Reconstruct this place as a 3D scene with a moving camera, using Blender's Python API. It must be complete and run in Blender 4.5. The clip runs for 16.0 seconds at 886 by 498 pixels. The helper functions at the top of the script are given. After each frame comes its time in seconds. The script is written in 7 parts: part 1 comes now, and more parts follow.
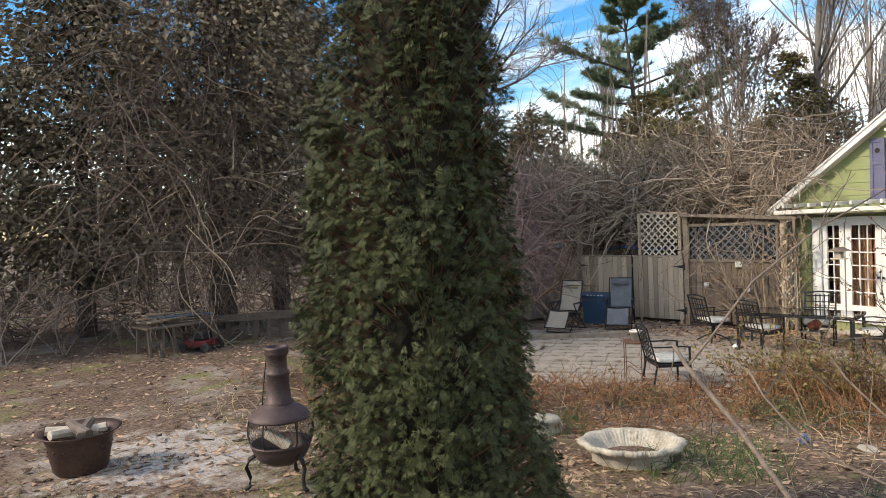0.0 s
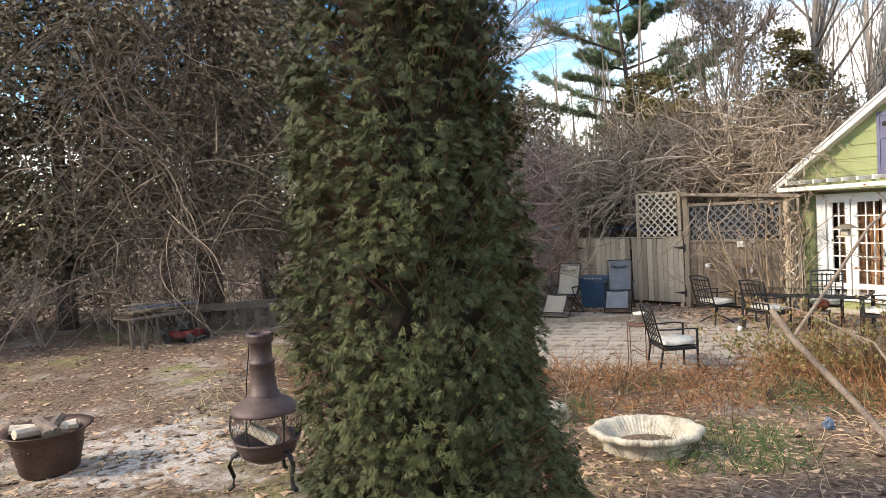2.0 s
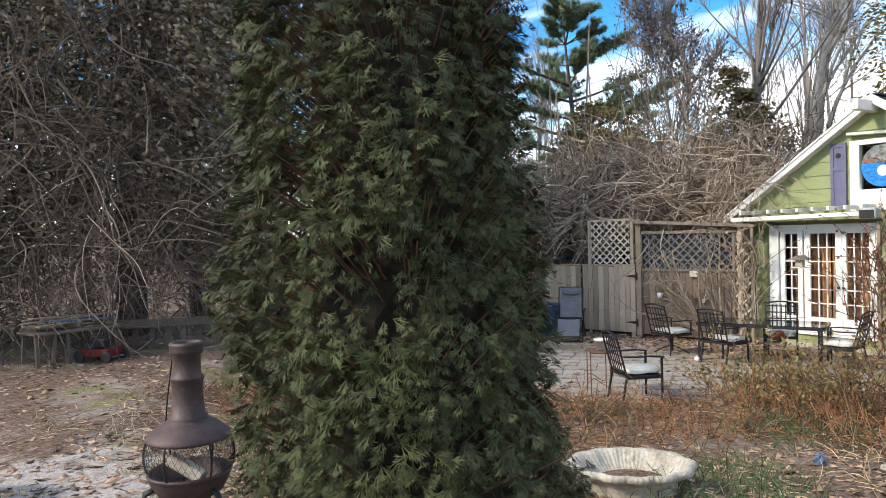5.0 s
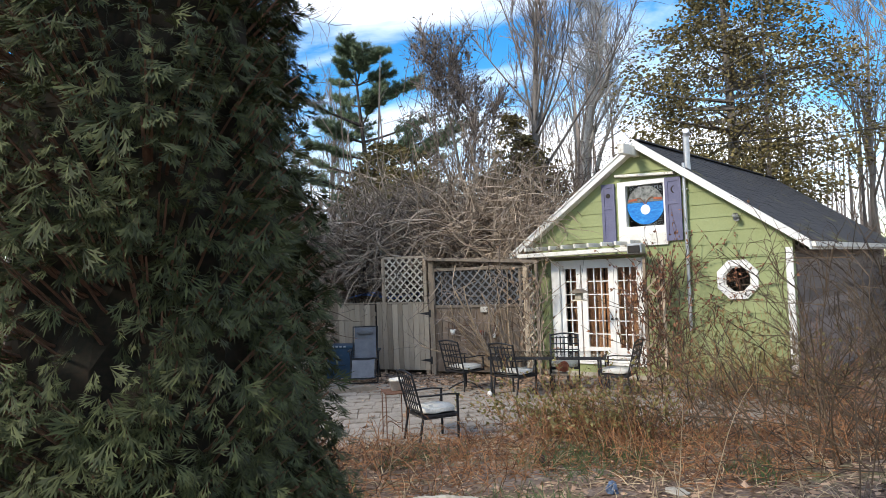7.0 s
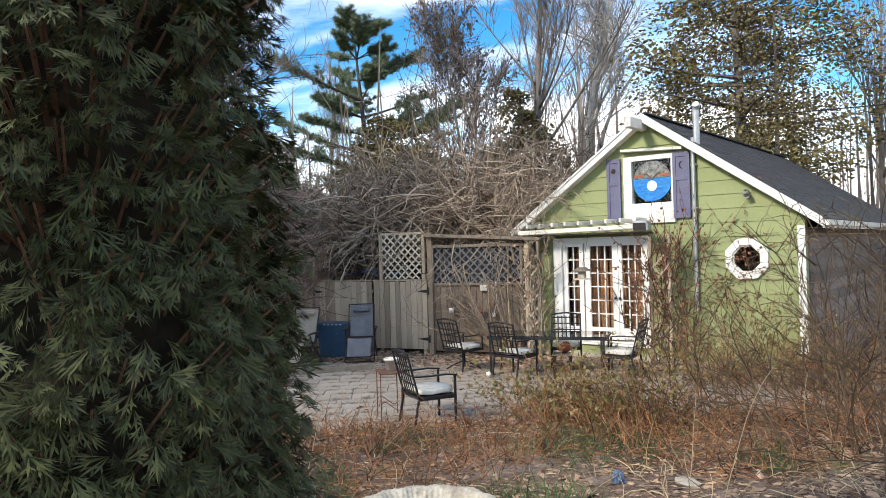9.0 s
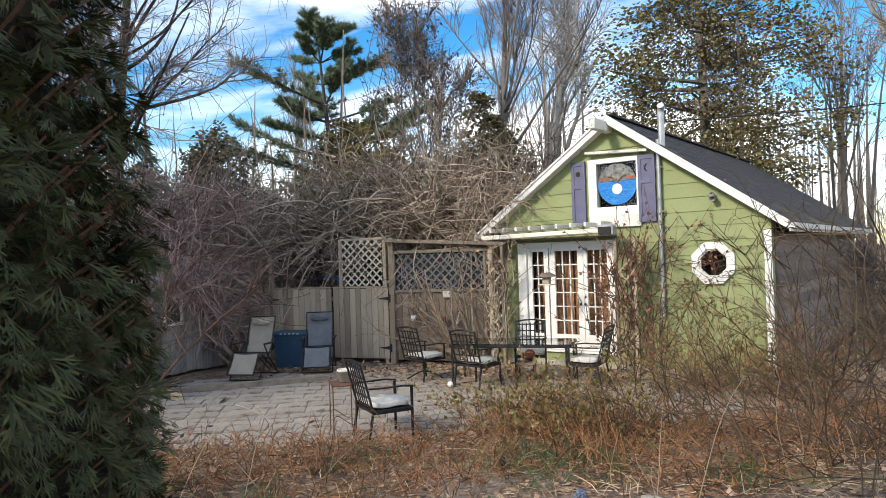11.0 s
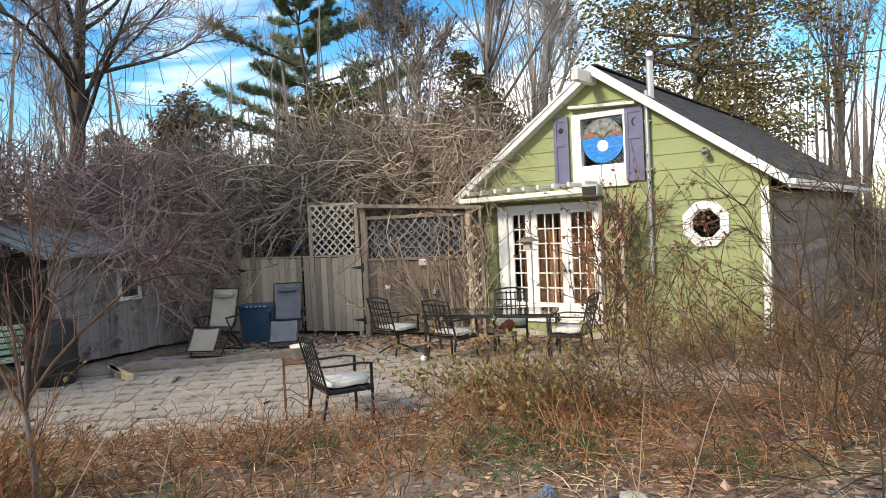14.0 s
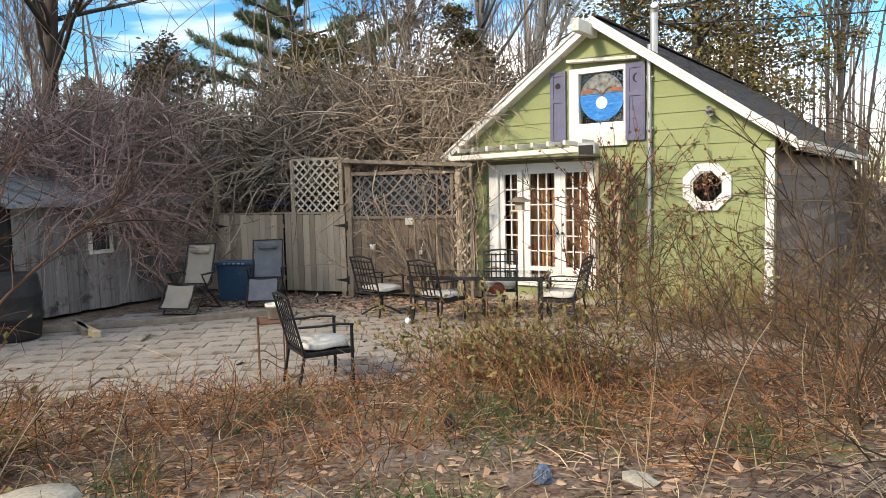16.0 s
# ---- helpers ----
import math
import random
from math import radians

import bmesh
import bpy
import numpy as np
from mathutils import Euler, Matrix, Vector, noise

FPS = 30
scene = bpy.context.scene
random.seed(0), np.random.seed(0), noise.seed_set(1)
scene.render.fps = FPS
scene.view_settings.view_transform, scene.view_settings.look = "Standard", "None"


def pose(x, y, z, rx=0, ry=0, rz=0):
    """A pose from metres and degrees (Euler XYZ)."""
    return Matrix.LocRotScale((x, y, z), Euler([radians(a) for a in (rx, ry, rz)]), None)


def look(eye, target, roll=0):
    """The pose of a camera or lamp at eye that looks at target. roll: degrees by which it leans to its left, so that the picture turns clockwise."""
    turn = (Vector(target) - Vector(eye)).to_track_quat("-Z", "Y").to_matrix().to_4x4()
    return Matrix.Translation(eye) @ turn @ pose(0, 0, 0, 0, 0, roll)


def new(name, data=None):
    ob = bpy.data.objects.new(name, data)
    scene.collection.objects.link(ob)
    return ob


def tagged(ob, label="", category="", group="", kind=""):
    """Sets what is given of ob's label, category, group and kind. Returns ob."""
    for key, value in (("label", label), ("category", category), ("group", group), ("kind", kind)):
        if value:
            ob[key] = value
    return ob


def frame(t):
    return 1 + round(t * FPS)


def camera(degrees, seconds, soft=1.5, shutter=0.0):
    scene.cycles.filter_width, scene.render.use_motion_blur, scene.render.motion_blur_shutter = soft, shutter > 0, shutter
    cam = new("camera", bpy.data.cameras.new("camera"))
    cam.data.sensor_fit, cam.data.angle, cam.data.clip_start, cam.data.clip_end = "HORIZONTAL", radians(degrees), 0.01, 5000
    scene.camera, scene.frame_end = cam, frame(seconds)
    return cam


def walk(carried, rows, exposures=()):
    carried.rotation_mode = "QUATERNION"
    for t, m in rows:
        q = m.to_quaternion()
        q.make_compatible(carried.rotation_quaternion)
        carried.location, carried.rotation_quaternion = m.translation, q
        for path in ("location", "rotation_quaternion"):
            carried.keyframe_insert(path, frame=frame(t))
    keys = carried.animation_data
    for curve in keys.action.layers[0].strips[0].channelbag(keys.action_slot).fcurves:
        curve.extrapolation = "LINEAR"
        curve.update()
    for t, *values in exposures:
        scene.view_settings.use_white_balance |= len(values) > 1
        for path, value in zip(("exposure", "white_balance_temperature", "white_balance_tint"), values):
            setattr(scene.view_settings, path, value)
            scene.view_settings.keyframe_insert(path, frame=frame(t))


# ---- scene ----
cam = camera(64.2, 16.0, soft=0.6)
SCALE = 0.93
PATH = [
    (0, (-1.111, -0.717, 2.977), (0.299, 0.699, 2.893), -2.7),
    (0.5, (-1.029, -0.641, 2.945), (0.359, 0.796, 2.845), -2.7),
    (1, (-0.946, -0.462, 2.896), (0.453, 0.964, 2.789), -2.8),
    (1.5, (-0.891, -0.321, 2.89), (0.52, 1.093, 2.78), -3.1),
    (2, (-0.761, -0.271, 2.837), (0.664, 1.127, 2.72), -3.5),
    (2.5, (-0.607, -0.229, 2.832), (0.816, 1.171, 2.711), -3.3),
    (3, (-0.504, -0.086, 2.786), (0.958, 1.274, 2.664), -3.0),
    (3.2, (-0.512, -0.001, 2.78), (0.99, 1.315, 2.661), -2.8),
    (5.3, (-0.199, 0.547, 2.556), (1.37, 1.787, 2.561), -0.9),
    (5.5, (-0.115, 0.562, 2.565), (1.461, 1.789, 2.658), -0.8),
    (6, (0.02, 0.637, 2.515), (1.626, 1.825, 2.616), -0.9),
    (6.5, (0.039, 0.636, 2.502), (1.853, 1.476, 2.571), -1.3),
    (7, (0.241, 0.797, 2.479), (2.087, 1.564, 2.542), -2.2),
    (7.5, (0.249, 0.881, 2.471), (2.103, 1.631, 2.498), -1.9),
    (8, (0.387, 0.855, 2.46), (2.241, 1.604, 2.486), -2.0),
    (8.2, (0.477, 0.842, 2.464), (2.317, 1.626, 2.492), -1.9),
    (10.3, (0.93, 1.205, 2.347), (2.795, 1.926, 2.307), -1.5),
    (10.5, (0.996, 1.127, 2.352), (2.863, 1.844, 2.313), -1.5),
    (11, (1.236, 0.98, 2.379), (3.114, 1.67, 2.401), -1.9),
    (11.5, (1.491, 0.88, 2.375), (3.385, 1.521, 2.411), -2.0),
    (12, (1.661, 0.947, 2.308), (3.589, 1.478, 2.338), -1.1),
    (12.5, (1.778, 1.061, 2.318), (3.709, 1.581, 2.339), -1.0),
    (13, (1.898, 1.131, 2.31), (3.828, 1.653, 2.325), -1.2),
    (13.5, (2.055, 1.074, 2.284), (3.944, 1.73, 2.279), -2.5),
    (14, (2.308, 0.966, 2.26), (4.189, 1.642, 2.197), -2.7),
    (14.5, (2.428, 0.917, 2.226), (4.279, 1.664, 2.095), -2.8),
    (15, (2.482, 1.029, 2.192), (4.326, 1.789, 2.037), -2.5),
    (15.5, (2.674, 1.182, 2.181), (4.554, 1.848, 2.028), -1.8),
    (16, (2.86, 1.183, 2.139), (4.747, 1.825, 1.974), -1.3),
]
EXPOSURES = [(0, 0.78, 7500, 12), (0.6, 1.22, 7500, 12), (1.6, 1.22, 7600, 12), (3.2, 1.38, 7600, 12), (5.3, 0.85, 6700, 10), (7.0, 0.7, 6600, 10), (10.4, 0.95, 6900, 10), (11.2, 0.68, 6900, 10), (12.8, 0.66, 7200, 10), (14.2, 0.98, 7400, 11), (15.0, 1.08, 7600, 11), (16, 0.88, 7600, 11)]
walk(cam, [(t, look(Vector(eye) * SCALE, Vector(target) * SCALE, roll)) for t, eye, target, roll in PATH], EXPOSURES)

# ---- light ----
world = bpy.data.worlds.new("sky")
scene.world = world
world.use_nodes = True
wn, wl = world.node_tree.nodes, world.node_tree.links
wn.clear()
SUN_EL, SUN_AZ = radians(34), radians(-58)
sky = wn.new("ShaderNodeTexSky")
sky.sky_type, sky.sun_disc = "NISHITA", False
sky.sun_elevation, sky.sun_rotation = SUN_EL, SUN_AZ
sky.air_density, sky.dust_density, sky.ozone_density = 1.0, 0.3, 2.5
tc = wn.new("ShaderNodeTexCoord")
mp = wn.new("ShaderNodeMapping")
mp.inputs["Scale"].default_value = (1.0, 1.0, 3.2)
mp.inputs["Location"].default_value = (0.35, 0.1, 0.0)
cl = wn.new("ShaderNodeTexNoise")
cl.inputs["Scale"].default_value, cl.inputs["Detail"].default_value = 1.7, 7
cl.inputs["Roughness"].default_value = 0.55
cl.inputs["Distortion"].default_value = 0.5
cr = wn.new("ShaderNodeMapRange")
cr.inputs["From Min"].default_value, cr.inputs["From Max"].default_value = 0.44, 0.62
cmix = wn.new("ShaderNodeMix")
cmix.data_type = "RGBA"
cmix.inputs["B"].default_value = (9.0, 9.3, 9.8, 1)
bg = wn.new("ShaderNodeBackground")
bg.inputs["Strength"].default_value = 0.132
wo = wn.new("ShaderNodeOutputWorld")
wl.new(tc.outputs["Generated"], mp.inputs["Vector"])
wl.new(mp.outputs["Vector"], cl.inputs["Vector"])
wl.new(cl.outputs["Fac"], cr.inputs["Value"])
wl.new(cr.outputs["Result"], cmix.inputs["Factor"])
hs = wn.new("ShaderNodeHueSaturation")
hs.inputs["Saturation"].default_value, hs.inputs["Value"].default_value = 1.45, 1.1
wl.new(sky.outputs["Color"], hs.inputs["Color"])
wl.new(hs.outputs["Color"], cmix.inputs["A"])
wl.new(cmix.outputs["Result"], bg.inputs["Color"])
wl.new(bg.outputs["Background"], wo.inputs["Surface"])
sun_data = bpy.data.lights.new("sun", "SUN")
sun_data.energy, sun_data.angle, sun_data.color = 2.35, radians(9.0), (1.0, 0.93, 0.82)
sun = new("sun", sun_data)
sun_dir = Vector((math.sin(SUN_AZ) * math.cos(SUN_EL), math.cos(SUN_AZ) * math.cos(SUN_EL), math.sin(SUN_EL)))
sun.matrix_world = look(sun_dir * 60, (0, 0, 0))


# ---- materials ----
def material(name, a, b, scale=8.0, rough=0.8, bump=0.2, metal=0.0, fine=None, island=0.0, each=0.0, stretch=(1, 1, 1), contrast=(0.35, 0.65), dirt=None, spec=0.4):
    """Two colours mixed by noise at two scales, with relief; island and each vary the value by piece."""
    m = bpy.data.materials.new(name)
    m.use_nodes = True
    n, l = m.node_tree.nodes, m.node_tree.links
    p = n["Principled BSDF"]
    p.inputs["Roughness"].default_value, p.inputs["Metallic"].default_value = rough, metal
    p.inputs["Specular IOR Level"].default_value = spec
    co = n.new("ShaderNodeTexCoord")
    mpn = n.new("ShaderNodeMapping")
    mpn.inputs["Scale"].default_value = stretch
    l.new(co.outputs["Object"], mpn.inputs["Vector"])
    big = n.new("ShaderNodeTexNoise")
    big.inputs["Scale"].default_value, big.inputs["Detail"].default_value = scale, 5
    sml = n.new("ShaderNodeTexNoise")
    sml.inputs["Scale"].default_value, sml.inputs["Detail"].default_value = fine or scale * 7, 4
    for q in (big, sml):
        l.new(mpn.outputs["Vector"], q.inputs["Vector"])
    add = n.new("ShaderNodeMath")
    add.operation = "MULTIPLY_ADD"
    add.inputs[1].default_value = 0.45
    l.new(sml.outputs["Fac"], add.inputs[0])
    sc = n.new("ShaderNodeMath")
    sc.operation = "MULTIPLY"
    sc.inputs[1].default_value = 0.55
    l.new(big.outputs["Fac"], sc.inputs[0])
    l.new(sc.outputs[0], add.inputs[2])
    fac = n.new("ShaderNodeMapRange")
    fac.inputs["From Min"].default_value, fac.inputs["From Max"].default_value = contrast
    l.new(add.outputs[0], fac.inputs["Value"])
    src = fac.outputs["Result"]
    if island or each:
        if island:
            g = n.new("ShaderNodeNewGeometry")
            rnd, amount = g.outputs["Random Per Island"], island
        else:
            g = n.new("ShaderNodeObjectInfo")
            rnd, amount = g.outputs["Random"], each
        mx = n.new("ShaderNodeMix")
        mx.inputs["Factor"].default_value = amount
        l.new(src, mx.inputs["A"])
        l.new(rnd, mx.inputs["B"])
        src = mx.outputs["Result"]
    ramp = n.new("ShaderNodeMix")
    ramp.data_type = "RGBA"
    ramp.inputs["A"].default_value, ramp.inputs["B"].default_value = (*a, 1), (*b, 1)
    l.new(src, ramp.inputs["Factor"])
    col = ramp.outputs["Result"]
    if dirt:
        dn = n.new("ShaderNodeTexNoise")
        dn.inputs["Scale"].default_value, dn.inputs["Detail"].default_value = dirt[1], 8
        dn.inputs["Roughness"].default_value = 0.7
        l.new(co.outputs["Object"], dn.inputs["Vector"])
        dr = n.new("ShaderNodeMapRange")
        dr.inputs["From Min"].default_value, dr.inputs["From Max"].default_value = dirt[2], dirt[2] + 0.12
        l.new(dn.outputs["Fac"], dr.inputs["Value"])
        dm = n.new("ShaderNodeMix")
        dm.data_type = "RGBA"
        dm.inputs["B"].default_value = (*dirt[0], 1)
        l.new(dr.outputs["Result"], dm.inputs["Factor"])
        l.new(col, dm.inputs["A"])
        col = dm.outputs["Result"]
    l.new(col, p.inputs["Base Color"])
    if bump:
        bp = n.new("ShaderNodeBump")
        bp.inputs["Strength"].default_value, bp.inputs["Distance"].default_value = bump, 0.02
        l.new(add.outputs[0], bp.inputs["Height"])
        l.new(bp.outputs["Normal"], p.inputs["Normal"])
    return m


def glass_material(name, tint=(0.9, 0.95, 0.95)):
    m = bpy.data.materials.new(name)
    m.use_nodes = True
    p = m.node_tree.nodes["Principled BSDF"]
    p.inputs["Base Color"].default_value = (*tint, 1)
    p.inputs["Roughness"].default_value = 0.03
    p.inputs["Transmission Weight"].default_value = 1.0
    p.inputs["IOR"].default_value = 1.45
    return m


M_GREEN_SIDING = material("green_siding", (0.235, 0.27, 0.12), (0.295, 0.325, 0.153), 1.2, 0.75, 0.12, fine=30, dirt=((0.27, 0.30, 0.14), 2.2, 0.6), each=0.25)
M_WHITE = material("white_paint", (0.72, 0.71, 0.68), (0.82, 0.81, 0.78), 3, 0.55, 0.1, fine=40, dirt=((0.42, 0.38, 0.32), 5, 0.62))
M_OLD_WHITE = material("old_white_paint", (0.6, 0.57, 0.5), (0.78, 0.76, 0.7), 4, 0.75, 0.25, fine=40, dirt=((0.25, 0.2, 0.15), 6, 0.57))
M_PURPLE = material("purple_paint", (0.10, 0.10, 0.17), (0.14, 0.14, 0.22), 5, 0.6, 0.1, dirt=((0.2, 0.19, 0.22), 7, 0.62))
M_SHINGLE = material("roof_shingle", (0.016, 0.017, 0.02), (0.06, 0.06, 0.065), 6, 0.95, 0.4, fine=60, each=0.55, dirt=((0.15, 0.14, 0.05), 1.3, 0.57))
M_FENCE = material("weathered_wood", (0.22, 0.165, 0.115), (0.56, 0.45, 0.33), 3, 0.85, 0.35, fine=20, stretch=(6, 6, 0.5), each=0.75, dirt=((0.14, 0.125, 0.08), 2.5, 0.62))
M_FENCE_BROWN = material("brown_fence_wood", (0.13, 0.092, 0.065), (0.31, 0.235, 0.17), 3, 0.85, 0.35, fine=20, stretch=(6, 6, 0.5), each=0.7)
M_TIMBER = material("timber", (0.14, 0.115, 0.09), (0.27, 0.22, 0.17), 3, 0.85, 0.35, fine=25, stretch=(3, 3, 3), dirt=((0.1, 0.1, 0.07), 3, 0.6))
M_OLD_BOARD = material("dark_grey_boards", (0.035, 0.028, 0.024), (0.13, 0.105, 0.085), 3, 0.9, 0.35, fine=25, each=0.5)
M_NEWWOOD = material("yellow_timber", (0.42, 0.33, 0.18), (0.55, 0.44, 0.27), 4, 0.75, 0.2, fine=30)
M_LATTICE = material("lattice_wood", (0.5, 0.44, 0.33), (0.7, 0.63, 0.5), 6, 0.8, 0.2, each=0.3)
M_LATTICE_DARK = material("dark_lattice", (0.085, 0.09, 0.1), (0.17, 0.18, 0.195), 6, 0.8, 0.2, each=0.3)
M_SIDE = material("grey_brown_side_boards", (0.11, 0.09, 0.08), (0.28, 0.23, 0.205), 3, 0.9, 0.35, fine=20, stretch=(0.5, 6, 6), each=0.7, dirt=((0.07, 0.06, 0.05), 2.0, 0.57))
M_SHED = material("grey_shed_wood", (0.09, 0.085, 0.085), (0.31, 0.285, 0.27), 3, 0.9, 0.45, fine=20, stretch=(9, 9, 0.6), each=0.45, dirt=((0.06, 0.05, 0.045), 2.6, 0.53))
M_METAL = material("black_metal", (0.016, 0.016, 0.018), (0.045, 0.045, 0.048), 20, 0.5, 0.1, metal=0.6, dirt=((0.2, 0.19, 0.18), 12, 0.62))
M_IRON = material("black_iron", (0.012, 0.012, 0.012), (0.03, 0.028, 0.026), 20, 0.6, 0.15)
M_RUST = material("rusty_iron", (0.09, 0.045, 0.03), (0.17, 0.085, 0.05), 15, 0.85, 0.3)
M_CAST = material("brown_cast_iron", (0.062, 0.042, 0.040), (0.105, 0.072, 0.068), 9, 0.6, 0.2, metal=0.35, dirt=((0.16, 0.12, 0.1), 7, 0.6))
M_POT = material("brown_pot_iron", (0.05, 0.03, 0.024), (0.10, 0.062, 0.05), 6, 0.55, 0.2, metal=0.35, dirt=((0.15, 0.09, 0.06), 5, 0.6))
M_CUSHION = material("pale_cushion", (0.5, 0.475, 0.42), (0.68, 0.65, 0.58), 6, 0.9, 0.2, dirt=((0.28, 0.28, 0.2), 4, 0.56))
M_TAN_MESH = material("tan_mesh_fabric", (0.27, 0.23, 0.18), (0.36, 0.31, 0.25), 6, 0.85, 0.2, fine=150)
M_GREY_MESH = material("grey_mesh_fabric", (0.10, 0.105, 0.115), (0.17, 0.175, 0.19), 6, 0.85, 0.2, fine=150)
M_BLUE_BOX = material("blue_plastic", (0.018, 0.05, 0.095), (0.03, 0.075, 0.13), 5, 0.55, 0.1, dirt=((0.12, 0.13, 0.14), 6, 0.62))
M_BLUE = material("bright_blue_tarp", (0.02, 0.11, 0.45), (0.04, 0.18, 0.6), 5, 0.5, 0.2)
M_STONE = material("patio_stone", (0.18, 0.158, 0.132), (0.43, 0.385, 0.33), 3, 0.95, 0.5, fine=40, each=0.25, dirt=((0.13, 0.105, 0.08), 1.6, 0.5), spec=0.2)
M_CONCRETE = material("cast_concrete", (0.27, 0.24, 0.19), (0.5, 0.46, 0.38), 5, 0.9, 0.3, fine=40, dirt=((0.2, 0.17, 0.12), 4, 0.58))
M_GALV = material("galvanised_pipe", (0.4, 0.41, 0.42), (0.55, 0.56, 0.57), 8, 0.45, 0.05, metal=0.7)
# stands for shade inside rooms, shed and shutter cut-outs; elsewhere a plain dark finish
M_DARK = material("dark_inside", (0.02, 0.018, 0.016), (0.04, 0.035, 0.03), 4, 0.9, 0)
M_CURTAIN = material("orange_curtain", (0.16, 0.065, 0.03), (0.4, 0.22, 0.12), 3, 0.9, 0.1, stretch=(1, 6, 0.4))
M_GLASS = glass_material("window_glass")
M_TERRACOTTA = material("terracotta", (0.22, 0.06, 0.035), (0.34, 0.10, 0.055), 8, 0.8, 0.2)
M_LOG = material("split_log", (0.38, 0.31, 0.23), (0.6, 0.53, 0.43), 6, 0.9, 0.3)
M_LOG_BARK = material("log_bark", (0.10, 0.075, 0.06), (0.2, 0.16, 0.13), 12, 0.95, 0.5)
M_BARK = material("grey_bark", (0.11, 0.095, 0.085), (0.22, 0.2, 0.18), 5, 0.95, 0.5, fine=30, stretch=(3, 3, 0.6))
M_BARK_DARK = material("dark_bark", (0.04, 0.033, 0.03), (0.10, 0.08, 0.07), 5, 0.95, 0.5, fine=30, stretch=(3, 3, 0.6))
M_BARK_PALE = material("pale_bark", (0.30, 0.28, 0.25), (0.56, 0.53, 0.49), 3, 0.9, 0.3, fine=20)
M_BARK_RED = material("red_brown_bark", (0.12, 0.06, 0.04), (0.22, 0.12, 0.08), 6, 0.95, 0.4, fine=30, stretch=(4, 4, 0.5))
M_TWIG = material("bare_twigs", (0.06, 0.045, 0.038), (0.4, 0.33, 0.28), 3, 0.9, 0, island=0.7)
M_VINE = material("thick_vine_bark", (0.17, 0.12, 0.08), (0.38, 0.29, 0.19), 14, 0.9, 0.4)
M_TWIG_MAUVE = material("mauve_brown_twigs", (0.085, 0.055, 0.052), (0.56, 0.385, 0.345), 3, 0.9, 0, island=0.8)
M_TWIG_DARK = material("dark_vine_twigs", (0.025, 0.019, 0.016), (0.21, 0.155, 0.125), 3, 0.9, 0, island=0.8)
M_TWIG_PALE = material("pale_vines", (0.08, 0.055, 0.04), (0.54, 0.43, 0.32), 3, 0.9, 0, island=0.7)
M_TWIG_RED = material("red_brown_stems", (0.02, 0.012, 0.009), (0.16, 0.09, 0.06), 3, 0.9, 0, island=0.7)
M_TWIG_SHRUB = material("olive_brown_stems", (0.018, 0.014, 0.009), (0.15, 0.1, 0.06), 3, 0.9, 0, island=0.8)
M_STRAW = material("dry_straw", (0.07, 0.045, 0.027), (0.58, 0.45, 0.28), 3, 0.9, 0, island=0.95)
M_BRAMBLE = material("orange_brown_brush", (0.035, 0.018, 0.012), (0.43, 0.205, 0.092), 3, 0.9, 0, island=0.95)
M_LEAF = material("dead_leaves", (0.045, 0.024, 0.017), (0.52, 0.35, 0.23), 3, 0.85, 0, island=1.0)
M_RUSSET = material("russet_leaves", (0.1, 0.04, 0.025), (0.36, 0.17, 0.09), 3, 0.8, 0, island=0.9)
M_OLIVE = material("olive_bush_leaves", (0.075, 0.07, 0.02), (0.27, 0.23, 0.085), 3, 0.6, 0, island=0.8)
M_ARBOR = material("arborvitae_sprays", (0.006, 0.009, 0.004), (0.082, 0.094, 0.029), 2.6, 0.8, 0, island=0.6, contrast=(0.30, 0.70))
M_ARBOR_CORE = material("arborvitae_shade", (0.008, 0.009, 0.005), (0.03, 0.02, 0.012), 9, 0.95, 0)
M_PINE = material("pine_needles", (0.06, 0.095, 0.058), (0.24, 0.3, 0.165), 2, 0.6, 0, island=0.7)
M_CEDAR = material("cedar_foliage", (0.04, 0.038, 0.014), (0.27, 0.21, 0.08), 1, 0.7, 0, island=0.7)
M_DARKFOL = material("dark_hemlock_foliage", (0.035, 0.033, 0.022), (0.3, 0.245, 0.16), 1, 0.7, 0, island=0.7)
M_GRASS = material("winter_grass", (0.07, 0.10, 0.025), (0.26, 0.25, 0.09), 3, 0.8, 0, island=0.8)
M_IVY = material("green_groundcover", (0.03, 0.07, 0.02), (0.09, 0.15, 0.05), 3, 0.6, 0, island=0.8)


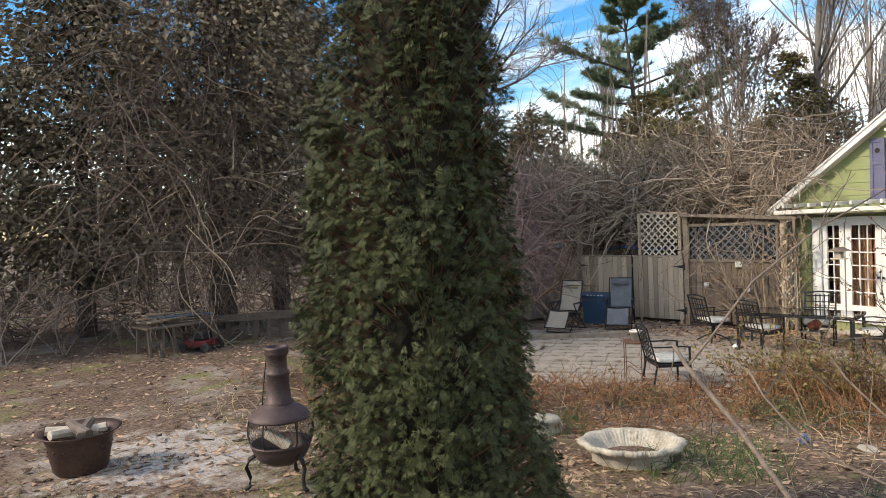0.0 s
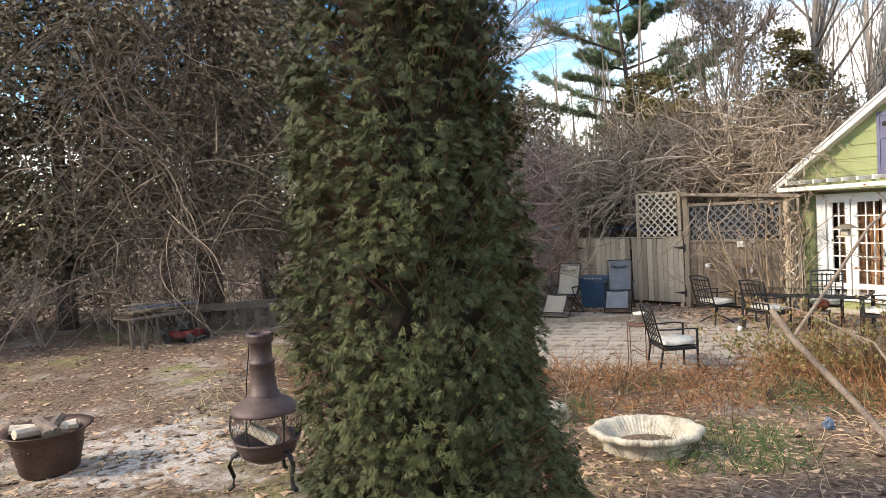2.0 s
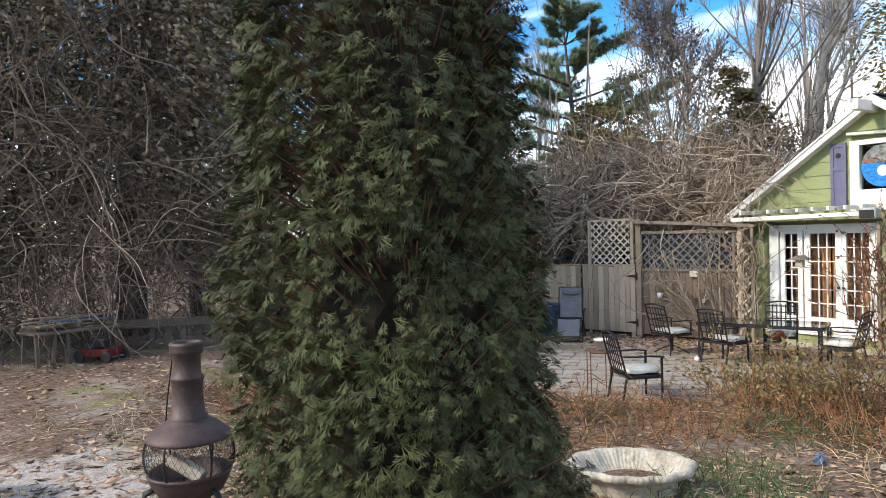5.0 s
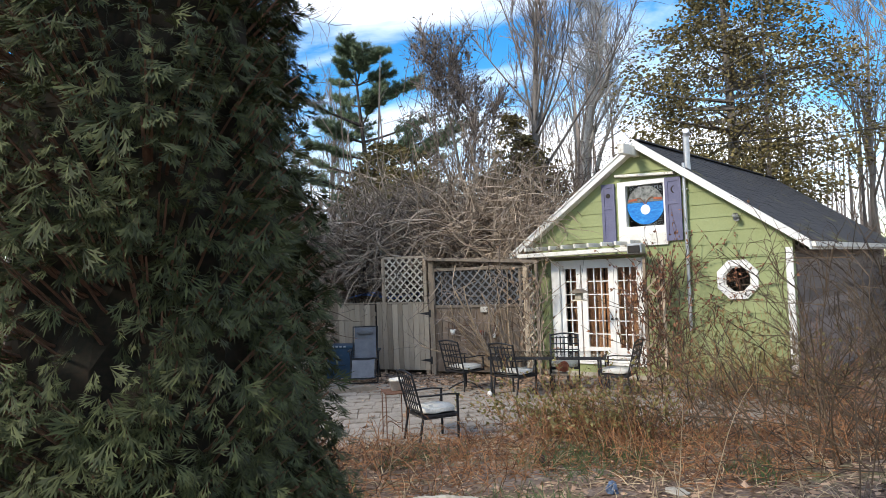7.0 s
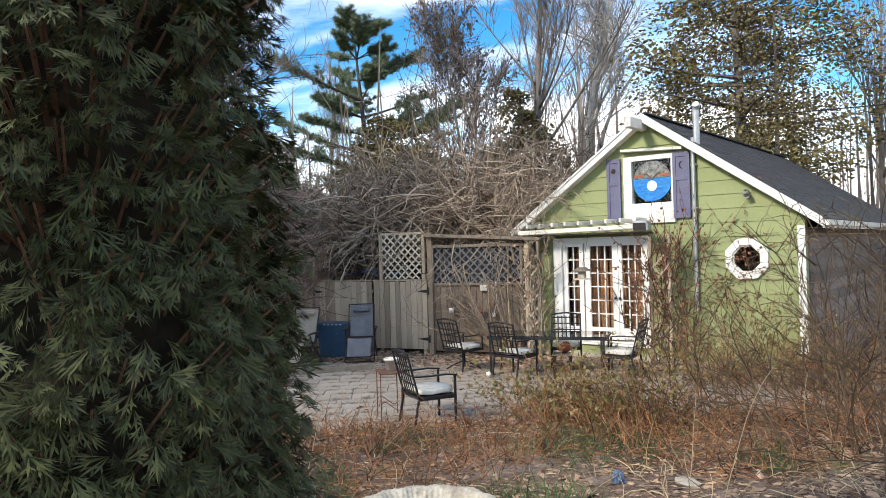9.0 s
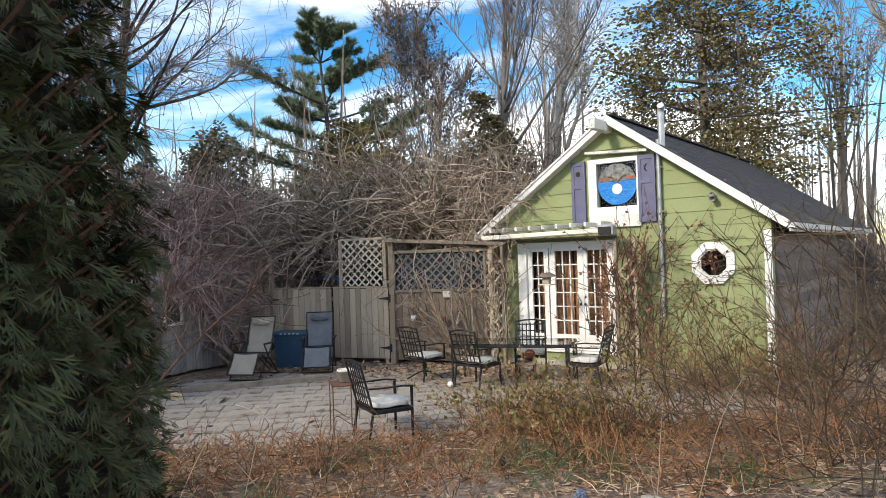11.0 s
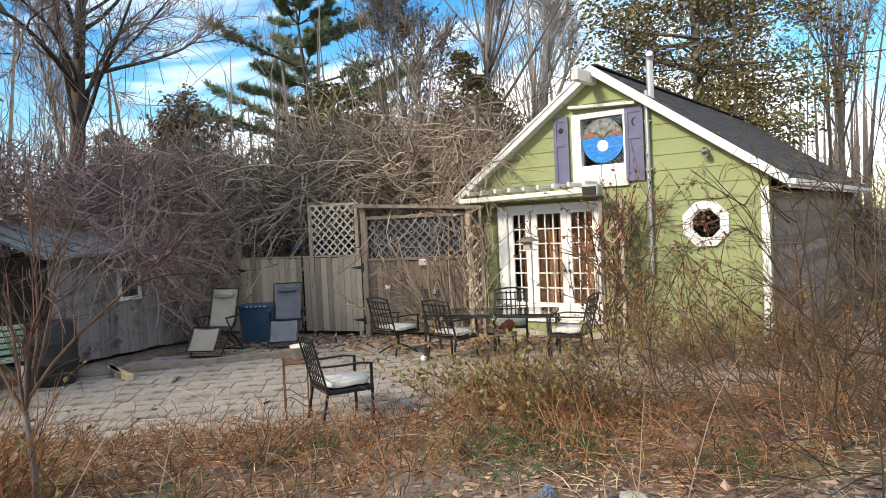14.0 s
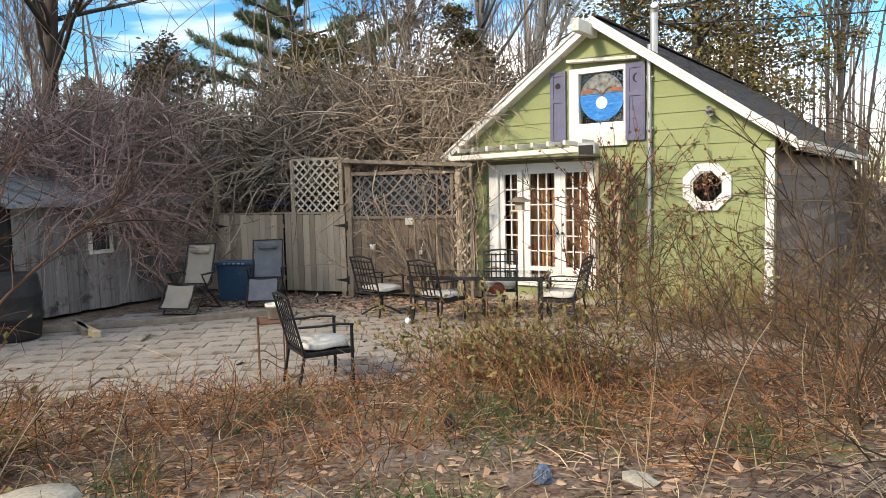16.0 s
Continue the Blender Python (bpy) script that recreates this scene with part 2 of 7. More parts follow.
def ground_material():
    m = bpy.data.materials.new("winter_ground")
    m.use_nodes = True
    n, l = m.node_tree.nodes, m.node_tree.links
    p = n["Principled BSDF"]
    p.inputs["Roughness"].default_value = 0.95
    p.inputs["Specular IOR Level"].default_value = 0.15
    co = n.new("ShaderNodeTexCoord")

    def noise_fac(scale, lo, hi, detail=6):
        t = n.new("ShaderNodeTexNoise")
        t.inputs["Scale"].default_value, t.inputs["Detail"].default_value = scale, detail
        t.inputs["Roughness"].default_value = 0.65
        l.new(co.outputs["Object"], t.inputs["Vector"])
        r = n.new("ShaderNodeMapRange")
        r.inputs["From Min"].default_value, r.inputs["From Max"].default_value = lo, hi
        l.new(t.outputs["Fac"], r.inputs["Value"])
        return r.outputs["Result"]

    def blend(fac, a, b):
        x = n.new("ShaderNodeMix")
        x.data_type = "RGBA"
        l.new(fac, x.inputs["Factor"])
        for key, v in (("A", a), ("B", b)):
            if isinstance(v, tuple):
                x.inputs[key].default_value = (*v, 1)
            else:
                l.new(v, x.inputs[key])
        return x.outputs["Result"]

    litter = blend(noise_fac(22, 0.35, 0.65), (0.05, 0.033, 0.024), (0.24, 0.165, 0.12))
    earth = blend(noise_fac(9, 0.35, 0.65), (0.2, 0.155, 0.125), (0.33, 0.28, 0.24))
    grassy = blend(noise_fac(30, 0.35, 0.65), (0.08, 0.095, 0.03), (0.27, 0.24, 0.12))
    c = blend(noise_fac(0.8, 0.5, 0.62), litter, earth)
    c = blend(noise_fac(1.1, 0.54, 0.66), c, grassy)
    # worn sandy patch beside the fire pot
    away = n.new("ShaderNodeVectorMath")
    away.operation = "DISTANCE"
    away.inputs[1].default_value = (1.95, 6.25, 0.6)
    l.new(co.outputs["Object"], away.inputs[0])
    wob = n.new("ShaderNodeMath")
    wob.operation = "MULTIPLY_ADD"
    wob.inputs[1].default_value = 1.6
    l.new(noise_fac(3.5, 0.3, 0.7), wob.inputs[0])
    l.new(away.outputs["Value"], wob.inputs[2])
    fade = n.new("ShaderNodeMapRange")
    fade.inputs["From Min"].default_value, fade.inputs["From Max"].default_value = 2.0, 1.4
    l.new(wob.outputs[0], fade.inputs["Value"])
    c = blend(fade.outputs["Result"], c, blend(noise_fac(40, 0.35, 0.65), (0.3, 0.26, 0.22), (0.5, 0.46, 0.42)))
    l.new(c, p.inputs["Base Color"])
    t = n.new("ShaderNodeTexNoise")
    t.inputs["Scale"].default_value, t.inputs["Detail"].default_value = 25, 6
    l.new(co.outputs["Object"], t.inputs["Vector"])
    b = n.new("ShaderNodeBump")
    b.inputs["Strength"].default_value, b.inputs["Distance"].default_value = 0.7, 0.03
    l.new(t.outputs["Fac"], b.inputs["Height"])
    l.new(b.outputs["Normal"], p.inputs["Normal"])
    return m


M_GROUND = ground_material()


# ---- mesh building ----
def lerp(a, b, t):
    return a + (b - a) * t


def smooth(a, b, v):
    t = np.clip((v - a) / (b - a), 0, 1)
    return t * t * (3 - 2 * t)


class Geo:
    """Collects vertices and faces of one mesh."""

    def __init__(self):
        self.v, self.f, self.n = [], [], 0

    def add(self, verts, faces):
        verts = np.asarray(verts, float).reshape(-1, 3)
        self.v.append(verts)
        if isinstance(faces, np.ndarray):
            self.f.append(faces + self.n)
        else:
            for k in range(3, 64):
                part_f = [q for q in faces if len(q) == k]
                if part_f:
                    self.f.append(np.asarray(part_f) + self.n)
        self.n += len(verts)
        return self

    def box(self, centre, size, turn=None, c=0.006):
        """A box with chamfered edges; turn: a rotation matrix or degrees about z."""
        h = np.asarray(size, float) / 2
        c = min(c, 0.3 * h.min())
        vs, index = [], {}
        for sx in (-1, 1):
            for sy in (-1, 1):
                for sz in (-1, 1):
                    s = np.array((sx, sy, sz))
                    for k in range(3):
                        o = h - c
                        o[k] = h[k]
                        index[(sx, sy, sz, k)] = len(vs)
                        vs.append(s * o)
        fs = []
        for k in range(3):
            a, b = (k + 1) % 3, (k + 2) % 3
            for s in (-1, 1):
                ring = []
                for sa, sb in ((-1, -1), (1, -1), (1, 1), (-1, 1)):
                    key = [0, 0, 0]
                    key[k], key[a], key[b] = s, sa, sb
                    ring.append(index[(*key, k)])
                fs.append(ring if s > 0 else ring[::-1])
            for sa in (-1, 1):
                for sb in (-1, 1):
                    lo, hi = [0, 0, 0], [0, 0, 0]
                    lo[k], hi[k], lo[a], hi[a], lo[b], hi[b] = -1, 1, sa, sa, sb, sb
                    ring = [index[(*lo, a)], index[(*hi, a)], index[(*hi, b)], index[(*lo, b)]]
                    fs.append(ring if sa * sb < 0 else ring[::-1])
        for sx in (-1, 1):
            for sy in (-1, 1):
                for sz in (-1, 1):
                    ring = [index[(sx, sy, sz, k)] for k in range(3)]
                    fs.append(ring if sx * sy * sz > 0 else ring[::-1])
        vs = np.array(vs)
        if turn is not None:
            m = Matrix.Rotation(radians(turn), 3, "Z") if isinstance(turn, (int, float)) else turn
            vs = vs @ np.array(m).T
        return self.add(vs + np.asarray(centre, float), fs)

    def bar(self, p, q, w, d=None, up=(0, 0, 1), c=0.004):
        """A box from p to q, w wide and d deep."""
        p, q = Vector(p), Vector(q)
        z = (q - p).normalized()
        u = Vector(up)
        if abs(z.dot(u)) > 0.98:
            u = Vector((1, 0, 0))
        x = u.cross(z).normalized()
        y = z.cross(x)
        m = Matrix((x, y, z)).transposed()
        return self.box((p + q) / 2, (w, d or w, (q - p).length), m, c)

    def tube(self, pts, radii, sides=6, cap=True):
        pts = np.asarray(pts, float)
        radii = np.broadcast_to(np.asarray(radii, float), (len(pts),))
        tan = np.gradient(pts, axis=0)
        tan /= np.linalg.norm(tan, axis=1)[:, None] + 1e-9
        ref = np.array((0.31, 0.17, 0.93)) if abs(tan[0][2]) < 0.9 else np.array((0.95, 0.2, 0.1))
        a = np.cross(tan, ref)
        a /= np.linalg.norm(a, axis=1)[:, None] + 1e-9
        b = np.cross(tan, a)
        ang = np.arange(sides) * 2 * np.pi / sides
        ring = (a[:, None] * np.cos(ang)[None, :, None] + b[:, None] * np.sin(ang)[None, :, None]) * radii[:, None, None] + pts[:, None]
        i = np.arange(len(pts) - 1)[:, None] * sides
        j = np.arange(sides)[None]
        k = (j + 1) % sides
        fs = np.stack((i + j, i + k, i + sides + k, i + sides + j), -1).reshape(-1, 4)
        self.add(ring.reshape(-1, 3), fs)
        if cap and sides > 3:
            self.f.append(np.array([np.arange(sides)[::-1]]) + self.n - len(pts) * sides)
            self.f.append(np.array([np.arange(sides)]) + self.n - sides)
        return self

    def lathe(self, profile, sides=28, centre=(0, 0, 0), wave=None):
        """Profile of (radius, z) turned about z. wave(angle, k) scales the radius."""
        prof = np.asarray(profile, float)
        ang = np.arange(sides) * 2 * np.pi / sides
        vs = np.zeros((len(prof), sides, 3))
        for k, (r, z) in enumerate(prof):
            rr = r * (np.array([wave(a, k) for a in ang]) if wave else 1.0)
            vs[k, :, 0], vs[k, :, 1], vs[k, :, 2] = rr * np.cos(ang), rr * np.sin(ang), z
        i = np.arange(len(prof) - 1)[:, None] * sides
        j = np.arange(sides)[None]
        k = (j + 1) % sides
        return self.add(vs.reshape(-1, 3) + np.asarray(centre, float), np.stack((i + j, i + k, i + sides + k, i + sides + j), -1).reshape(-1, 4))

    def scatter(self, verts, faces, place, axes, scale):
        """Many copies of a small shape: place (n,3), axes (n,3,3) columns, scale (n,)."""
        verts, faces = np.asarray(verts, float), np.asarray(faces)
        allv = np.einsum("nij,vj->nvi", axes, verts) * np.asarray(scale)[:, None, None] + place[:, None]
        allf = faces[None] + (np.arange(len(place)) * len(verts))[:, None, None]
        return self.add(allv.reshape(-1, 3), allf.reshape(-1, faces.shape[1]))

    def strips(self, pts, radii):
        """Many thin three-sided stems at once: pts (n,k,3), radii (n,k)."""
        n, k, _ = pts.shape
        tan = np.gradient(pts, axis=1)
        tan /= np.linalg.norm(tan, axis=2)[..., None] + 1e-9
        ref = np.array((0.37, 0.61, 0.7))
        a = np.cross(tan, ref)
        a /= np.linalg.norm(a, axis=2)[..., None] + 1e-9
        b = np.cross(tan, a)
        ring = []
        for s in range(3):
            w = s * 2 * np.pi / 3
            ring.append(pts + (a * math.cos(w) + b * math.sin(w)) * radii[..., None])
        vs = np.stack(ring, 2)
        base = (np.arange(n) * k * 3)[:, None, None] + (np.arange(k - 1) * 3)[None, :, None]
        s = np.arange(3)[None, None]
        t = (s + 1) % 3
        fs = np.stack((base + s, base + t, base + 3 + t, base + 3 + s), -1)
        return self.add(vs.reshape(-1, 3), fs.reshape(-1, 4))

    def mesh(self, name, flat=True):
        me = bpy.data.meshes.new(name)
        v = np.concatenate(self.v)
        me.vertices.add(len(v))
        me.vertices.foreach_set("co", v.astype(np.float32).ravel())
        loops = np.concatenate([f.ravel() for f in self.f])
        counts = np.concatenate([np.full(len(f), f.shape[1]) for f in self.f])
        me.loops.add(len(loops))
        me.loops.foreach_set("vertex_index", loops.astype(np.int32))
        me.polygons.add(len(counts))
        starts = np.concatenate(([0], np.cumsum(counts)[:-1]))
        me.polygons.foreach_set("loop_start", starts.astype(np.int32))
        me.update(calc_edges=True)
        me.validate()
        if flat:
            me.shade_flat()
        else:
            me.shade_smooth()
        return me


def part(name, geo, mat, parent=None, label="", soft=False, at=None):
    me = geo if isinstance(geo, bpy.types.Mesh) else geo.mesh(name, not soft)
    if mat and not me.materials:
        me.materials.append(mat)
    ob = new(name, me)
    if parent:
        ob.parent = parent
    if at is not None:
        ob.matrix_basis = at
    if label:
        tagged(ob, label)
    return ob


def thing(name, label, category, at=None, group="", kind=""):
    ob = tagged(new(name), label, category, group, kind)
    ob.empty_display_size = 0.1
    if at is not None:
        ob.matrix_basis = at
    return ob


rng = np.random.default_rng(7)


# ---- ground ----
def front_gap(x, y):
    """How far a point lies in front of the patio's front edge."""
    return (7.9 + 0.49 * (7.2 - y) - x) / 1.114


def height(x, y):
    x, y = np.asarray(x, float), np.asarray(y, float)
    d = front_gap(x, y)
    z = np.interp(d, (0.0, 0.5, 4.5, 7.2, 10.0, 12.0, 16.0), (-0.06, 0.08, 0.33, 0.47, 0.8, 1.22, 1.5))
    z = z + 0.14 * smooth(3.2, 4.6, y) * smooth(3.5, 6.0, d)
    lift = smooth(7.5, 10.5, y - (x - 6))
    z = lerp(z, np.maximum(z, 0.52), lift)
    z = z * (1 - 0.75 * smooth(24, 40, np.hypot(x, y)))
    rough = 0.02 * np.sin(x * 2.1 + 1) * np.sin(y * 1.7) + 0.012 * np.sin(x * 5.3) * np.sin(y * 4.9 + 2)
    return z + rough * smooth(0, 0.8, np.maximum(d, lift * 2))


def ground_sheet():
    def axis(lo, hi, step, far):
        near = np.arange(lo, hi + 1e-6, step)
        out = np.geomspace(step * 1.6, far, 26)
        return np.concatenate((lo - out[::-1], near, hi + out))
    xs, ys = axis(-4, 18, 0.16, 900), axis(-6, 18, 0.16, 900)
    gx, gy = np.meshgrid(xs, ys, indexing="ij")
    gz = height(gx, gy)
    v = np.stack((gx, gy, gz), -1).reshape(-1, 3)
    i = np.arange(len(xs) - 1)[:, None] * len(ys)
    j = np.arange(len(ys) - 1)[None]
    f = np.stack((i + j, i + len(ys) + j, i + len(ys) + j + 1, i + j + 1), -1).reshape(-1, 4)
    ob = part("ground", Geo().add(v, f), M_GROUND, soft=True)
    tagged(ob, "bare winter lawn with leaf litter and thin grass", "ground", kind="structure")


ground_sheet()


def prism(geo, poly, x0, x1, skew=None):
    """A polygon in y and z, drawn out from x0 to x1."""
    n = len(poly)
    v = [(x0, y, z) for y, z in poly] + [(x1, y, z) for y, z in poly]
    area = sum(poly[i][0] * poly[(i + 1) % n][1] - poly[(i + 1) % n][0] * poly[i][1] for i in range(n))
    a = list(range(n))
    faces = [a[::-1], [i + n for i in a]] + [[i, (i + 1) % n, (i + 1) % n + n, i + n] for i in a]
    if area * (x1 - x0) < 0:
        faces = [q[::-1] for q in faces]
    return geo.add(v, faces)


# ---- house ----
# the cottage's own axes: x into the house, y along the front, from the door's edge
AT_HOUSE = pose(15.38, 4.42, 0, 0, 0, -17)
WX, WB = 0.0, 9.6
Y_R, Y_L, Y_TOP, Z_TOP = -4.8, 0.68, -2.06, 4.74
S_R, S_L = 0.70, 0.70
EAVE_R, EAVE_L = -5.12, 1.0
DOOR, WIN, OCT = (-2.0, -0.08, 0.27, 2.36), (-2.56, -1.73, 3.02, 3.91), (-3.85, 1.95)


def roof_z(y):
    return Z_TOP - (Y_TOP - y) * S_R if y < Y_TOP else Z_TOP - (y - Y_TOP) * S_L


def house():
    h = thing("cottage", "small green clapboard cottage with a steep dark shingle roof", "house", AT_HOUSE)
    wall = Geo()
    cuts = [Y_R, OCT[0] - 0.25, OCT[0] + 0.25, WIN[0], Y_TOP, DOOR[0], WIN[1], DOOR[1], Y_L]
    for a, b in zip(cuts, cuts[1:]):
        holes = [(z0, z1) for y0, y1, z0, z1 in (DOOR, WIN, (OCT[0] - 0.25, OCT[0] + 0.25, OCT[1] - 0.25, OCT[1] + 0.25)) if a >= y0 - 1e-6 and b <= y1 + 1e-6]
        z = 0.0
        for z0, z1 in sorted(holes):
            prism(wall, [(a, z), (b, z), (b, z0), (a, z0)], WX, WX + 0.14)
            z = z1
        prism(wall, [(a, z), (b, z), (b, roof_z(b) - 0.16), (a, roof_z(a) - 0.16)], WX, WX + 0.14)
    for y in (Y_R + 0.07, Y_L - 0.07):
        side_wall = part("side_wall", Geo().box((lerp(WX + 0.15, WB, 0.5), y, 1.2), (WB - WX - 0.16, 0.14, 2.5), c=0.002), M_SIDE, h, "grey weathered side wall")
        z = 0.1
        while z < 2.3:
            part("board", Geo().box((lerp(WX + 0.15, WB, 0.5), y + (0.078 if y > Y_TOP else -0.078), z + 0.1), (WB - WX - 0.2, 0.016, 0.195), c=0.003), M_SIDE, side_wall)
            z += 0.2
    prism(wall, [(Y_R, 0), (Y_L, 0), (Y_L, roof_z(Y_L) - 0.16), (Y_TOP, Z_TOP - 0.16), (Y_R, roof_z(Y_R) - 0.16)], WB, WB + 0.14)
    wall.box((lerp(WX + 0.2, WB, 0.5), lerp(Y_R, Y_L, 0.5), 0.08), (WB - WX - 0.3, Y_L - Y_R - 0.3, 0.12))
    wall_ob = part("wall", wall, M_GREEN_SIDING, h)
    row = 0.255
    holes = [(DOOR[0] - 0.1, DOOR[1] + 0.1, DOOR[2], DOOR[3] + 0.1), (WIN[0] - 0.1, WIN[1] + 0.1, WIN[2] - 0.2, WIN[3] + 0.12), (OCT[0] - 0.27, OCT[0] + 0.27, OCT[1] - 0.27, OCT[1] + 0.27)]
    z = 0.06
    while z < Z_TOP - 0.3:
        z1 = z + row
        lo = [max(Y_R + 0.005, Y_TOP - (Z_TOP - 0.14 - q) / S_R) for q in (z, z1)]
        hi = [min(Y_L, Y_TOP + (Z_TOP - 0.14 - q) / S_L) for q in (z, z1)]
        spans = [(lo[0], hi[0], lo[1], hi[1])]
        for y0, y1, za, zb in holes:
            if zb > z + 0.02 and za < z1 - 0.02:
                nxt = []
                for a0, b0, a1, b1 in spans:
                    if a0 < y0:
                        nxt.append((a0, min(b0, y0), min(a1, y0), min(b1, y0)))
                    if b0 > y1:
                        nxt.append((max(a0, y1), b0, max(a1, y1), max(b1, y1)))
                spans = nxt
        for a0, b0, a1, b1 in spans:
            if b0 - a0 < 0.05:
                continue
            cutsy = [0.0]
            while b0 - a0 > 2.2 and cutsy[-1] < 0.4:
                cutsy.append(random.uniform(0.35, 0.65))
            cutsy.append(1.0)
            for c0, c1 in zip(cutsy, cutsy[1:]):
                p0, p1, q0, q1 = lerp(a0, b0, c0), lerp(a0, b0, c1) - 0.003, lerp(a1, b1, c0), lerp(a1, b1, c1) - 0.003
                if p1 - p0 < 0.03:
                    continue
                f0, f1, bk = WX - 0.026, WX - 0.012, WX - 0.001
                v = [(f0, p0, z), (f0, p1, z), (f1, q1, z1), (f1, q0, z1), (bk, p0, z), (bk, p1, z), (bk, q1, z1), (bk, q0, z1)]
                part("board", Geo().add(v, [(3, 2, 1, 0), (4, 5, 6, 7), (0, 1, 5, 4), (2, 3, 7, 6), (1, 2, 6, 5), (3, 0, 4, 7)]), M_GREEN_SIDING, wall_ob)
        z = z1
    # roof
    x0, x1 = WX - 0.22, WB + 0.3
    slab = Geo()
    for ye, s in ((EAVE_R, 1), (EAVE_L, -1)):
        prism(slab, [(ye, roof_z(ye) - 0.02), (Y_TOP, Z_TOP - 0.02), (Y_TOP, Z_TOP - 0.14), (ye, roof_z(ye) - 0.14)], x0 + 0.02, x1)
    roof = part("roof", slab, M_OLD_WHITE, h, "black shingle roof with moss along the ridge")
    sh = Geo()
    for ye, k in ((EAVE_R - 0.03, S_R), (EAVE_L + 0.03, S_L)):
        side = 1 if ye < Y_TOP else -1
        length = math.hypot(Y_TOP - ye, Z_TOP - roof_z(ye))
        n = int(length / 0.135)
        dy, dz = (Y_TOP - ye) / n, (Z_TOP - roof_z(ye)) / n
        ang = math.atan2(dz, dy)
        turn = Matrix.Rotation(ang, 3, "X")
        for i in range(n):
            x = x0 + (0.0 if i % 2 else -0.15)
            while x < x1:
                w = 0.3
                cx = max(x, x0) + (min(x + w, x1) - max(x, x0)) / 2
                ww = min(x + w, x1) - max(x, x0) - 0.006
                if ww > 0.04:
                    lift = 0.008 + random.uniform(0, 0.008)
                    tilt = turn @ Matrix.Rotation(-0.03 * side, 3, "X")
                    sh.box((cx, ye + dy * (i + 0.62), roof_z(ye) + dz * (i + 0.62) + lift), (ww, length / n * 1.28, 0.014), tilt, 0.001)
                x += w
    part("shingles", sh, M_SHINGLE, roof, "black asphalt shingles")
    cap = Geo().bar((x0, Y_TOP, Z_TOP + 0.015), (x1, Y_TOP, Z_TOP + 0.015), 0.2, 0.03)
    part("ridge_cap", cap, M_SHINGLE, roof)
    # white rake boards, eave boards and corner boards
    for ye in (EAVE_R, EAVE_L):
        g = Geo()
        prism(g, [(ye, roof_z(ye) + 0.01), (Y_TOP, Z_TOP + 0.01), (Y_TOP, Z_TOP - 0.15), (ye, roof_z(ye) - 0.13)], x0 - 0.025, x0 + 0.015)
        part("rake_board", g, M_WHITE, h)
        g = Geo()
        prism(g, [(ye, roof_z(ye) + 0.022), (Y_TOP, Z_TOP + 0.022), (Y_TOP, Z_TOP - 0.02), (ye, roof_z(ye) - 0.02)], x0 - 0.05, x0 - 0.026)
        part("rake_trim", g, M_WHITE, h)
        part("eave_board", Geo().box((lerp(x0, x1, 0.5), ye, roof_z(ye) - 0.09), (x1 - x0, 0.03, 0.14)), M_WHITE, h)
        part("gutter", Geo().bar((x0 + 0.02, ye + (0.05 if ye > Y_TOP else -0.05), roof_z(ye) - 0.07), (x1, ye + (0.05 if ye > Y_TOP else -0.05), roof_z(ye) - 0.07), 0.08, 0.09), M_OLD_WHITE, h)
    part("corner_board", Geo().box((WX - 0.045, Y_R + 0.055, 1.27), (0.03, 0.12, 2.46)), M_WHITE, h, "white corner board with peeling paint")
    part("corner_board", Geo().box((WX - 0.045, Y_L - 0.055, 1.27), (0.03, 0.12, 2.46)), M_WHITE, h)
    part("ridge_beam", Geo().box((x0 - 0.16, Y_TOP + 0.05, Z_TOP - 0.2), (0.75, 0.13, 0.2), c=0.012), M_OLD_WHITE, h, "white painted ridge beam end")
    part("foundation", Geo().box((WX - 0.02, lerp(Y_R, Y_L, 0.5), 0.02), (0.06, Y_L - Y_R, 0.1)), M_CONCRETE, h)
    return h


HOUSE = house()


def octagon(cy, cz, a):
    k = a / math.cos(math.pi / 8)
    return [(cy + k * math.cos(math.pi / 8 + i * math.pi / 4), cz + k * math.sin(math.pi / 8 + i * math.pi / 4)) for i in range(8)]


def ring(geo, outer, inner, x0, x1):
    n = len(outer)
    v = [(x0, *p) for p in outer] + [(x0, *p) for p in inner] + [(x1, *p) for p in outer] + [(x1, *p) for p in inner]
    f = []
    for i in range(n):
        j = (i + 1) % n
        f += [(i, i + n, j + n, j), (i, j, j + 2 * n, i + 2 * n), (i + n, i + 3 * n, j + 3 * n, j + n), (i + 2 * n, j + 2 * n, j + 3 * n, i + 3 * n)]
    return geo.add(v, f)


def rect(y0, y1, z0, z1):
    return [(y0, z0), (y1, z0), (y1, z1), (y0, z1)]


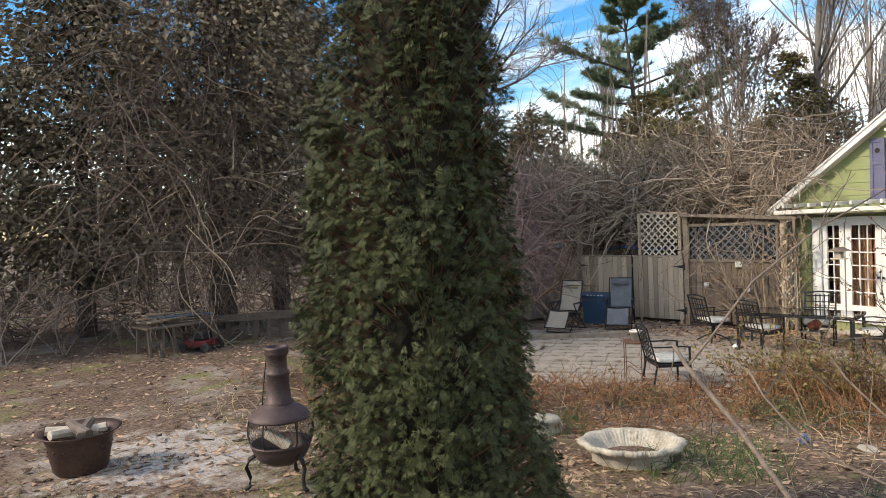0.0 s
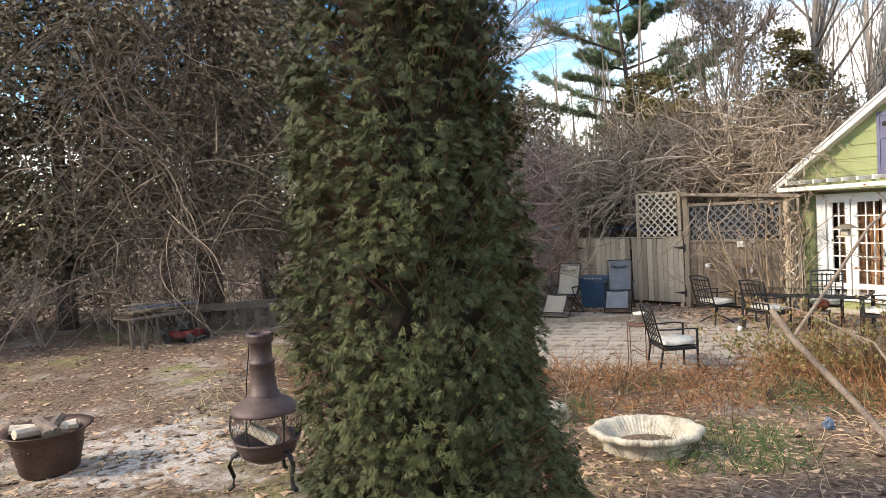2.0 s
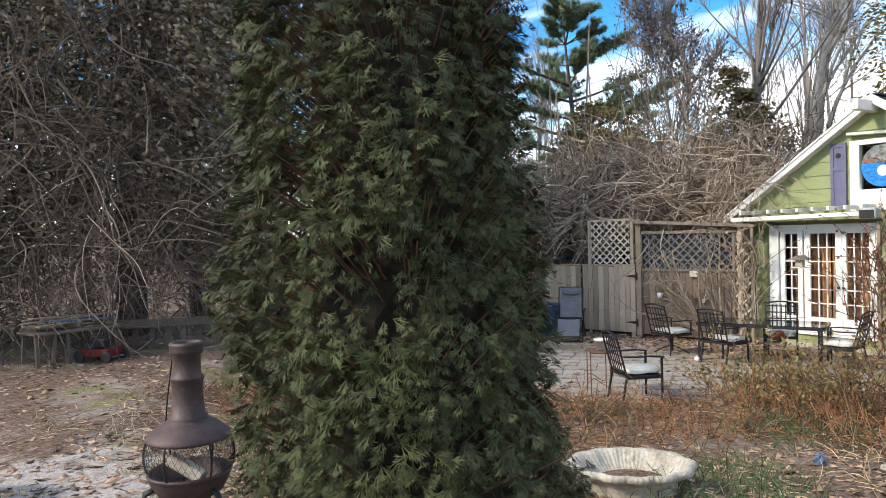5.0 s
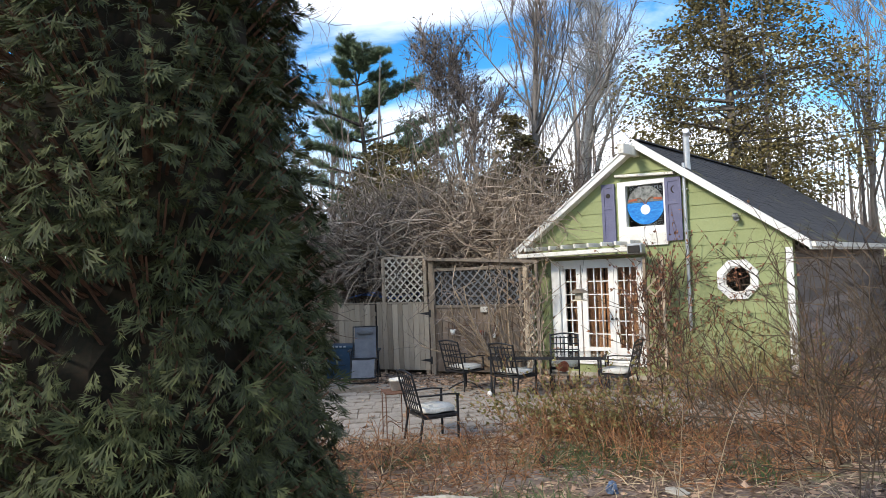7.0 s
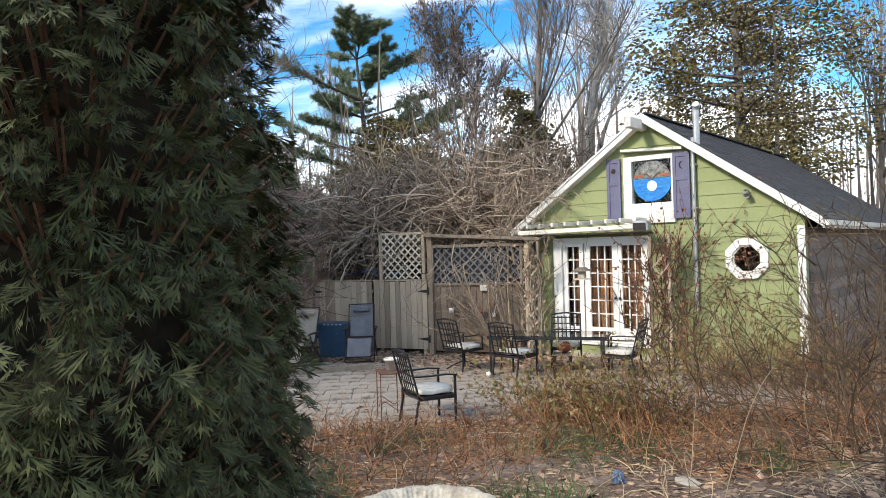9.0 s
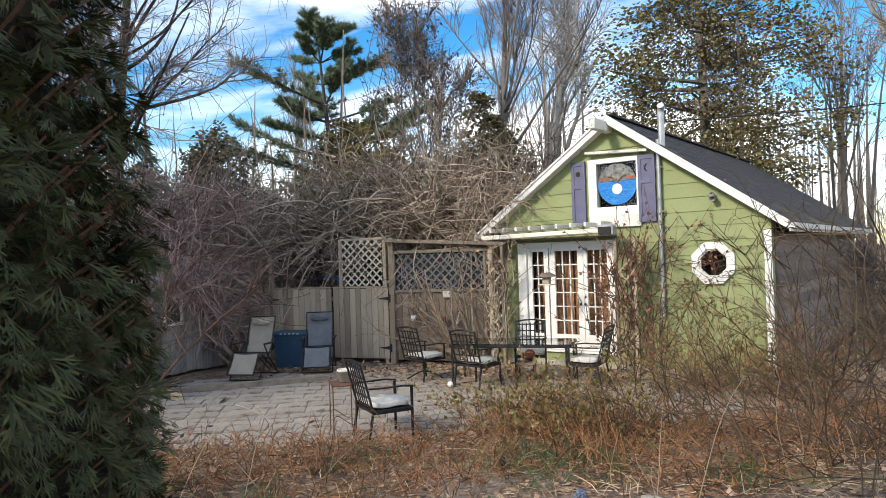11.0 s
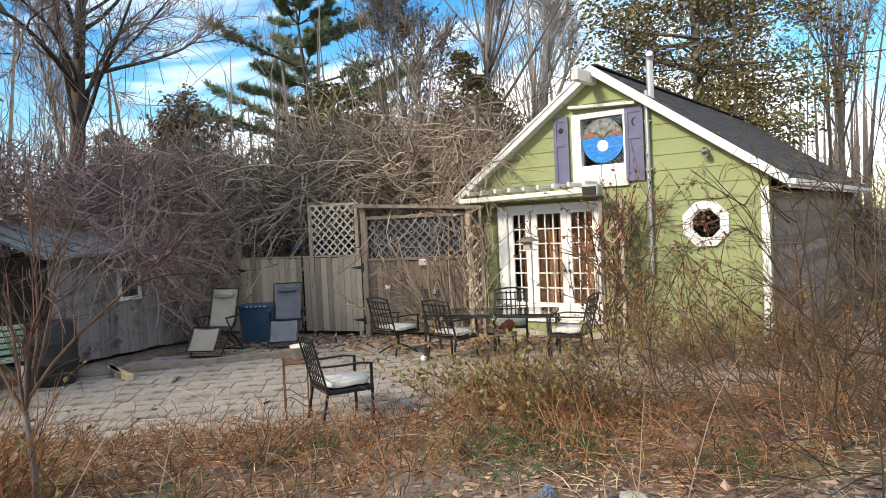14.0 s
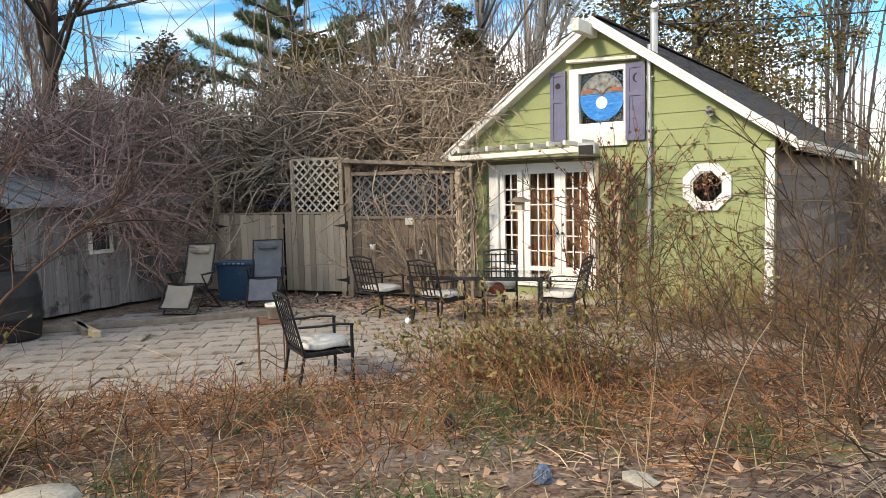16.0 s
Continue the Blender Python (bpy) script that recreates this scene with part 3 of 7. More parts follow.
def french_doors():
    y0, y1, z0, z1 = DOOR
    d = part("door_frame", ring(Geo(), rect(y0 - 0.1, y1 + 0.14, z0 - 0.02, z1 + 0.07), rect(y0 + 0.05, y1 - 0.05, z0 + 0.02, z1 - 0.04), -0.055, 0.1), M_WHITE, HOUSE, "white door frame with worn paint")
    for a, b, cols, name in ((-0.14, -0.61, 2, "sidelight"), (-0.64, -1.375, 3, "door"), (-1.385, -1.95, 3, "door")):
        lo, hi = min(a, b), max(a, b)
        pz0, pz1 = 0.60, 2.25
        m0 = 0.1 if cols == 2 else 0.12 if a > -1 else 0.075
        slab = part(name, ring(Geo(), rect(lo, hi, 0.3, 2.32), rect(lo + m0, hi - m0, pz0, pz1), 0.0, 0.045), M_WHITE, HOUSE, "white glazed door leaf with small panes")
        w, h = (hi - lo - 2 * m0) / cols, (pz1 - pz0) / 6
        for i in range(1, cols):
            part("glazing_bar", Geo().box((0.018, lo + m0 + w * i, (pz0 + pz1) / 2), (0.03, 0.022, pz1 - pz0), c=0.004), M_WHITE, slab)
        for k in range(1, 6):
            part("glazing_bar", Geo().box((0.020, (lo + hi) / 2, pz0 + h * k), (0.028, hi - lo - 2 * m0, 0.022), c=0.004), M_WHITE, slab)
        for i in range(cols):
            for k in range(6):
                o = part("pane", Geo().box((0.026, lo + m0 + w * (i + 0.5), pz0 + h * (k + 0.5)), (0.004, w - 0.02, h - 0.02), c=0.0005), M_GLASS, slab)
                o.visible_shadow = False
        if cols == 3:
            yk = lo + 0.05 if a > -1 else hi - 0.035
            part("knob", Geo().lathe([(0.0, 0), (0.012, 0), (0.012, 0.03), (0.026, 0.035), (0.026, 0.05), (0.0, 0.058)], 12), M_IRON, slab, "dark door knob", at=pose(0, yk, 1.2, 0, -90, 0))
    for a, b in ((-0.15, -1.0), (-1.03, -1.96)):
        g = Geo()
        n = 44
        top, bot = [], []
        for i in range(n + 1):
            y = lerp(a, b, i / n)
            x = 0.32 + 0.03 * math.sin(i * 1.35) + 0.012 * math.sin(i * 3.1)
            top.append((x, y, 2.3))
            bot.append((x + 0.01, y + 0.01 * math.sin(i), 0.35))
        v = top + bot + [(x + 0.006, y, z) for x, y, z in top + bot]
        m = n + 1
        f = [(i, i + 1, m + i + 1, m + i) for i in range(n)] + [(2 * m + i, 3 * m + i, 3 * m + i + 1, 2 * m + i + 1) for i in range(n)]
        tagged(part("curtain", g.add(v, f), M_CURTAIN, None, soft=True, at=AT_HOUSE), "orange-brown curtain hanging behind the glazed doors", "curtain")
    # near-black panels added behind the glass to stand for the unlit rooms
    part("room_shade_panel", Geo().box((0.9, -1.2, 1.3), (0.05, 3.2, 2.3)), M_DARK, HOUSE)
    part("room_shade_panel", Geo().box((0.7, -2.1, 3.4), (0.05, 1.8, 1.4)), M_DARK, HOUSE)
    part("room_shade_panel", Geo().box((0.7, OCT[0], 1.9), (0.05, 1.2, 1.4)), M_DARK, HOUSE)


def gable_window():
    y0, y1, z0, z1 = WIN
    w = part("window", ring(Geo(), rect(y0 - 0.02, y1 + 0.16, z0 - 0.12, z1 + 0.06), rect(y0 + 0.03, y1 - 0.01, z0 + 0.03, z1 - 0.03), -0.05, 0.06), M_WHITE, HOUSE, "white gable window with a blue painted glass disc")
    part("apron", Geo().box((-0.035, (y0 + y1) / 2 + 0.06, z0 - 0.24), (0.04, y1 - y0 + 0.2, 0.24)), M_OLD_WHITE, w)
    part("header", Geo().bar((-0.05, y1 + 0.17, z1 + 0.19), (-0.05, y0 - 0.22, z1 + 0.12), 0.05, 0.2, up=(1, 0, 0)), M_OLD_WHITE, w, "peeling white header board")
    o = part("pane", Geo().box((0.02, (y0 + y1) / 2, (z0 + z1) / 2), (0.005, y1 - y0 - 0.02, z1 - z0 - 0.02), c=0.0005), M_GLASS, w)
    o.visible_shadow = False
    cy, cz, r = -2.14, 3.47, 0.385
    blue = material("blue_painted_glass", (0.01, 0.10, 0.42), (0.04, 0.30, 0.68), 7, 0.2, 0.05, fine=25, stretch=(1, 1, 3))
    # grey mottling over near-black paints reflections into the dark upper glass
    pale = material("mottled_reflection_glass", (0.04, 0.045, 0.04), (0.32, 0.32, 0.3), 14, 0.25, 0.05)
    white = material("white_moon_glass", (0.62, 0.72, 0.85), (0.8, 0.85, 0.92), 6, 0.25, 0)
    mid = material("mid_blue_glass", (0.2, 0.42, 0.75), (0.3, 0.5, 0.8), 6, 0.25, 0)
    brown = material("brown_painted_glass", (0.10, 0.045, 0.02), (0.2, 0.10, 0.05), 6, 0.3, 0)
    dark_red = material("red_painted_glass", (0.25, 0.05, 0.03), (0.4, 0.12, 0.05), 6, 0.3, 0)

    def arc(a0, a1, rad, n=24, c=(cy, cz)):
        return [(c[0] + rad * math.cos(lerp(a0, a1, i / n)), c[1] + rad * math.sin(lerp(a0, a1, i / n))) for i in range(n + 1)]
    disc = part("glass_disc", prism(Geo(), arc(math.pi * 0.955, math.pi * 2.045, r), -0.012, 0.002), blue, w, "blue lower half of the painted disc")
    g = Geo()
    prism(g, arc(0.05 * math.pi, 0.95 * math.pi, r), -0.010, 0.002)
    part("upper_disc", g, pale, w, "dark upper half of the disc with reflections painted in grey")
    part("moon", prism(Geo(), arc(0, 2 * math.pi * 23 / 24, 0.1, 23, (cy + 0.0, cz - 0.09)), -0.020, -0.013), white, w)
    for s in (-1, 1):
        pts = [(-0.016, cy + s * (0.01 + 0.11 * q + 0.05 * q * q), cz + 0.02 + 0.22 * q - 0.05 * q * q * q * 2) for q in np.linspace(0, 1, 8)]
        part("antler_line", Geo().tube(pts, 0.012, 6), brown, w)
        part("red_band", prism(Geo(), [(cy + s * 0.16, cz + 0.1), (cy + s * 0.355, cz + 0.08), (cy + s * 0.345, cz + 0.13), (cy + s * 0.18, cz + 0.14)], -0.0155, -0.0105), dark_red, w)
    for (a, b), hole in (((-1.22, -1.51), "round"), ((-2.57, -2.89), "moon")):
        lo, hi = min(a, b), max(a, b)
        sh = part("shutter", ring(Geo(), rect(lo, hi, 2.73, 3.96), rect(lo + 0.06, hi - 0.06, 2.82, 3.88), -0.07, -0.034), M_PURPLE, HOUSE, "dull purple wooden shutter with a cut-out")
        part("panel", Geo().box((-0.048, (lo + hi) / 2, 3.35), (0.016, hi - lo - 0.11, 1.08)), M_PURPLE, sh)
        part("rail", Geo().box((-0.055, (lo + hi) / 2, 3.47), (0.03, hi - lo - 0.1, 0.07)), M_PURPLE, sh)
        c = ((lo + hi) / 2, 3.72)
        if hole == "round":
            shape = arc(0, 2 * math.pi * 15 / 16, 0.05, 15, c)
        else:
            shape = arc(-0.45 * math.pi, 0.45 * math.pi, 0.075, 12, (c[0] - 0.03, c[1]))[::1] + arc(-0.36 * math.pi, 0.36 * math.pi, 0.07, 12, (c[0] - 0.055, c[1]))[::-1]
        # no hole is cut: a dark plate on the panel paints its shade
        part("cut_out_shade", prism(Geo(), shape, -0.0605, -0.057), M_DARK, sh)


def octagon_window():
    cy, cz = OCT
    w = part("window", ring(Geo(), octagon(cy, cz, 0.36), octagon(cy, cz, 0.245), -0.06, 0.05), M_WHITE, HOUSE, "white octagonal window with worn paint")
    part("sash", ring(Geo(), octagon(cy, cz, 0.25), octagon(cy, cz, 0.215), -0.03, 0.02), M_OLD_WHITE, w)
    o = part("pane", prism(Geo(), octagon(cy, cz, 0.22), -0.004, 0.0), M_GLASS, w)
    o.visible_shadow = False
    part("glazing_bar", Geo().bar((-0.012, cy - 0.2, cz + 0.06), (-0.012, cy + 0.2, cz - 0.05), 0.018, 0.014), M_RUST, w)
    part("glazing_bar", Geo().bar((-0.012, cy - 0.03, cz - 0.2), (-0.012, cy + 0.05, cz + 0.2), 0.018, 0.014), M_RUST, w)


french_doors()
gable_window()
octagon_window()
# porch beam over the doors, with short rafter ends
beam = part("porch_beam", Geo().bar((-0.45, 0.62, 2.56), (-0.45, -2.1, 2.60), 0.09, 0.2, up=(1, 0, 0), c=0.012), M_OLD_WHITE, HOUSE, "weathered white porch beam")
for i in range(9):
    y = 0.4 - i * 0.3
    part("rafter_end", Geo().box((-0.26, y, 2.7 + 0.004 * i), (0.55, 0.05, 0.08)), M_OLD_WHITE, beam)
part("porch_soffit", Geo().box((-0.2, -0.75, 2.50), (0.4, 2.7, 0.025)), M_TIMBER, beam)
# vent pipe
pipe = thing("vent_pipe", "grey galvanised vent pipe fixed to the gable", "pipe", AT_HOUSE)
part("shaft", Geo().tube([(-0.09, -2.97, 1.0), (-0.09, -2.97, 4.2)], 0.035, 10), M_GALV, pipe)
part("flue", Geo().tube([(0.12, -2.97, 4.02), (0.12, -2.97, 4.72), (0.10, -2.99, 4.8), (0.04, -3.0, 4.83)], [0.06, 0.06, 0.065, 0.06], 12), M_GALV, pipe)
for z in (1.6, 2.9, 3.7):
    part("bracket", Geo().box((-0.06, -2.97, z), (0.06, 0.11, 0.03)), M_GALV, pipe)
lamp = thing("spotlight", "small dark twin spotlight on the green gable", "lamp", AT_HOUSE)
part("plate", Geo().lathe([(0, 0), (0.055, 0), (0.055, 0.02), (0.02, 0.03), (0, 0.03)], 14), M_IRON, lamp, at=pose(-0.03, -3.87, 3.12, 0, -90, 0))
for dy in (-0.07, 0.07):
    part("head", Geo().lathe([(0, 0), (0.025, 0.0), (0.03, 0.06), (0.052, 0.13), (0.052, 0.15), (0.046, 0.15), (0.02, 0.08), (0, 0.08)], 14), M_GALV, lamp, at=pose(-0.07, -3.87 + dy * 0.5, 3.13, 25, -125, dy * 300))
box = thing("floodlight_box", "grey weathered box lamp on the porch beam", "lamp", AT_HOUSE)
part("housing", Geo().box((-0.52, -2.13, 2.6), (0.2, 0.3, 0.2), c=0.02), M_GALV, box)
part("lens", Geo().box((-0.63, -2.13, 2.59), (0.02, 0.24, 0.14), c=0.01), M_DARK, box)
# trellises either side of the doors
for yy, ww, hh in ((0.42, 0.42, 2.4), (-2.42, 0.36, 2.45)):
    tr = thing("trellis", "wooden trellis of crossed slats overgrown with dry vine", "trellis", AT_HOUSE, group="porch trellises")
    for s in (-1, 1):
        part("post", Geo().box((-0.42, yy + s * ww / 2, hh / 2), (0.06, 0.06, hh), c=0.006), M_TIMBER if yy > 0 else M_FENCE, tr)
    n = 7
    for i in range(n):
        z0 = 0.1 + i * (hh - 0.5) / n
        for s in (-1, 1):
            part("slat", Geo().bar((-0.42 + 0.012 * s, yy - s * ww / 2, z0), (-0.42 + 0.012 * s, yy + s * ww / 2, z0 + 0.38), 0.03, 0.01, up=(1, 0, 0)), M_LATTICE if yy > 0 else M_FENCE, tr)
# bird feeder
fd = thing("bird_feeder", "small hanging wooden bird feeder", "bird feeder", AT_HOUSE @ pose(-0.75, -0.98, 1.62))
part("tray", Geo().box((0, 0, 0), (0.2, 0.26, 0.02)), M_LATTICE, fd)
part("hopper", Geo().box((0, 0, 0.09), (0.1, 0.14, 0.15)), M_CONCRETE, fd)
prism_roof = Geo()
prism(prism_roof, [(-0.17, 0.15), (0.17, 0.15), (0.0, 0.23)], -0.14, 0.14)
part("feeder_roof", prism_roof, M_TIMBER, fd)
part("wire", Geo().tube([(0, 0, 0.23), (0.15, 0, 0.5), (0.3, 0, 0.9)], 0.003, 5), M_IRON, fd)
# overhead wire
cable = thing("cable", "thin black overhead cable to the cottage", "cable")
cs = np.linspace(0, 1, 24)
pa, pb = np.array(AT_HOUSE @ Vector((0.2, -2.97, 4.55))), np.array((24.0, -16.0, 8.6))
part("strand", Geo().tube([pa + (pb - pa) * q - np.array((0, 0, 0.9 * math.sin(math.pi * q))) for q in cs], 0.012, 5), M_IRON, cable)


# ---- fence and gates ----
FX = 15.13


def planks(parent, y0, y1, z0, z1, mat, x=FX, wid=0.14, thick=0.022, slope=0.0):
    y = y0
    k = 0
    while y < y1 - 0.03:
        w = min(wid * random.uniform(0.85, 1.1), y1 - y)
        top = z1 + slope * (y - y0) + random.uniform(-0.012, 0.012)
        part("plank", Geo().box((x + random.uniform(-0.004, 0.004), y + w / 2, (z0 + top) / 2), (thick, w - 0.007, top - z0), c=0.003), mat, parent)
        y += w
        k += 1


def lattice(parent, y0, y1, z0, z1, mat, x=FX, gap=0.13, wid=0.034):
    """Crossed slats in two layers, cut at the frame."""
    for s, dx in ((1, 0.0), (-1, 0.009)):
        k = -(z1 - z0)
        while k < (y1 - y0):
            a, b = (k, 0.0), (k + (z1 - z0), z1 - z0)
            lo, hi = max(0.0, -k), min(z1 - z0, (y1 - y0) - k)
            if hi - lo > 0.05:
                ya, yb = k + lo, k + hi
                if s < 0:
                    ya, yb = (y1 - y0) - ya, (y1 - y0) - yb
                part("slat", Geo().bar((x + dx, y0 + ya, z0 + lo), (x + dx, y0 + yb, z0 + hi), wid, 0.008, up=(1, 0, 0), c=0.001), mat, parent)
            k += gap * 1.414


def strap_hinge(parent, y, z, x, way):
    g = Geo()
    prism(g, [(y, z - 0.045), (y + way * 0.3, z), (y, z + 0.045)], x - 0.008, x)
    g.box((x - 0.006, y, z), (0.018, 0.04, 0.17), c=0.003)
    return part("strap_hinge", g, M_IRON, parent, "black iron strap hinge")


FENCE = thing("fence", "weathered wooden fence with posts beside the cottage", "fence", kind="structure")
for y, z, w in ((10.32, 2.42, 0.1), (7.26, 2.66, 0.12), (7.42, 2.62, 0.08), (8.52, 2.66, 0.05), (5.02, 2.5, 0.1), (12.6, 1.4, 0.1)):
    part("post", Geo().box((FX + 0.03, y, z / 2 - 0.1), (w, w, z + 0.2), c=0.008), M_FENCE, FENCE)
planks(FENCE, 10.38, 12.6, 0.02, 1.25, M_FENCE, FX + 0.05)
planks(FENCE, 5.08, 7.2, 0.02, 1.48, M_FENCE_BROWN, FX + 0.03)
part("rail", Geo().box((FX, 6.13, 1.5), (0.05, 2.1, 0.06)), M_TIMBER, FENCE)
part("rail", Geo().box((FX, 6.13, 2.34), (0.05, 2.1, 0.07)), M_TIMBER, FENCE)
part("beam", Geo().bar((FX - 0.06, 7.35, 2.6), (FX - 0.06, 4.7, 2.44), 0.07, 0.17, up=(1, 0, 0)), M_TIMBER, FENCE)
part("beam", Geo().bar((FX + 0.14, 7.35, 2.58), (FX + 0.14, 4.9, 2.42), 0.07, 0.17, up=(1, 0, 0)), M_TIMBER, FENCE)
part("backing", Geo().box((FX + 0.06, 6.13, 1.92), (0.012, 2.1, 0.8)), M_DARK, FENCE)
dark = part("lattice_panel", Geo().box((FX, 7.19, 1.92), (0.04, 0.04, 0.8)), M_TIMBER, FENCE, "dark diamond lattice panel")
lattice(dark, 5.1, 7.16, 1.53, 2.31, M_LATTICE_DARK, FX + 0.02)
pale = part("lattice_panel", Geo().box((FX, 8.47, 2.13), (0.04, 0.04, 1.04)), M_FENCE, FENCE, "pale diamond lattice panel")
lattice(pale, 7.48, 8.46, 1.63, 2.64, M_LATTICE, FX, gap=0.125, wid=0.034)
part("rail", Geo().box((FX + 0.02, 7.97, 2.66), (0.05, 1.05, 0.05)), M_FENCE, FENCE)

for y0, y1, way, hy in ((7.34, 8.69, 1, 7.3), (8.73, 10.27, -1, 10.3)):
    gate = thing("gate", "closed grey board gate with black strap hinges", "gate", group="double gate")
    planks(gate, y0, y1, 0.05, 1.58, M_FENCE, FX - 0.02)
    part("cap_rail", Geo().box((FX, (y0 + y1) / 2, 1.605), (0.09, y1 - y0, 0.035)), M_FENCE, gate)
    for z in (0.3, 1.35):
        part("rail", Geo().box((FX + 0.02, (y0 + y1) / 2, z), (0.035, y1 - y0, 0.09)), M_FENCE, gate)
        strap_hinge(gate, hy, z - 0.02 if z < 1 else z, FX - 0.035, way)


# ---- patio ----
E1 = Vector((0.44, -0.898, 0)).normalized()
E2 = Vector((0.898, 0.44, 0)).normalized()
PATIO = thing("patio", "worn grey paving stones with dirty joints", "patio", kind="structure")
bed = Geo()
quad = [(7.75, 7.55), (11.75, -0.6), (13.9, -0.5), (15.1, 3.9), (14.9, 5.3), (14.5, 7.2), (12.2, 10.2), (9.6, 10.9), (6.9, 9.2)]
n = len(quad)
bed.add([(x, y, -0.012) for x, y in quad] + [(x, y, -0.2) for x, y in quad], [list(range(n))] + [[i + n, (i + 1) % n + n, (i + 1) % n, i] for i in range(n)])
part("joint_bed", bed, M_GROUND, PATIO)


def inside(x, y, poly):
    hit = False
    for (x0, y0), (x1, y1) in zip(poly, poly[1:] + poly[:1]):
        if (y0 > y) != (y1 > y) and x < (x1 - x0) * (y - y0) / (y1 - y0) + x0:
            hit = not hit
    return hit


stone_meshes = {}
r = random.Random(5)
origin = Vector((7.9, 7.2, 0))
rowpos = -0.15
while rowpos < 9:
    depth = r.choice((0.30, 0.36, 0.44))
    along = -4.0 + r.uniform(0, 0.4)
    while along < 9.5:
        w = r.choice((0.36, 0.46, 0.56, 0.7))
        c = origin + E2 * (rowpos + depth / 2) + E1 * (along + w / 2)
        if inside(c.x, c.y, quad) and (c.x > 8 or c.y < 8.5):
            key = (depth, w, r.randrange(3))
            if key not in stone_meshes:
                g = Geo().box((0, 0, 0), (w - 0.012, depth - 0.012, 0.05), None, 0.006)
                for q in g.v:
                    q[:, :2] += np.random.default_rng(len(stone_meshes)).uniform(-0.006, 0.006, (len(q), 2))
                me = g.mesh("stone")
                me.materials.append(M_STONE)
                stone_meshes[key] = me
            m = Matrix.Translation((c.x, c.y, -0.025 + r.uniform(-0.006, 0.006))) @ Matrix.Rotation(math.atan2(E1.y, E1.x) + r.uniform(-0.012, 0.012), 4, "Z") @ Matrix.Rotation(r.uniform(-0.008, 0.008), 4, "X")
            part("paving_stone", stone_meshes[key], None, PATIO, at=m)
        along += w
    rowpos += depth


# ---- plants: tools ----
def unit(v):
    return v / (np.linalg.norm(v, axis=-1, keepdims=True) + 1e-9)


def wander(starts, dirs, length, k=6, curl=0.4, pull=(0, 0, -0.1), r=None):
    """Random curved stems: starts (n,3), dirs (n,3), length (n,) -> (n,k,3)."""
    r = r or rng
    n = len(starts)
    length = np.broadcast_to(np.asarray(length, float), (n,))
    d = unit(np.array(dirs, float))
    bend = r.normal(0, curl, (n, 3))
    pts = [np.array(starts, float)]
    for i in range(k - 1):
        bend = 0.7 * bend + r.normal(0, curl * 0.6, (n, 3))
        d = unit(d + bend * (2.0 / k) + np.asarray(pull) * (2.0 / k))
        pts.append(pts[-1] + d * (length / (k - 1))[:, None])
    return np.stack(pts, 1)


def taper(n, k, r0, r1):
    r0, r1 = np.broadcast_to(r0, (n,)), np.broadcast_to(r1, (n,))
    t = np.linspace(0, 1, k)[None]
    return r0[:, None] * (1 - t) + r1[:, None] * t


def spawn(pts, m, r=None, lo=0.25, hi=1.0, side=0.9, up=0.2):
    """m starts and directions along the given stems."""
    r = r or rng
    n, k, _ = pts.shape
    i = r.integers(0, n, m)
    f = r.uniform(lo, hi, m) * (k - 1)
    j = np.minimum(f.astype(int), k - 2)
    w = (f - j)[:, None]
    p = pts[i, j] * (1 - w) + pts[i, j + 1] * w
    d = unit(pts[i, j + 1] - pts[i, j])
    return p, unit(d + side * r.normal(0, 0.7, (m, 3)) + np.array((0, 0, up))), i


def frames_from(axis, roll_r):
    """Axes (n,3,3): second column along axis, turned at random round it."""
    n = len(axis)
    ref = roll_r.normal(0, 1, (n, 3))
    x = unit(np.cross(axis, ref))
    z = np.cross(x, axis)
    return np.stack((x, axis, z), -1)


def quad_leaf(p, q, w):
    """A narrow leaf blade in the xy plane from p to q."""
    p, q = np.array(p, float), np.array(q, float)
    d = q - p
    s = np.array((-d[1], d[0], 0)) / np.linalg.norm(d) * w
    return [p, p + d * 0.45 + s, q, p + d * 0.45 - s]


def spray_shape(n_side=4, wide=0.055, lean=0.75):
    v, f = [], []

    def put(a, b, w, z=0.0):
        k = len(v)
        for c in quad_leaf(a, b, w):
            v.append((c[0], c[1], c[2] + z))
        f.append((k, k + 1, k + 2, k + 3))
    put((0, 0, 0), (0, 1, 0.06), wide * 0.8)
    for i in range(n_side):
        y = 0.12 + 0.7 * i / n_side
        ln = 0.5 * (1 - 0.6 * i / n_side) + 0.1
        for s in (-1, 1):
            put((0, y, 0.0), (s * ln * lean, y + ln * 0.75, 0.05 * (-1) ** i), wide)
    return np.array(v), np.array(f)


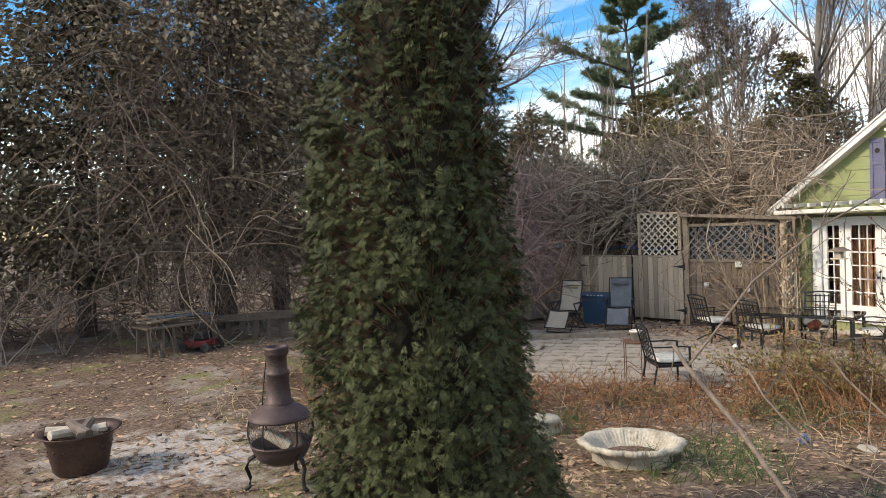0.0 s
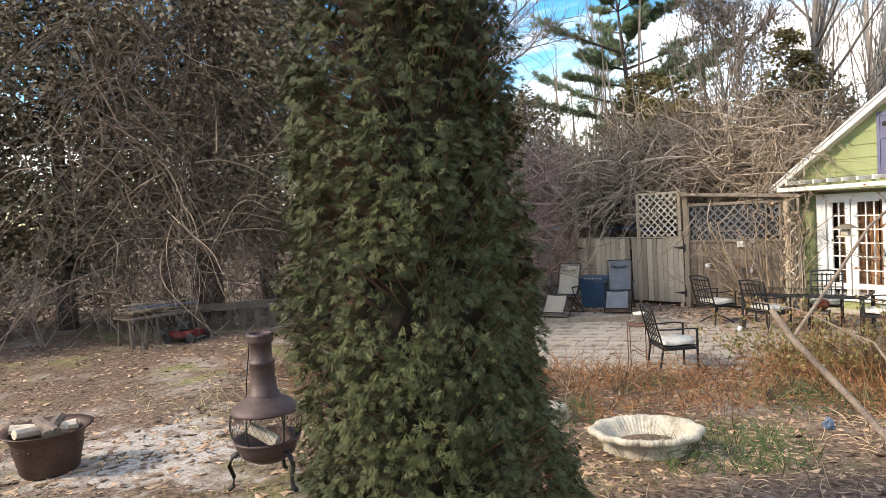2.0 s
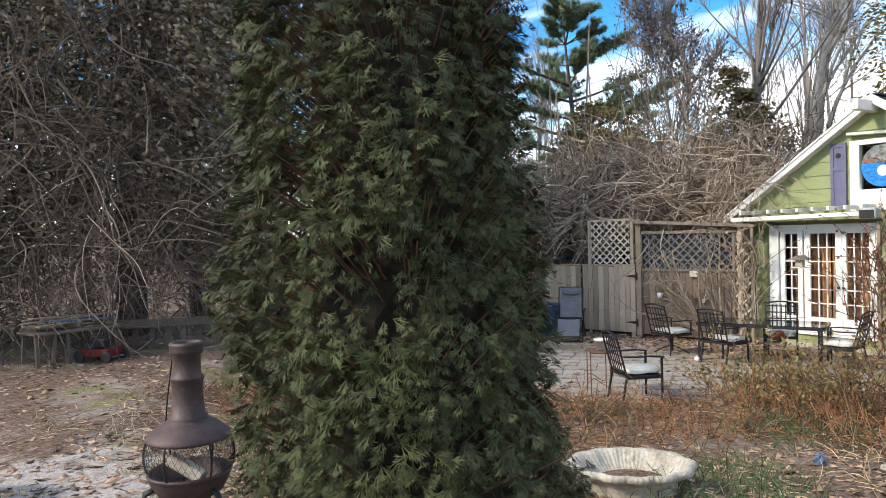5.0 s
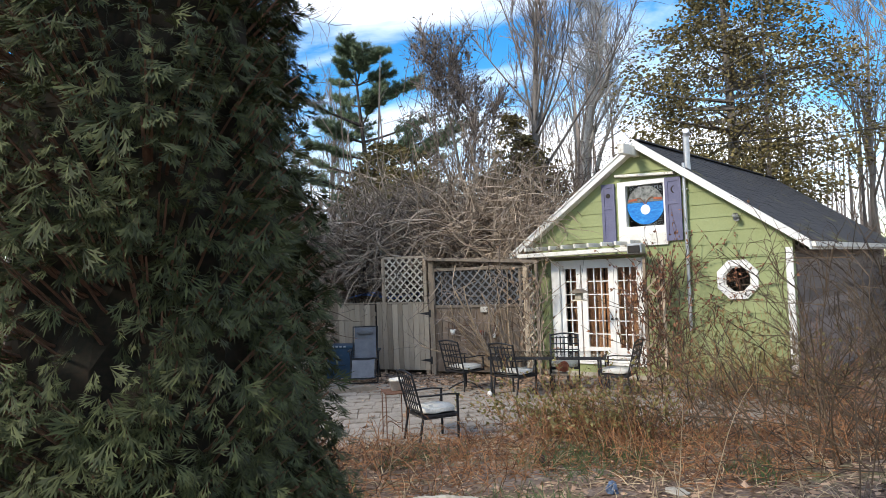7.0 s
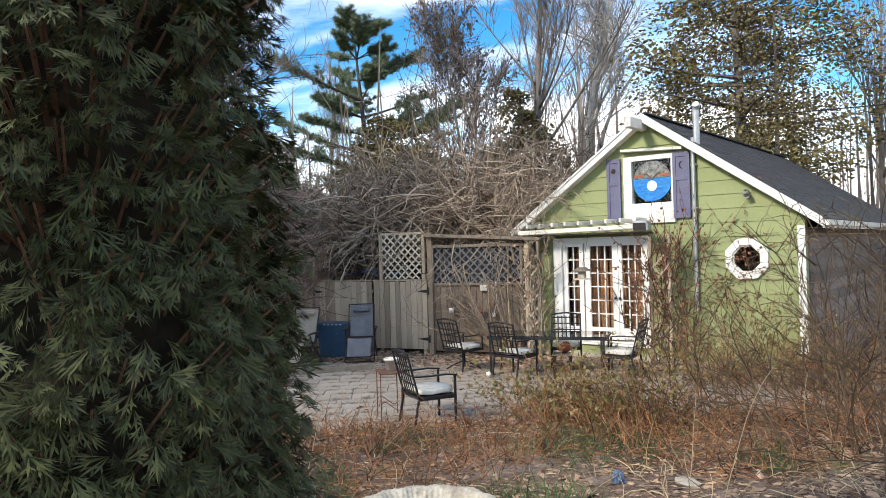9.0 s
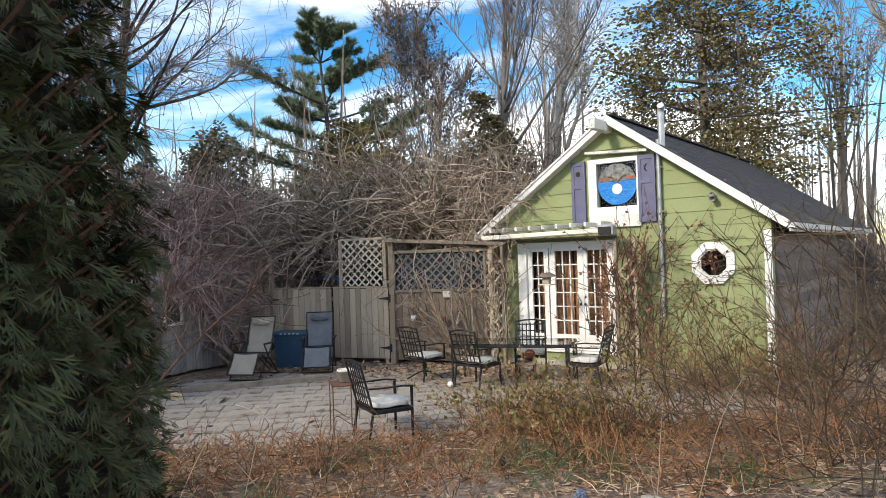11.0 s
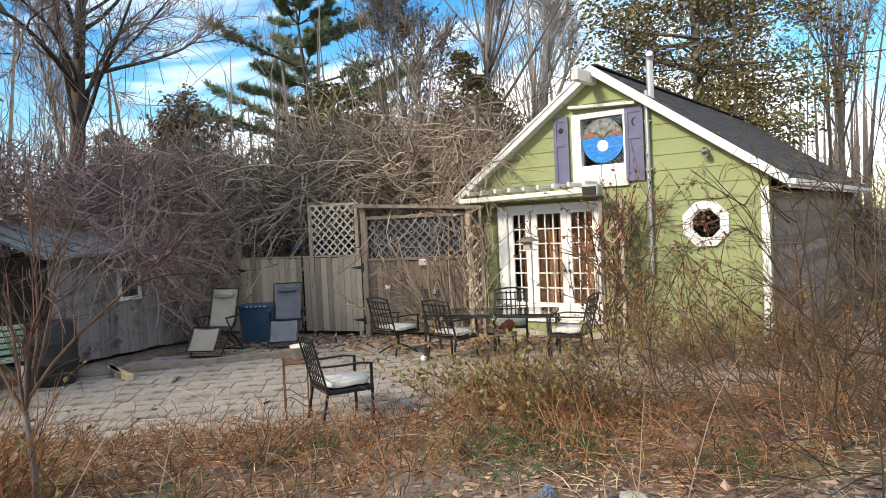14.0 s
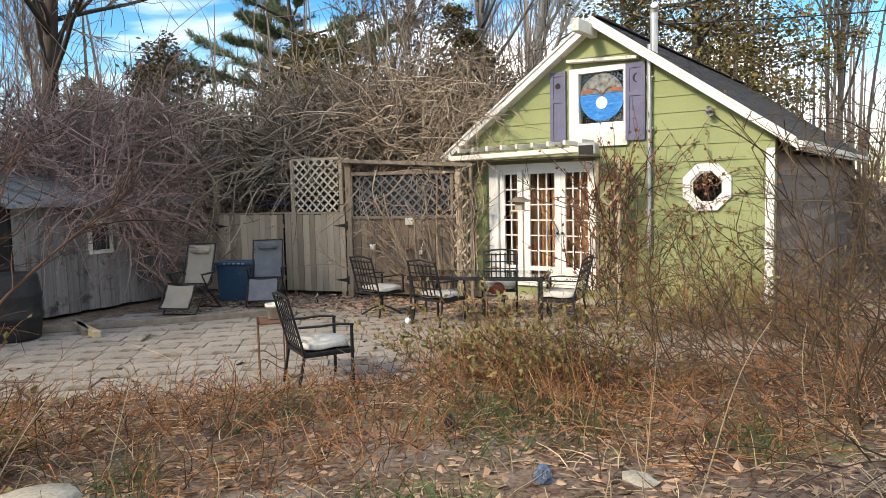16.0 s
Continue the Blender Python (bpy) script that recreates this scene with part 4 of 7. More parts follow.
def fan_shape(seed, n=5):
    """A flat drooping fan of forked fingers, as on arborvitae."""
    r = np.random.default_rng(seed)
    v, f = [], []
    for k in range(n):
        a = lerp(-0.6, 0.6, k / (n - 1)) + r.normal(0, 0.1)
        ln = (1.0 - 0.35 * abs(a)) * r.uniform(0.8, 1.1)
        root = 0.12 * k / n
        p = np.array((0.0, root, 0.0))
        q = np.array((math.sin(a) * ln * 0.75, root + math.cos(a) * ln * 0.9, -0.22 * ln + r.normal(0, 0.05)))
        d = q - p
        side = np.array((d[1], -d[0], 0)) / np.linalg.norm(d[:2])
        for u, w, turn in ((1.0, 0.03, 0.0), (0.8, 0.026, 0.3), (0.74, 0.026, -0.3)):
            m = p if turn == 0 else p + d * 0.45
            e = p + d * u + side * turn * 0.5 * ln
            g = e - m
            c = np.array((g[1], -g[0], 0)) / (np.linalg.norm(g[:2]) + 1e-6) * w
            b = len(v)
            v += [m, m + g * 0.6 + c, e, m + g * 0.6 - c]
            f.append((b, b + 1, b + 2, b + 3))
    return np.array(v), np.array(f)


def leaf_shape():
    v = np.array([(0, 0, 0), (0.32, 0.45, 0.1), (0, 1, 0.03), (-0.32, 0.45, 0.12), (0, 0.5, 0.0)])
    return v, np.array([(0, 1, 4, 4), (1, 2, 4, 4), (2, 3, 4, 4), (3, 0, 4, 4)])[:, :3]


def tuft_shape(n=9, seed=1):
    r = np.random.default_rng(seed)
    v, f = [], []
    for i in range(n):
        a = r.uniform(0, 2 * math.pi)
        t = np.array((math.cos(a) * 0.65, r.uniform(0.2, 1.0), math.sin(a) * 0.45))
        s = np.cross(t, (0.3, 0.2, 1.0))
        s = s / np.linalg.norm(s) * 0.05
        k = len(v)
        v += [-s, s, t]
        f.append((k, k + 1, k + 2))
    return np.array(v), np.array(f)


SPRAY, LEAFS, TUFT = spray_shape(2, 0.1, 0.7), leaf_shape(), tuft_shape()


def grow(seed, height, r0, lean=(0, 0), forks=5, twigs=900, crown_from=0.3, spread=0.8, twig_len=1.0, curl=0.25, up=0.25):
    """A bare tree: trunk, limbs and twigs as three meshes, standing at the origin."""
    r = np.random.default_rng(seed)
    trunk = wander(np.zeros((1, 3)), np.array([[lean[0], lean[1], 1.0]]), height, 12, curl * 0.5, (0, 0, 0.15), r)
    tg = Geo().tube(trunk[0], np.linspace(r0, r0 * 0.16, 12) * np.r_[1.25, np.ones(11)], 9)
    m = int(forks * 3)
    p, d, i = spawn(trunk, m, r, crown_from, 0.97, spread * 1.2, up)
    hgt = p[:, 2] / height
    ln = height * 0.42 * (1.15 - hgt) * r.uniform(0.7, 1.2, m) + height * 0.06
    limbs = wander(p, d, ln, 8, curl, (0, 0, up * 0.8), r)
    lr = r0 * 0.42 * (1.15 - hgt) * r.uniform(0.7, 1.2, m)
    lg = [Geo().tube(q, np.linspace(rr, rr * 0.25, 8), 5) for q, rr in zip(limbs, lr)]
    p, d, i = spawn(limbs, m * 6, r, 0.2, 1.0, spread, up)
    sub = wander(p, d, ln[i] * 0.42 * r.uniform(0.6, 1.2, len(i)), 6, curl, (0, 0, up * 0.5), r)
    tw = Geo().strips(sub, taper(len(sub), 6, lr[i] * 0.35, 0.006))
    p, d, i = spawn(sub, twigs, r, 0.15, 1.0, spread, up * 0.5)
    t2 = wander(p, d, twig_len * r.uniform(0.4, 1.1, twigs), 5, curl * 1.2, (0, 0, 0.0), r)
    tw.strips(t2, taper(twigs, 5, 0.012, 0.006))
    p, d, i = spawn(t2, twigs, r, 0.2, 1.0, spread, 0.1)
    t3 = wander(p, d, twig_len * 0.45 * r.uniform(0.4, 1.1, twigs), 3, curl * 1.2, (0, 0, 0.0), r)
    tw.strips(t3, taper(twigs, 3, 0.007, 0.004))
    return tg, lg, tw, np.concatenate((t2.reshape(-1, 3), sub.reshape(-1, 3)))


def bare_tree(x, y, label, seed, bark=None, twig=None, turn=0, z=None, size=1.0, leaves=0, leaf_mat=None, leaf_size=0.16, **kw):
    t = thing("bare_tree", label, "tree", pose(x, y, (height(x, y) if z is None else z) - 0.05, 0, 0, turn) @ Matrix.Scale(size, 4))
    tg, lg, tw, pts = grow(seed, **kw)
    part("trunk", tg, bark or M_BARK, t, soft=True)
    for q in lg:
        part("limb", q, bark or M_BARK, t, soft=True)
    tagged(part("twigwork", tw, twig or M_TWIG, t), kind="stuff")
    if leaves:
        r = np.random.default_rng(seed + 50)
        p = pts[r.integers(0, len(pts), leaves)] + r.normal(0, 0.05, (leaves, 3))
        ax = frames_from(unit(r.normal(0, 0.5, (leaves, 3)) + np.array((0, 0, -0.6))), r)
        tagged(part("foliage", Geo().scatter(*LEAFS, p, ax, leaf_size * r.uniform(0.6, 1.2, leaves)), leaf_mat or M_LEAF, t), kind="stuff")
    return t


def evergreen(x, y, name, label, mat, bark, seed, tall, wide, start=0.1, n=5000, size=0.3, peak=0.35, shape=None, droop=-0.2, clumps=260, pull=0.5, z=None, loose=0.17):
    """A conifer with limbs and a crown of sprays gathered in uneven clumps."""
    r = np.random.default_rng(seed)
    t = thing(name, label, "tree", pose(x, y, (height(x, y) if z is None else z) - 0.05))
    line = wander(np.zeros((1, 3)), np.array([[0, 0, 1.0]]), tall, 10, 0.06, (0, 0, 0.3), r)
    part("trunk", Geo().tube(line[0], np.linspace(tall * 0.022, 0.02, 10), 8), bark, t, soft=True)
    h = r.beta(1.3, 1.6, clumps) * (1 - start) + start
    a = r.uniform(0, 2 * math.pi, clumps)
    hh = (h - start) / (1 - start)
    prof = np.where(hh < peak, 0.55 + 0.45 * hh / peak, ((1 - hh) / (1 - peak)) ** 0.75)
    rad = wide * prof * r.uniform(0.35, 1.08, clumps) * (1 + 0.18 * np.sin(a * 3 + seed + h * 9))
    c = np.stack((rad * np.cos(a), rad * np.sin(a), h * tall), -1) + np.interp(h, np.linspace(0, 1, 10), line[0, :, 0])[:, None] * np.array((1, 0, 0))
    base = np.stack((np.zeros(clumps), np.zeros(clumps), h * tall - rad * 0.15 + rad * droop * -0.4), -1)
    limbs = Geo()
    k = min(clumps, 110)
    mids = (base + c) / 2 + r.normal(0, wide * 0.04, (clumps, 3))
    limbs.strips(np.stack((base, mids, c), 1)[:k], taper(k, 3, 0.045 * wide / 2, 0.012))
    tagged(part("branchwork", limbs, bark, t), kind="stuff")
    i = r.integers(0, clumps, n)
    spread_c = wide * loose * (0.6 + prof[i] * 0.7)
    p = c[i] + r.normal(0, 1, (n, 3)) * spread_c[:, None] * np.array((1, 1, 0.6))
    out = np.stack((np.cos(a[i]), np.sin(a[i]), np.full(n, droop)), -1)
    ax = frames_from(unit(out + r.normal(0, pull, (n, 3))), r)
    v, f = shape or SPRAY
    part("crown", Geo().scatter(v, f, p, ax, size * r.uniform(0.6, 1.25, n)), mat, t)
    return t


# ---- the arborvitae beside the path ----
def arborvitae():
    r = np.random.default_rng(3)
    tx, ty = 2.1, 2.62
    tz = float(height(tx, ty)) - 0.03
    t = thing("arborvitae", "tall dense green arborvitae with flat scaly sprays", "tree", pose(tx, ty, tz))
    part("trunk", Geo().tube([(0, 0, 0), (0.02, 0, 2), (0, 0.03, 4), (0, 0, 5.9)], [0.11, 0.09, 0.05, 0.01], 9), M_BARK_RED, t, soft=True)

    def radius(z, a):
        # the crown bulges unevenly: one flank spreads at the foot, the other at shoulder height
        near = np.interp(z + tz, (0.4, 1, 1.5, 2, 2.5, 3, 3.5, 4.2, 5.4, 6.6), (1.0, 0.87, 0.75, 0.66, 0.59, 0.55, 0.52, 0.47, 0.25, 0.03))
        far = np.interp(z + tz, (0.4, 1, 1.5, 2, 2.5, 3, 3.5, 4.2, 5.4, 6.6), (0.85, 0.80, 0.80, 0.85, 0.88, 0.85, 0.74, 0.56, 0.28, 0.03))
        w = 0.5 - 0.5 * np.cos(a + 0.82)
        return (near * (1 - w) + far * w) * (1 + 0.05 * np.sin(a * 3 + z * 1.3) + 0.05 * np.sin(a * 7 - z * 3.1 + 1) + 0.05 * np.sin(z * 5.2 + a * 2))
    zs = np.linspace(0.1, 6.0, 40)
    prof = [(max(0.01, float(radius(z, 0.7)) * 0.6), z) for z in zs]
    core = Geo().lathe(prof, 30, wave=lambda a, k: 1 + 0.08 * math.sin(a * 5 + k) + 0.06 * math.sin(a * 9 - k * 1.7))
    # near-black core; its colour stands for the shade deep between the sprays
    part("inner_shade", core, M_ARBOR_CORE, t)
    n = 2600
    z = r.uniform(0.03, 6.05, n * 2)
    z = z[r.uniform(0, 1, n * 2) < np.interp(z, (0, 2.6, 4, 6), (1, 1, 0.6, 0.2))][:n]
    n = len(z)
    a = r.uniform(0, 2 * math.pi, n)
    gap = np.sin(a * 5 + 2.2 * np.sin(z * 1.7)) + np.sin(z * 4.3 + 1.5 * np.sin(a * 3)) + np.sin(a * 11 - z * 2.3)
    rad = radius(z, a) * (0.86 + 0.10 * r.uniform(0, 1, n) - 0.09 * (gap < -1.0))
    tips = np.stack((rad * np.cos(a), rad * np.sin(a), z), -1)
    inner = np.stack((0.3 * rad * np.cos(a), 0.3 * rad * np.sin(a), z - 0.25), -1)
    part("branchwork", Geo().strips(np.stack((inner, (inner + tips) / 2 - np.array((0, 0, 0.03)), tips), 1), taper(n, 3, 0.008, 0.003)), M_BARK_RED, t)
    per = 11
    i = np.repeat(np.arange(n), per)
    m = len(i)
    out = np.stack((np.cos(a[i]), np.sin(a[i]), np.zeros(m)), -1)
    side = np.stack((-np.sin(a[i]), np.cos(a[i]), np.zeros(m)), -1)
    rise = np.array((0, 0, 1.0))
    p = tips[i] - out * (0.16 * r.uniform(0, 1, m) ** 1.5)[:, None] + side * r.normal(0, 0.055, m)[:, None] + rise * r.normal(0.0, 0.055, m)[:, None]
    axis = unit(out * r.uniform(0.35, 1.0, m)[:, None] + side * r.normal(0, 0.5, m)[:, None] + rise * r.normal(-0.35, 0.4, m)[:, None])
    face = unit(out * 0.5 + rise * 0.9 + r.normal(0, 0.45, (m, 3)))
    x = unit(np.cross(axis, face))
    ax = np.stack((x, axis, np.cross(x, axis)), -1)
    size = 0.097 * r.uniform(0.55, 1.25, m)
    crown = Geo()
    for k in range(3):
        w = np.arange(m) % 3 == k
        crown.scatter(*fan_shape(30 + k, 5), p[w], ax[w], size[w])
    part("crown", crown, M_ARBOR, t)
    return t


arborvitae()

# ---- trees behind the patio ----
def white_pine(x, y, tall, seed):
    r = np.random.default_rng(seed)
    t = thing("white_pine", "tall white pine with level tiers of blue-green needles", "tree", pose(x, y, 0))
    line = wander(np.zeros((1, 3)), np.array([[0.02, 0, 1.0]]), tall, 12, 0.08, (0, 0, 0.3), r)
    part("trunk", Geo().tube(line[0], np.linspace(0.26, 0.03, 12), 9), M_BARK_DARK, t, soft=True)
    starts, dirs, lens = [], [], []
    h = 0.2
    while h < 0.985:
        for k in range(r.integers(4, 6)):
            a = r.uniform(0, 2 * math.pi)
            starts.append(np.array([np.interp(h, np.linspace(0, 1, 12), line[0, :, c]) for c in range(3)]))
            dirs.append((math.cos(a), math.sin(a), 0.25 + 0.3 * max(0, h - 0.6)))
            lens.append(tall * 0.57 * (0.14 + 1.0 * (1 - h)) ** 0.75 * r.uniform(0.45, 1.15))
        h += r.uniform(0.06, 0.085)
    limbs = wander(np.array(starts), np.array(dirs), np.array(lens), 8, 0.15, (0, 0, 0.1), r)
    for q, ln in zip(limbs, lens):
        part("limb", Geo().tube(q, np.linspace(0.018 * ln + 0.01, 0.01, 8), 5), M_BARK_DARK, t)
    p, d, i = spawn(limbs, 1700, r, 0.3, 1.0, 0.75, 0.1)
    d[:, 2] *= 0.2
    tw = wander(p, d, np.array(lens)[i] * 0.22 * r.uniform(0.5, 1.2, len(i)) + 0.1, 5, 0.2, (0, 0, 0.25), r)
    tagged(part("twigwork", Geo().strips(tw, taper(len(tw), 5, 0.012, 0.004)), M_BARK_DARK, t), kind="stuff")
    p, d, i = spawn(tw, 25000, r, 0.25, 1.0, 0.8, 0.5)
    part("needles", Geo().scatter(*TUFT, p, frames_from(d, r), 0.3 * r.uniform(0.6, 1.2, len(p))), M_PINE, t)




white_pine(31.0, 17.2, 13.2, 11)
evergreen(26.5, 0.6, "cedar", "tall brownish-green cedar behind the cottage", M_CEDAR, M_BARK, 21, 14.0, 3.7, 0.12, 40000, 0.14, 0.45, clumps=620, z=0, shape=LEAFS, loose=0.075)
evergreen(23.5, 12.8, "cedar", "brownish-green cedar behind the fence", M_CEDAR, M_BARK, 22, 7.2, 2.4, 0.08, 15000, 0.15, z=0, shape=LEAFS, loose=0.11)
evergreen(21.5, 16.6, "cedar", "dark green cedar behind the shed", M_DARKFOL, M_BARK, 23, 7.0, 2.3, 0.08, 15000, 0.15, z=0, shape=LEAFS, loose=0.11)
evergreen(25.0, 8.2, "cedar", "brownish-green cedar behind the cottage", M_CEDAR, M_BARK, 24, 8.0, 2.2, 0.1, 14000, 0.15, z=0, shape=LEAFS, loose=0.11)
evergreen(21.8, 10.9, "cedar", "brownish-green cedar behind the fence", M_CEDAR, M_BARK, 26, 6.6, 2.3, 0.1, 13000, 0.15, z=0, shape=LEAFS, loose=0.11)
evergreen(22.0, 20.5, "cedar", "dark green cedar behind the shed", M_DARKFOL, M_BARK, 25, 6.2, 2.4, 0.08, 13000, 0.15, z=0, shape=LEAFS, loose=0.11)
bare_tree(22.4, 8.7, "slender tree with withered hanging leaves", 31, twig=M_TWIG, z=0, leaves=2800, leaf_mat=material("withered_leaves", (0.05, 0.04, 0.035), (0.16, 0.12, 0.09), 3, 0.8, 0, island=0.8), leaf_size=0.11, height=9.4, r0=0.1, forks=9, twigs=1500, spread=0.75, twig_len=0.8, up=0.45)
bare_tree(24.8, 7.3, "tall bare tree with fine grey twigs", 32, z=0, height=14.5, r0=0.2, forks=8, twigs=1400, spread=0.6, twig_len=1.2, up=0.4)
bare_tree(27.6, 5.4, "pale-barked bare sycamore with crooked limbs", 33, bark=M_BARK_PALE, twig=M_BARK_PALE, z=0, height=13.0, r0=0.34, forks=5, twigs=900, spread=0.9, twig_len=1.3, curl=0.4, lean=(0.0, 0.25))
bare_tree(17.8, 18.2, "large dark bare tree with a leaning trunk", 34, bark=M_BARK_DARK, z=0, lean=(0.02, -0.12), height=14.0, r0=0.3, forks=7, twigs=2200, crown_from=0.22, spread=0.9, twig_len=1.2, curl=0.45)
bare_tree(20.3, -6.0, "pale bare tree with long bare limbs", 35, bark=M_BARK_PALE, twig=M_TWIG_PALE, z=0, height=12.0, r0=0.24, forks=6, twigs=1500, spread=0.85, twig_len=1.2, curl=0.35, lean=(0.0, 0.1))
for k, (x, y, s, h) in enumerate(((30, -4, 36, 11), (36, -9, 37, 12), (31, -12, 38, 11), (42, 0, 36, 13), (26, -14, 37, 10), (38, 24, 38, 13), (26, 26, 36, 12), (40, 12, 37, 14), (20, 29, 38, 12), (33, 8, 36, 13))):
    bare_tree(x, y, "slim bare woodland tree in winter", s + 10 * k, z=0, height=h, r0=0.15, forks=7, twigs=520, spread=0.5, twig_len=1.2, up=0.5)

# ---- dark trees beyond the lawn ----
for x, y, s, h, w, n in ((6.9, 14.6, 41, 13.5, 2.7, 7500), (4.4, 16.2, 42, 9.5, 2.1, 5500), (9.3, 16.0, 43, 11.5, 2.6, 6500), (0.9, 17.0, 44, 7.0, 2.1, 4400)):
    evergreen(x, y, "hemlock", "large dark hemlock draped with bare vines", M_DARKFOL, M_BARK_DARK, s, h, w, 0.12, int(n * 4.4), 0.145, 0.35, clumps=520, droop=-0.5, shape=LEAFS, loose=0.12)
bare_tree(2.3, 19.5, "bare woodland tree with grey bark", 46, height=13, r0=0.2, forks=7, twigs=1500, spread=0.7, twig_len=1.2)
bare_tree(-1.5, 21.0, "bare woodland tree with grey bark", 47, height=12, r0=0.18, forks=7, twigs=1500, spread=0.7, twig_len=1.2)
bare_tree(7.9, 19.0, "bare woodland tree with grey bark", 48, height=12, r0=0.18, forks=7, twigs=1200, spread=0.7, twig_len=1.2)


def tangle(name, label, boxes, mat, seed, length=(0.8, 2.2), thick=0.006, curl=0.9, k=8, pull=(0, 0, -0.25), category="vines", dirs=None):
    """A mass of curved stems in boxes of (centre, half size, count)."""
    r = np.random.default_rng(seed)
    g = Geo()
    for centre, half, n in boxes:
        p = np.array(centre) + r.uniform(-1, 1, (n, 3)) * np.array(half) * np.cbrt(r.uniform(0, 1, (n, 1)))
        d = r.normal(0, 1, (n, 3)) + (np.array(dirs) if dirs else 0)
        pts = wander(p, d, r.uniform(*length, n), k, curl, pull, r)
        pts[..., 2] = np.maximum(pts[..., 2], 0.05)
        g.strips(pts, taper(n, k, thick * r.uniform(0.5, 1.5, n), thick * 0.35))
    return tagged(part(name, g, mat), label, category, kind="stuff")


tangle("vine_tangle", "pale tangle of bare vines over the fence", [((16.0, 8.6, 2.9), (0.9, 3.6, 0.9), 1100), ((16.8, 6.4, 3.3), (1.2, 2.0, 0.9), 750), ((17.0, 10.5, 2.6), (1.2, 2.4, 1.2), 600), ((17.6, 8.2, 4.0), (1.3, 3.4, 1.0), 700)], M_TWIG_PALE, 61, thick=0.0165)
# extra dark stems; their colour stands for shade in the pale tangle's gaps
tangle("dark_vines", "bare vine stems behind the fence, coloured dark for the tangle's shaded gaps", [((16.4, 8.4, 2.4), (0.8, 3.6, 1.0), 900), ((17.4, 7.0, 3.0), (1.0, 2.5, 1.0), 700)], M_TWIG_DARK, 67, thick=0.012, k=6)
tangle("vine_tangle", "bare vines climbing the cottage roof edge", [((15.9, 5.4, 3.1), (0.7, 0.5, 0.7), 260), ((15.3, 4.6, 3.5), (0.5, 0.8, 0.6), 130)], M_TWIG_PALE, 62, (0.6, 1.8), 0.009)
tangle("shrub_thicket", "red-brown leafless thicket above the shed", [((14.2, 12.4, 2.4), (1.8, 2.2, 1.6), 1900), ((12.4, 14.2, 2.6), (1.6, 2.0, 1.9), 1100)], M_TWIG_MAUVE, 63, (0.6, 1.8), 0.013, 0.5, 6, pull=(0, 0, 0.25))
tangle("shrub_thicket", "grey-brown leafless thicket behind the shed", [((15.6, 14.0, 2.6), (2.4, 2.6, 1.8), 1300), ((14.6, 11.6, 2.8), (1.2, 1.6, 1.0), 400)], M_TWIG, 68, (0.6, 1.8), 0.013, 0.5, 6, pull=(0, 0, 0.25))
tangle("shed_vines", "bare mauve-brown twigs hanging over the shed", [((12.9, 10.75, 1.9), (1.7, 0.35, 0.5), 420), ((14.0, 10.9, 1.2), (0.9, 0.5, 0.8), 260)], M_TWIG_MAUVE, 69, (0.5, 1.5), 0.008, 0.6)
tangle("vine_curtain", "bare hanging vines over the dark hemlocks", [((5.6, 13.0, 4.6), (3.2, 0.9, 3.4), 1000), ((6.0, 12.9, 1.8), (2.4, 0.7, 1.0), 420), ((9.0, 14.0, 2.6), (2.0, 1.0, 2.0), 400)], M_TWIG_DARK, 64, (0.9, 2.6), 0.009, 0.7, pull=(0, 0, -0.5))
tangle("hanging_vines", "a few long pale vines hanging in the hemlocks", [((6.2, 12.6, 3.0), (1.6, 0.4, 1.6), 60)], M_TWIG_PALE, 66, (1.5, 3.2), 0.013, 0.7, 10, pull=(0, 0, -0.5))
tangle("woodland_brush", "brown leafless underbrush at the edge of the wood", [((2, 17.5, 1.1), (6, 2.5, 0.7), 1500), ((-5, 16, 1.1), (4, 3, 0.8), 900), ((22, 13, 1.8), (4, 8, 1.8), 2200), ((24, -4, 1.4), (5, 5, 1.4), 1500), ((20.5, 4.8, 4.0), (3, 2.5, 1.4), 500)], M_TWIG_DARK, 65, (0.8, 2.0), 0.011, 0.5, 5, pull=(0, 0, 0.3))


def far_wood():
    r = np.random.default_rng(70)
    n = 620
    a = np.radians(r.uniform(-50, 150, n))
    d = r.uniform(26, 75, n)
    p = np.stack((d * np.cos(a), d * np.sin(a), np.zeros(n)), -1)
    g = Geo().strips(wander(p, np.array([(0, 0, 1.0)]).repeat(n, 0), r.uniform(6, 12, n), 6, 0.08, (0, 0, 0.2), r), taper(n, 6, r.uniform(0.05, 0.16, n), 0.02))
    m = 9000
    a = np.radians(r.uniform(-50, 150, m))
    d = r.uniform(26, 70, m)
    p = np.stack((d * np.cos(a), d * np.sin(a), r.uniform(0, 1, m) ** 1.5 * 9.0), -1)
    g.strips(wander(p, r.normal(0, 0.6, (m, 3)) + np.array((0, 0, 0.8)), r.uniform(1, 3.2, m), 4, 0.4, (0, 0, 0.2), r), taper(m, 4, 0.018, 0.007))
    tagged(part("far_wood", g, M_TWIG), "far leafless winter woodland of thin grey trunks", "woods", kind="stuff")


far_wood()


# ---- bed of brambles between path and patio ----
def on_ground(x, y, dz=0.0):
    return np.stack((x, y, height(x, y) + dz), -1)


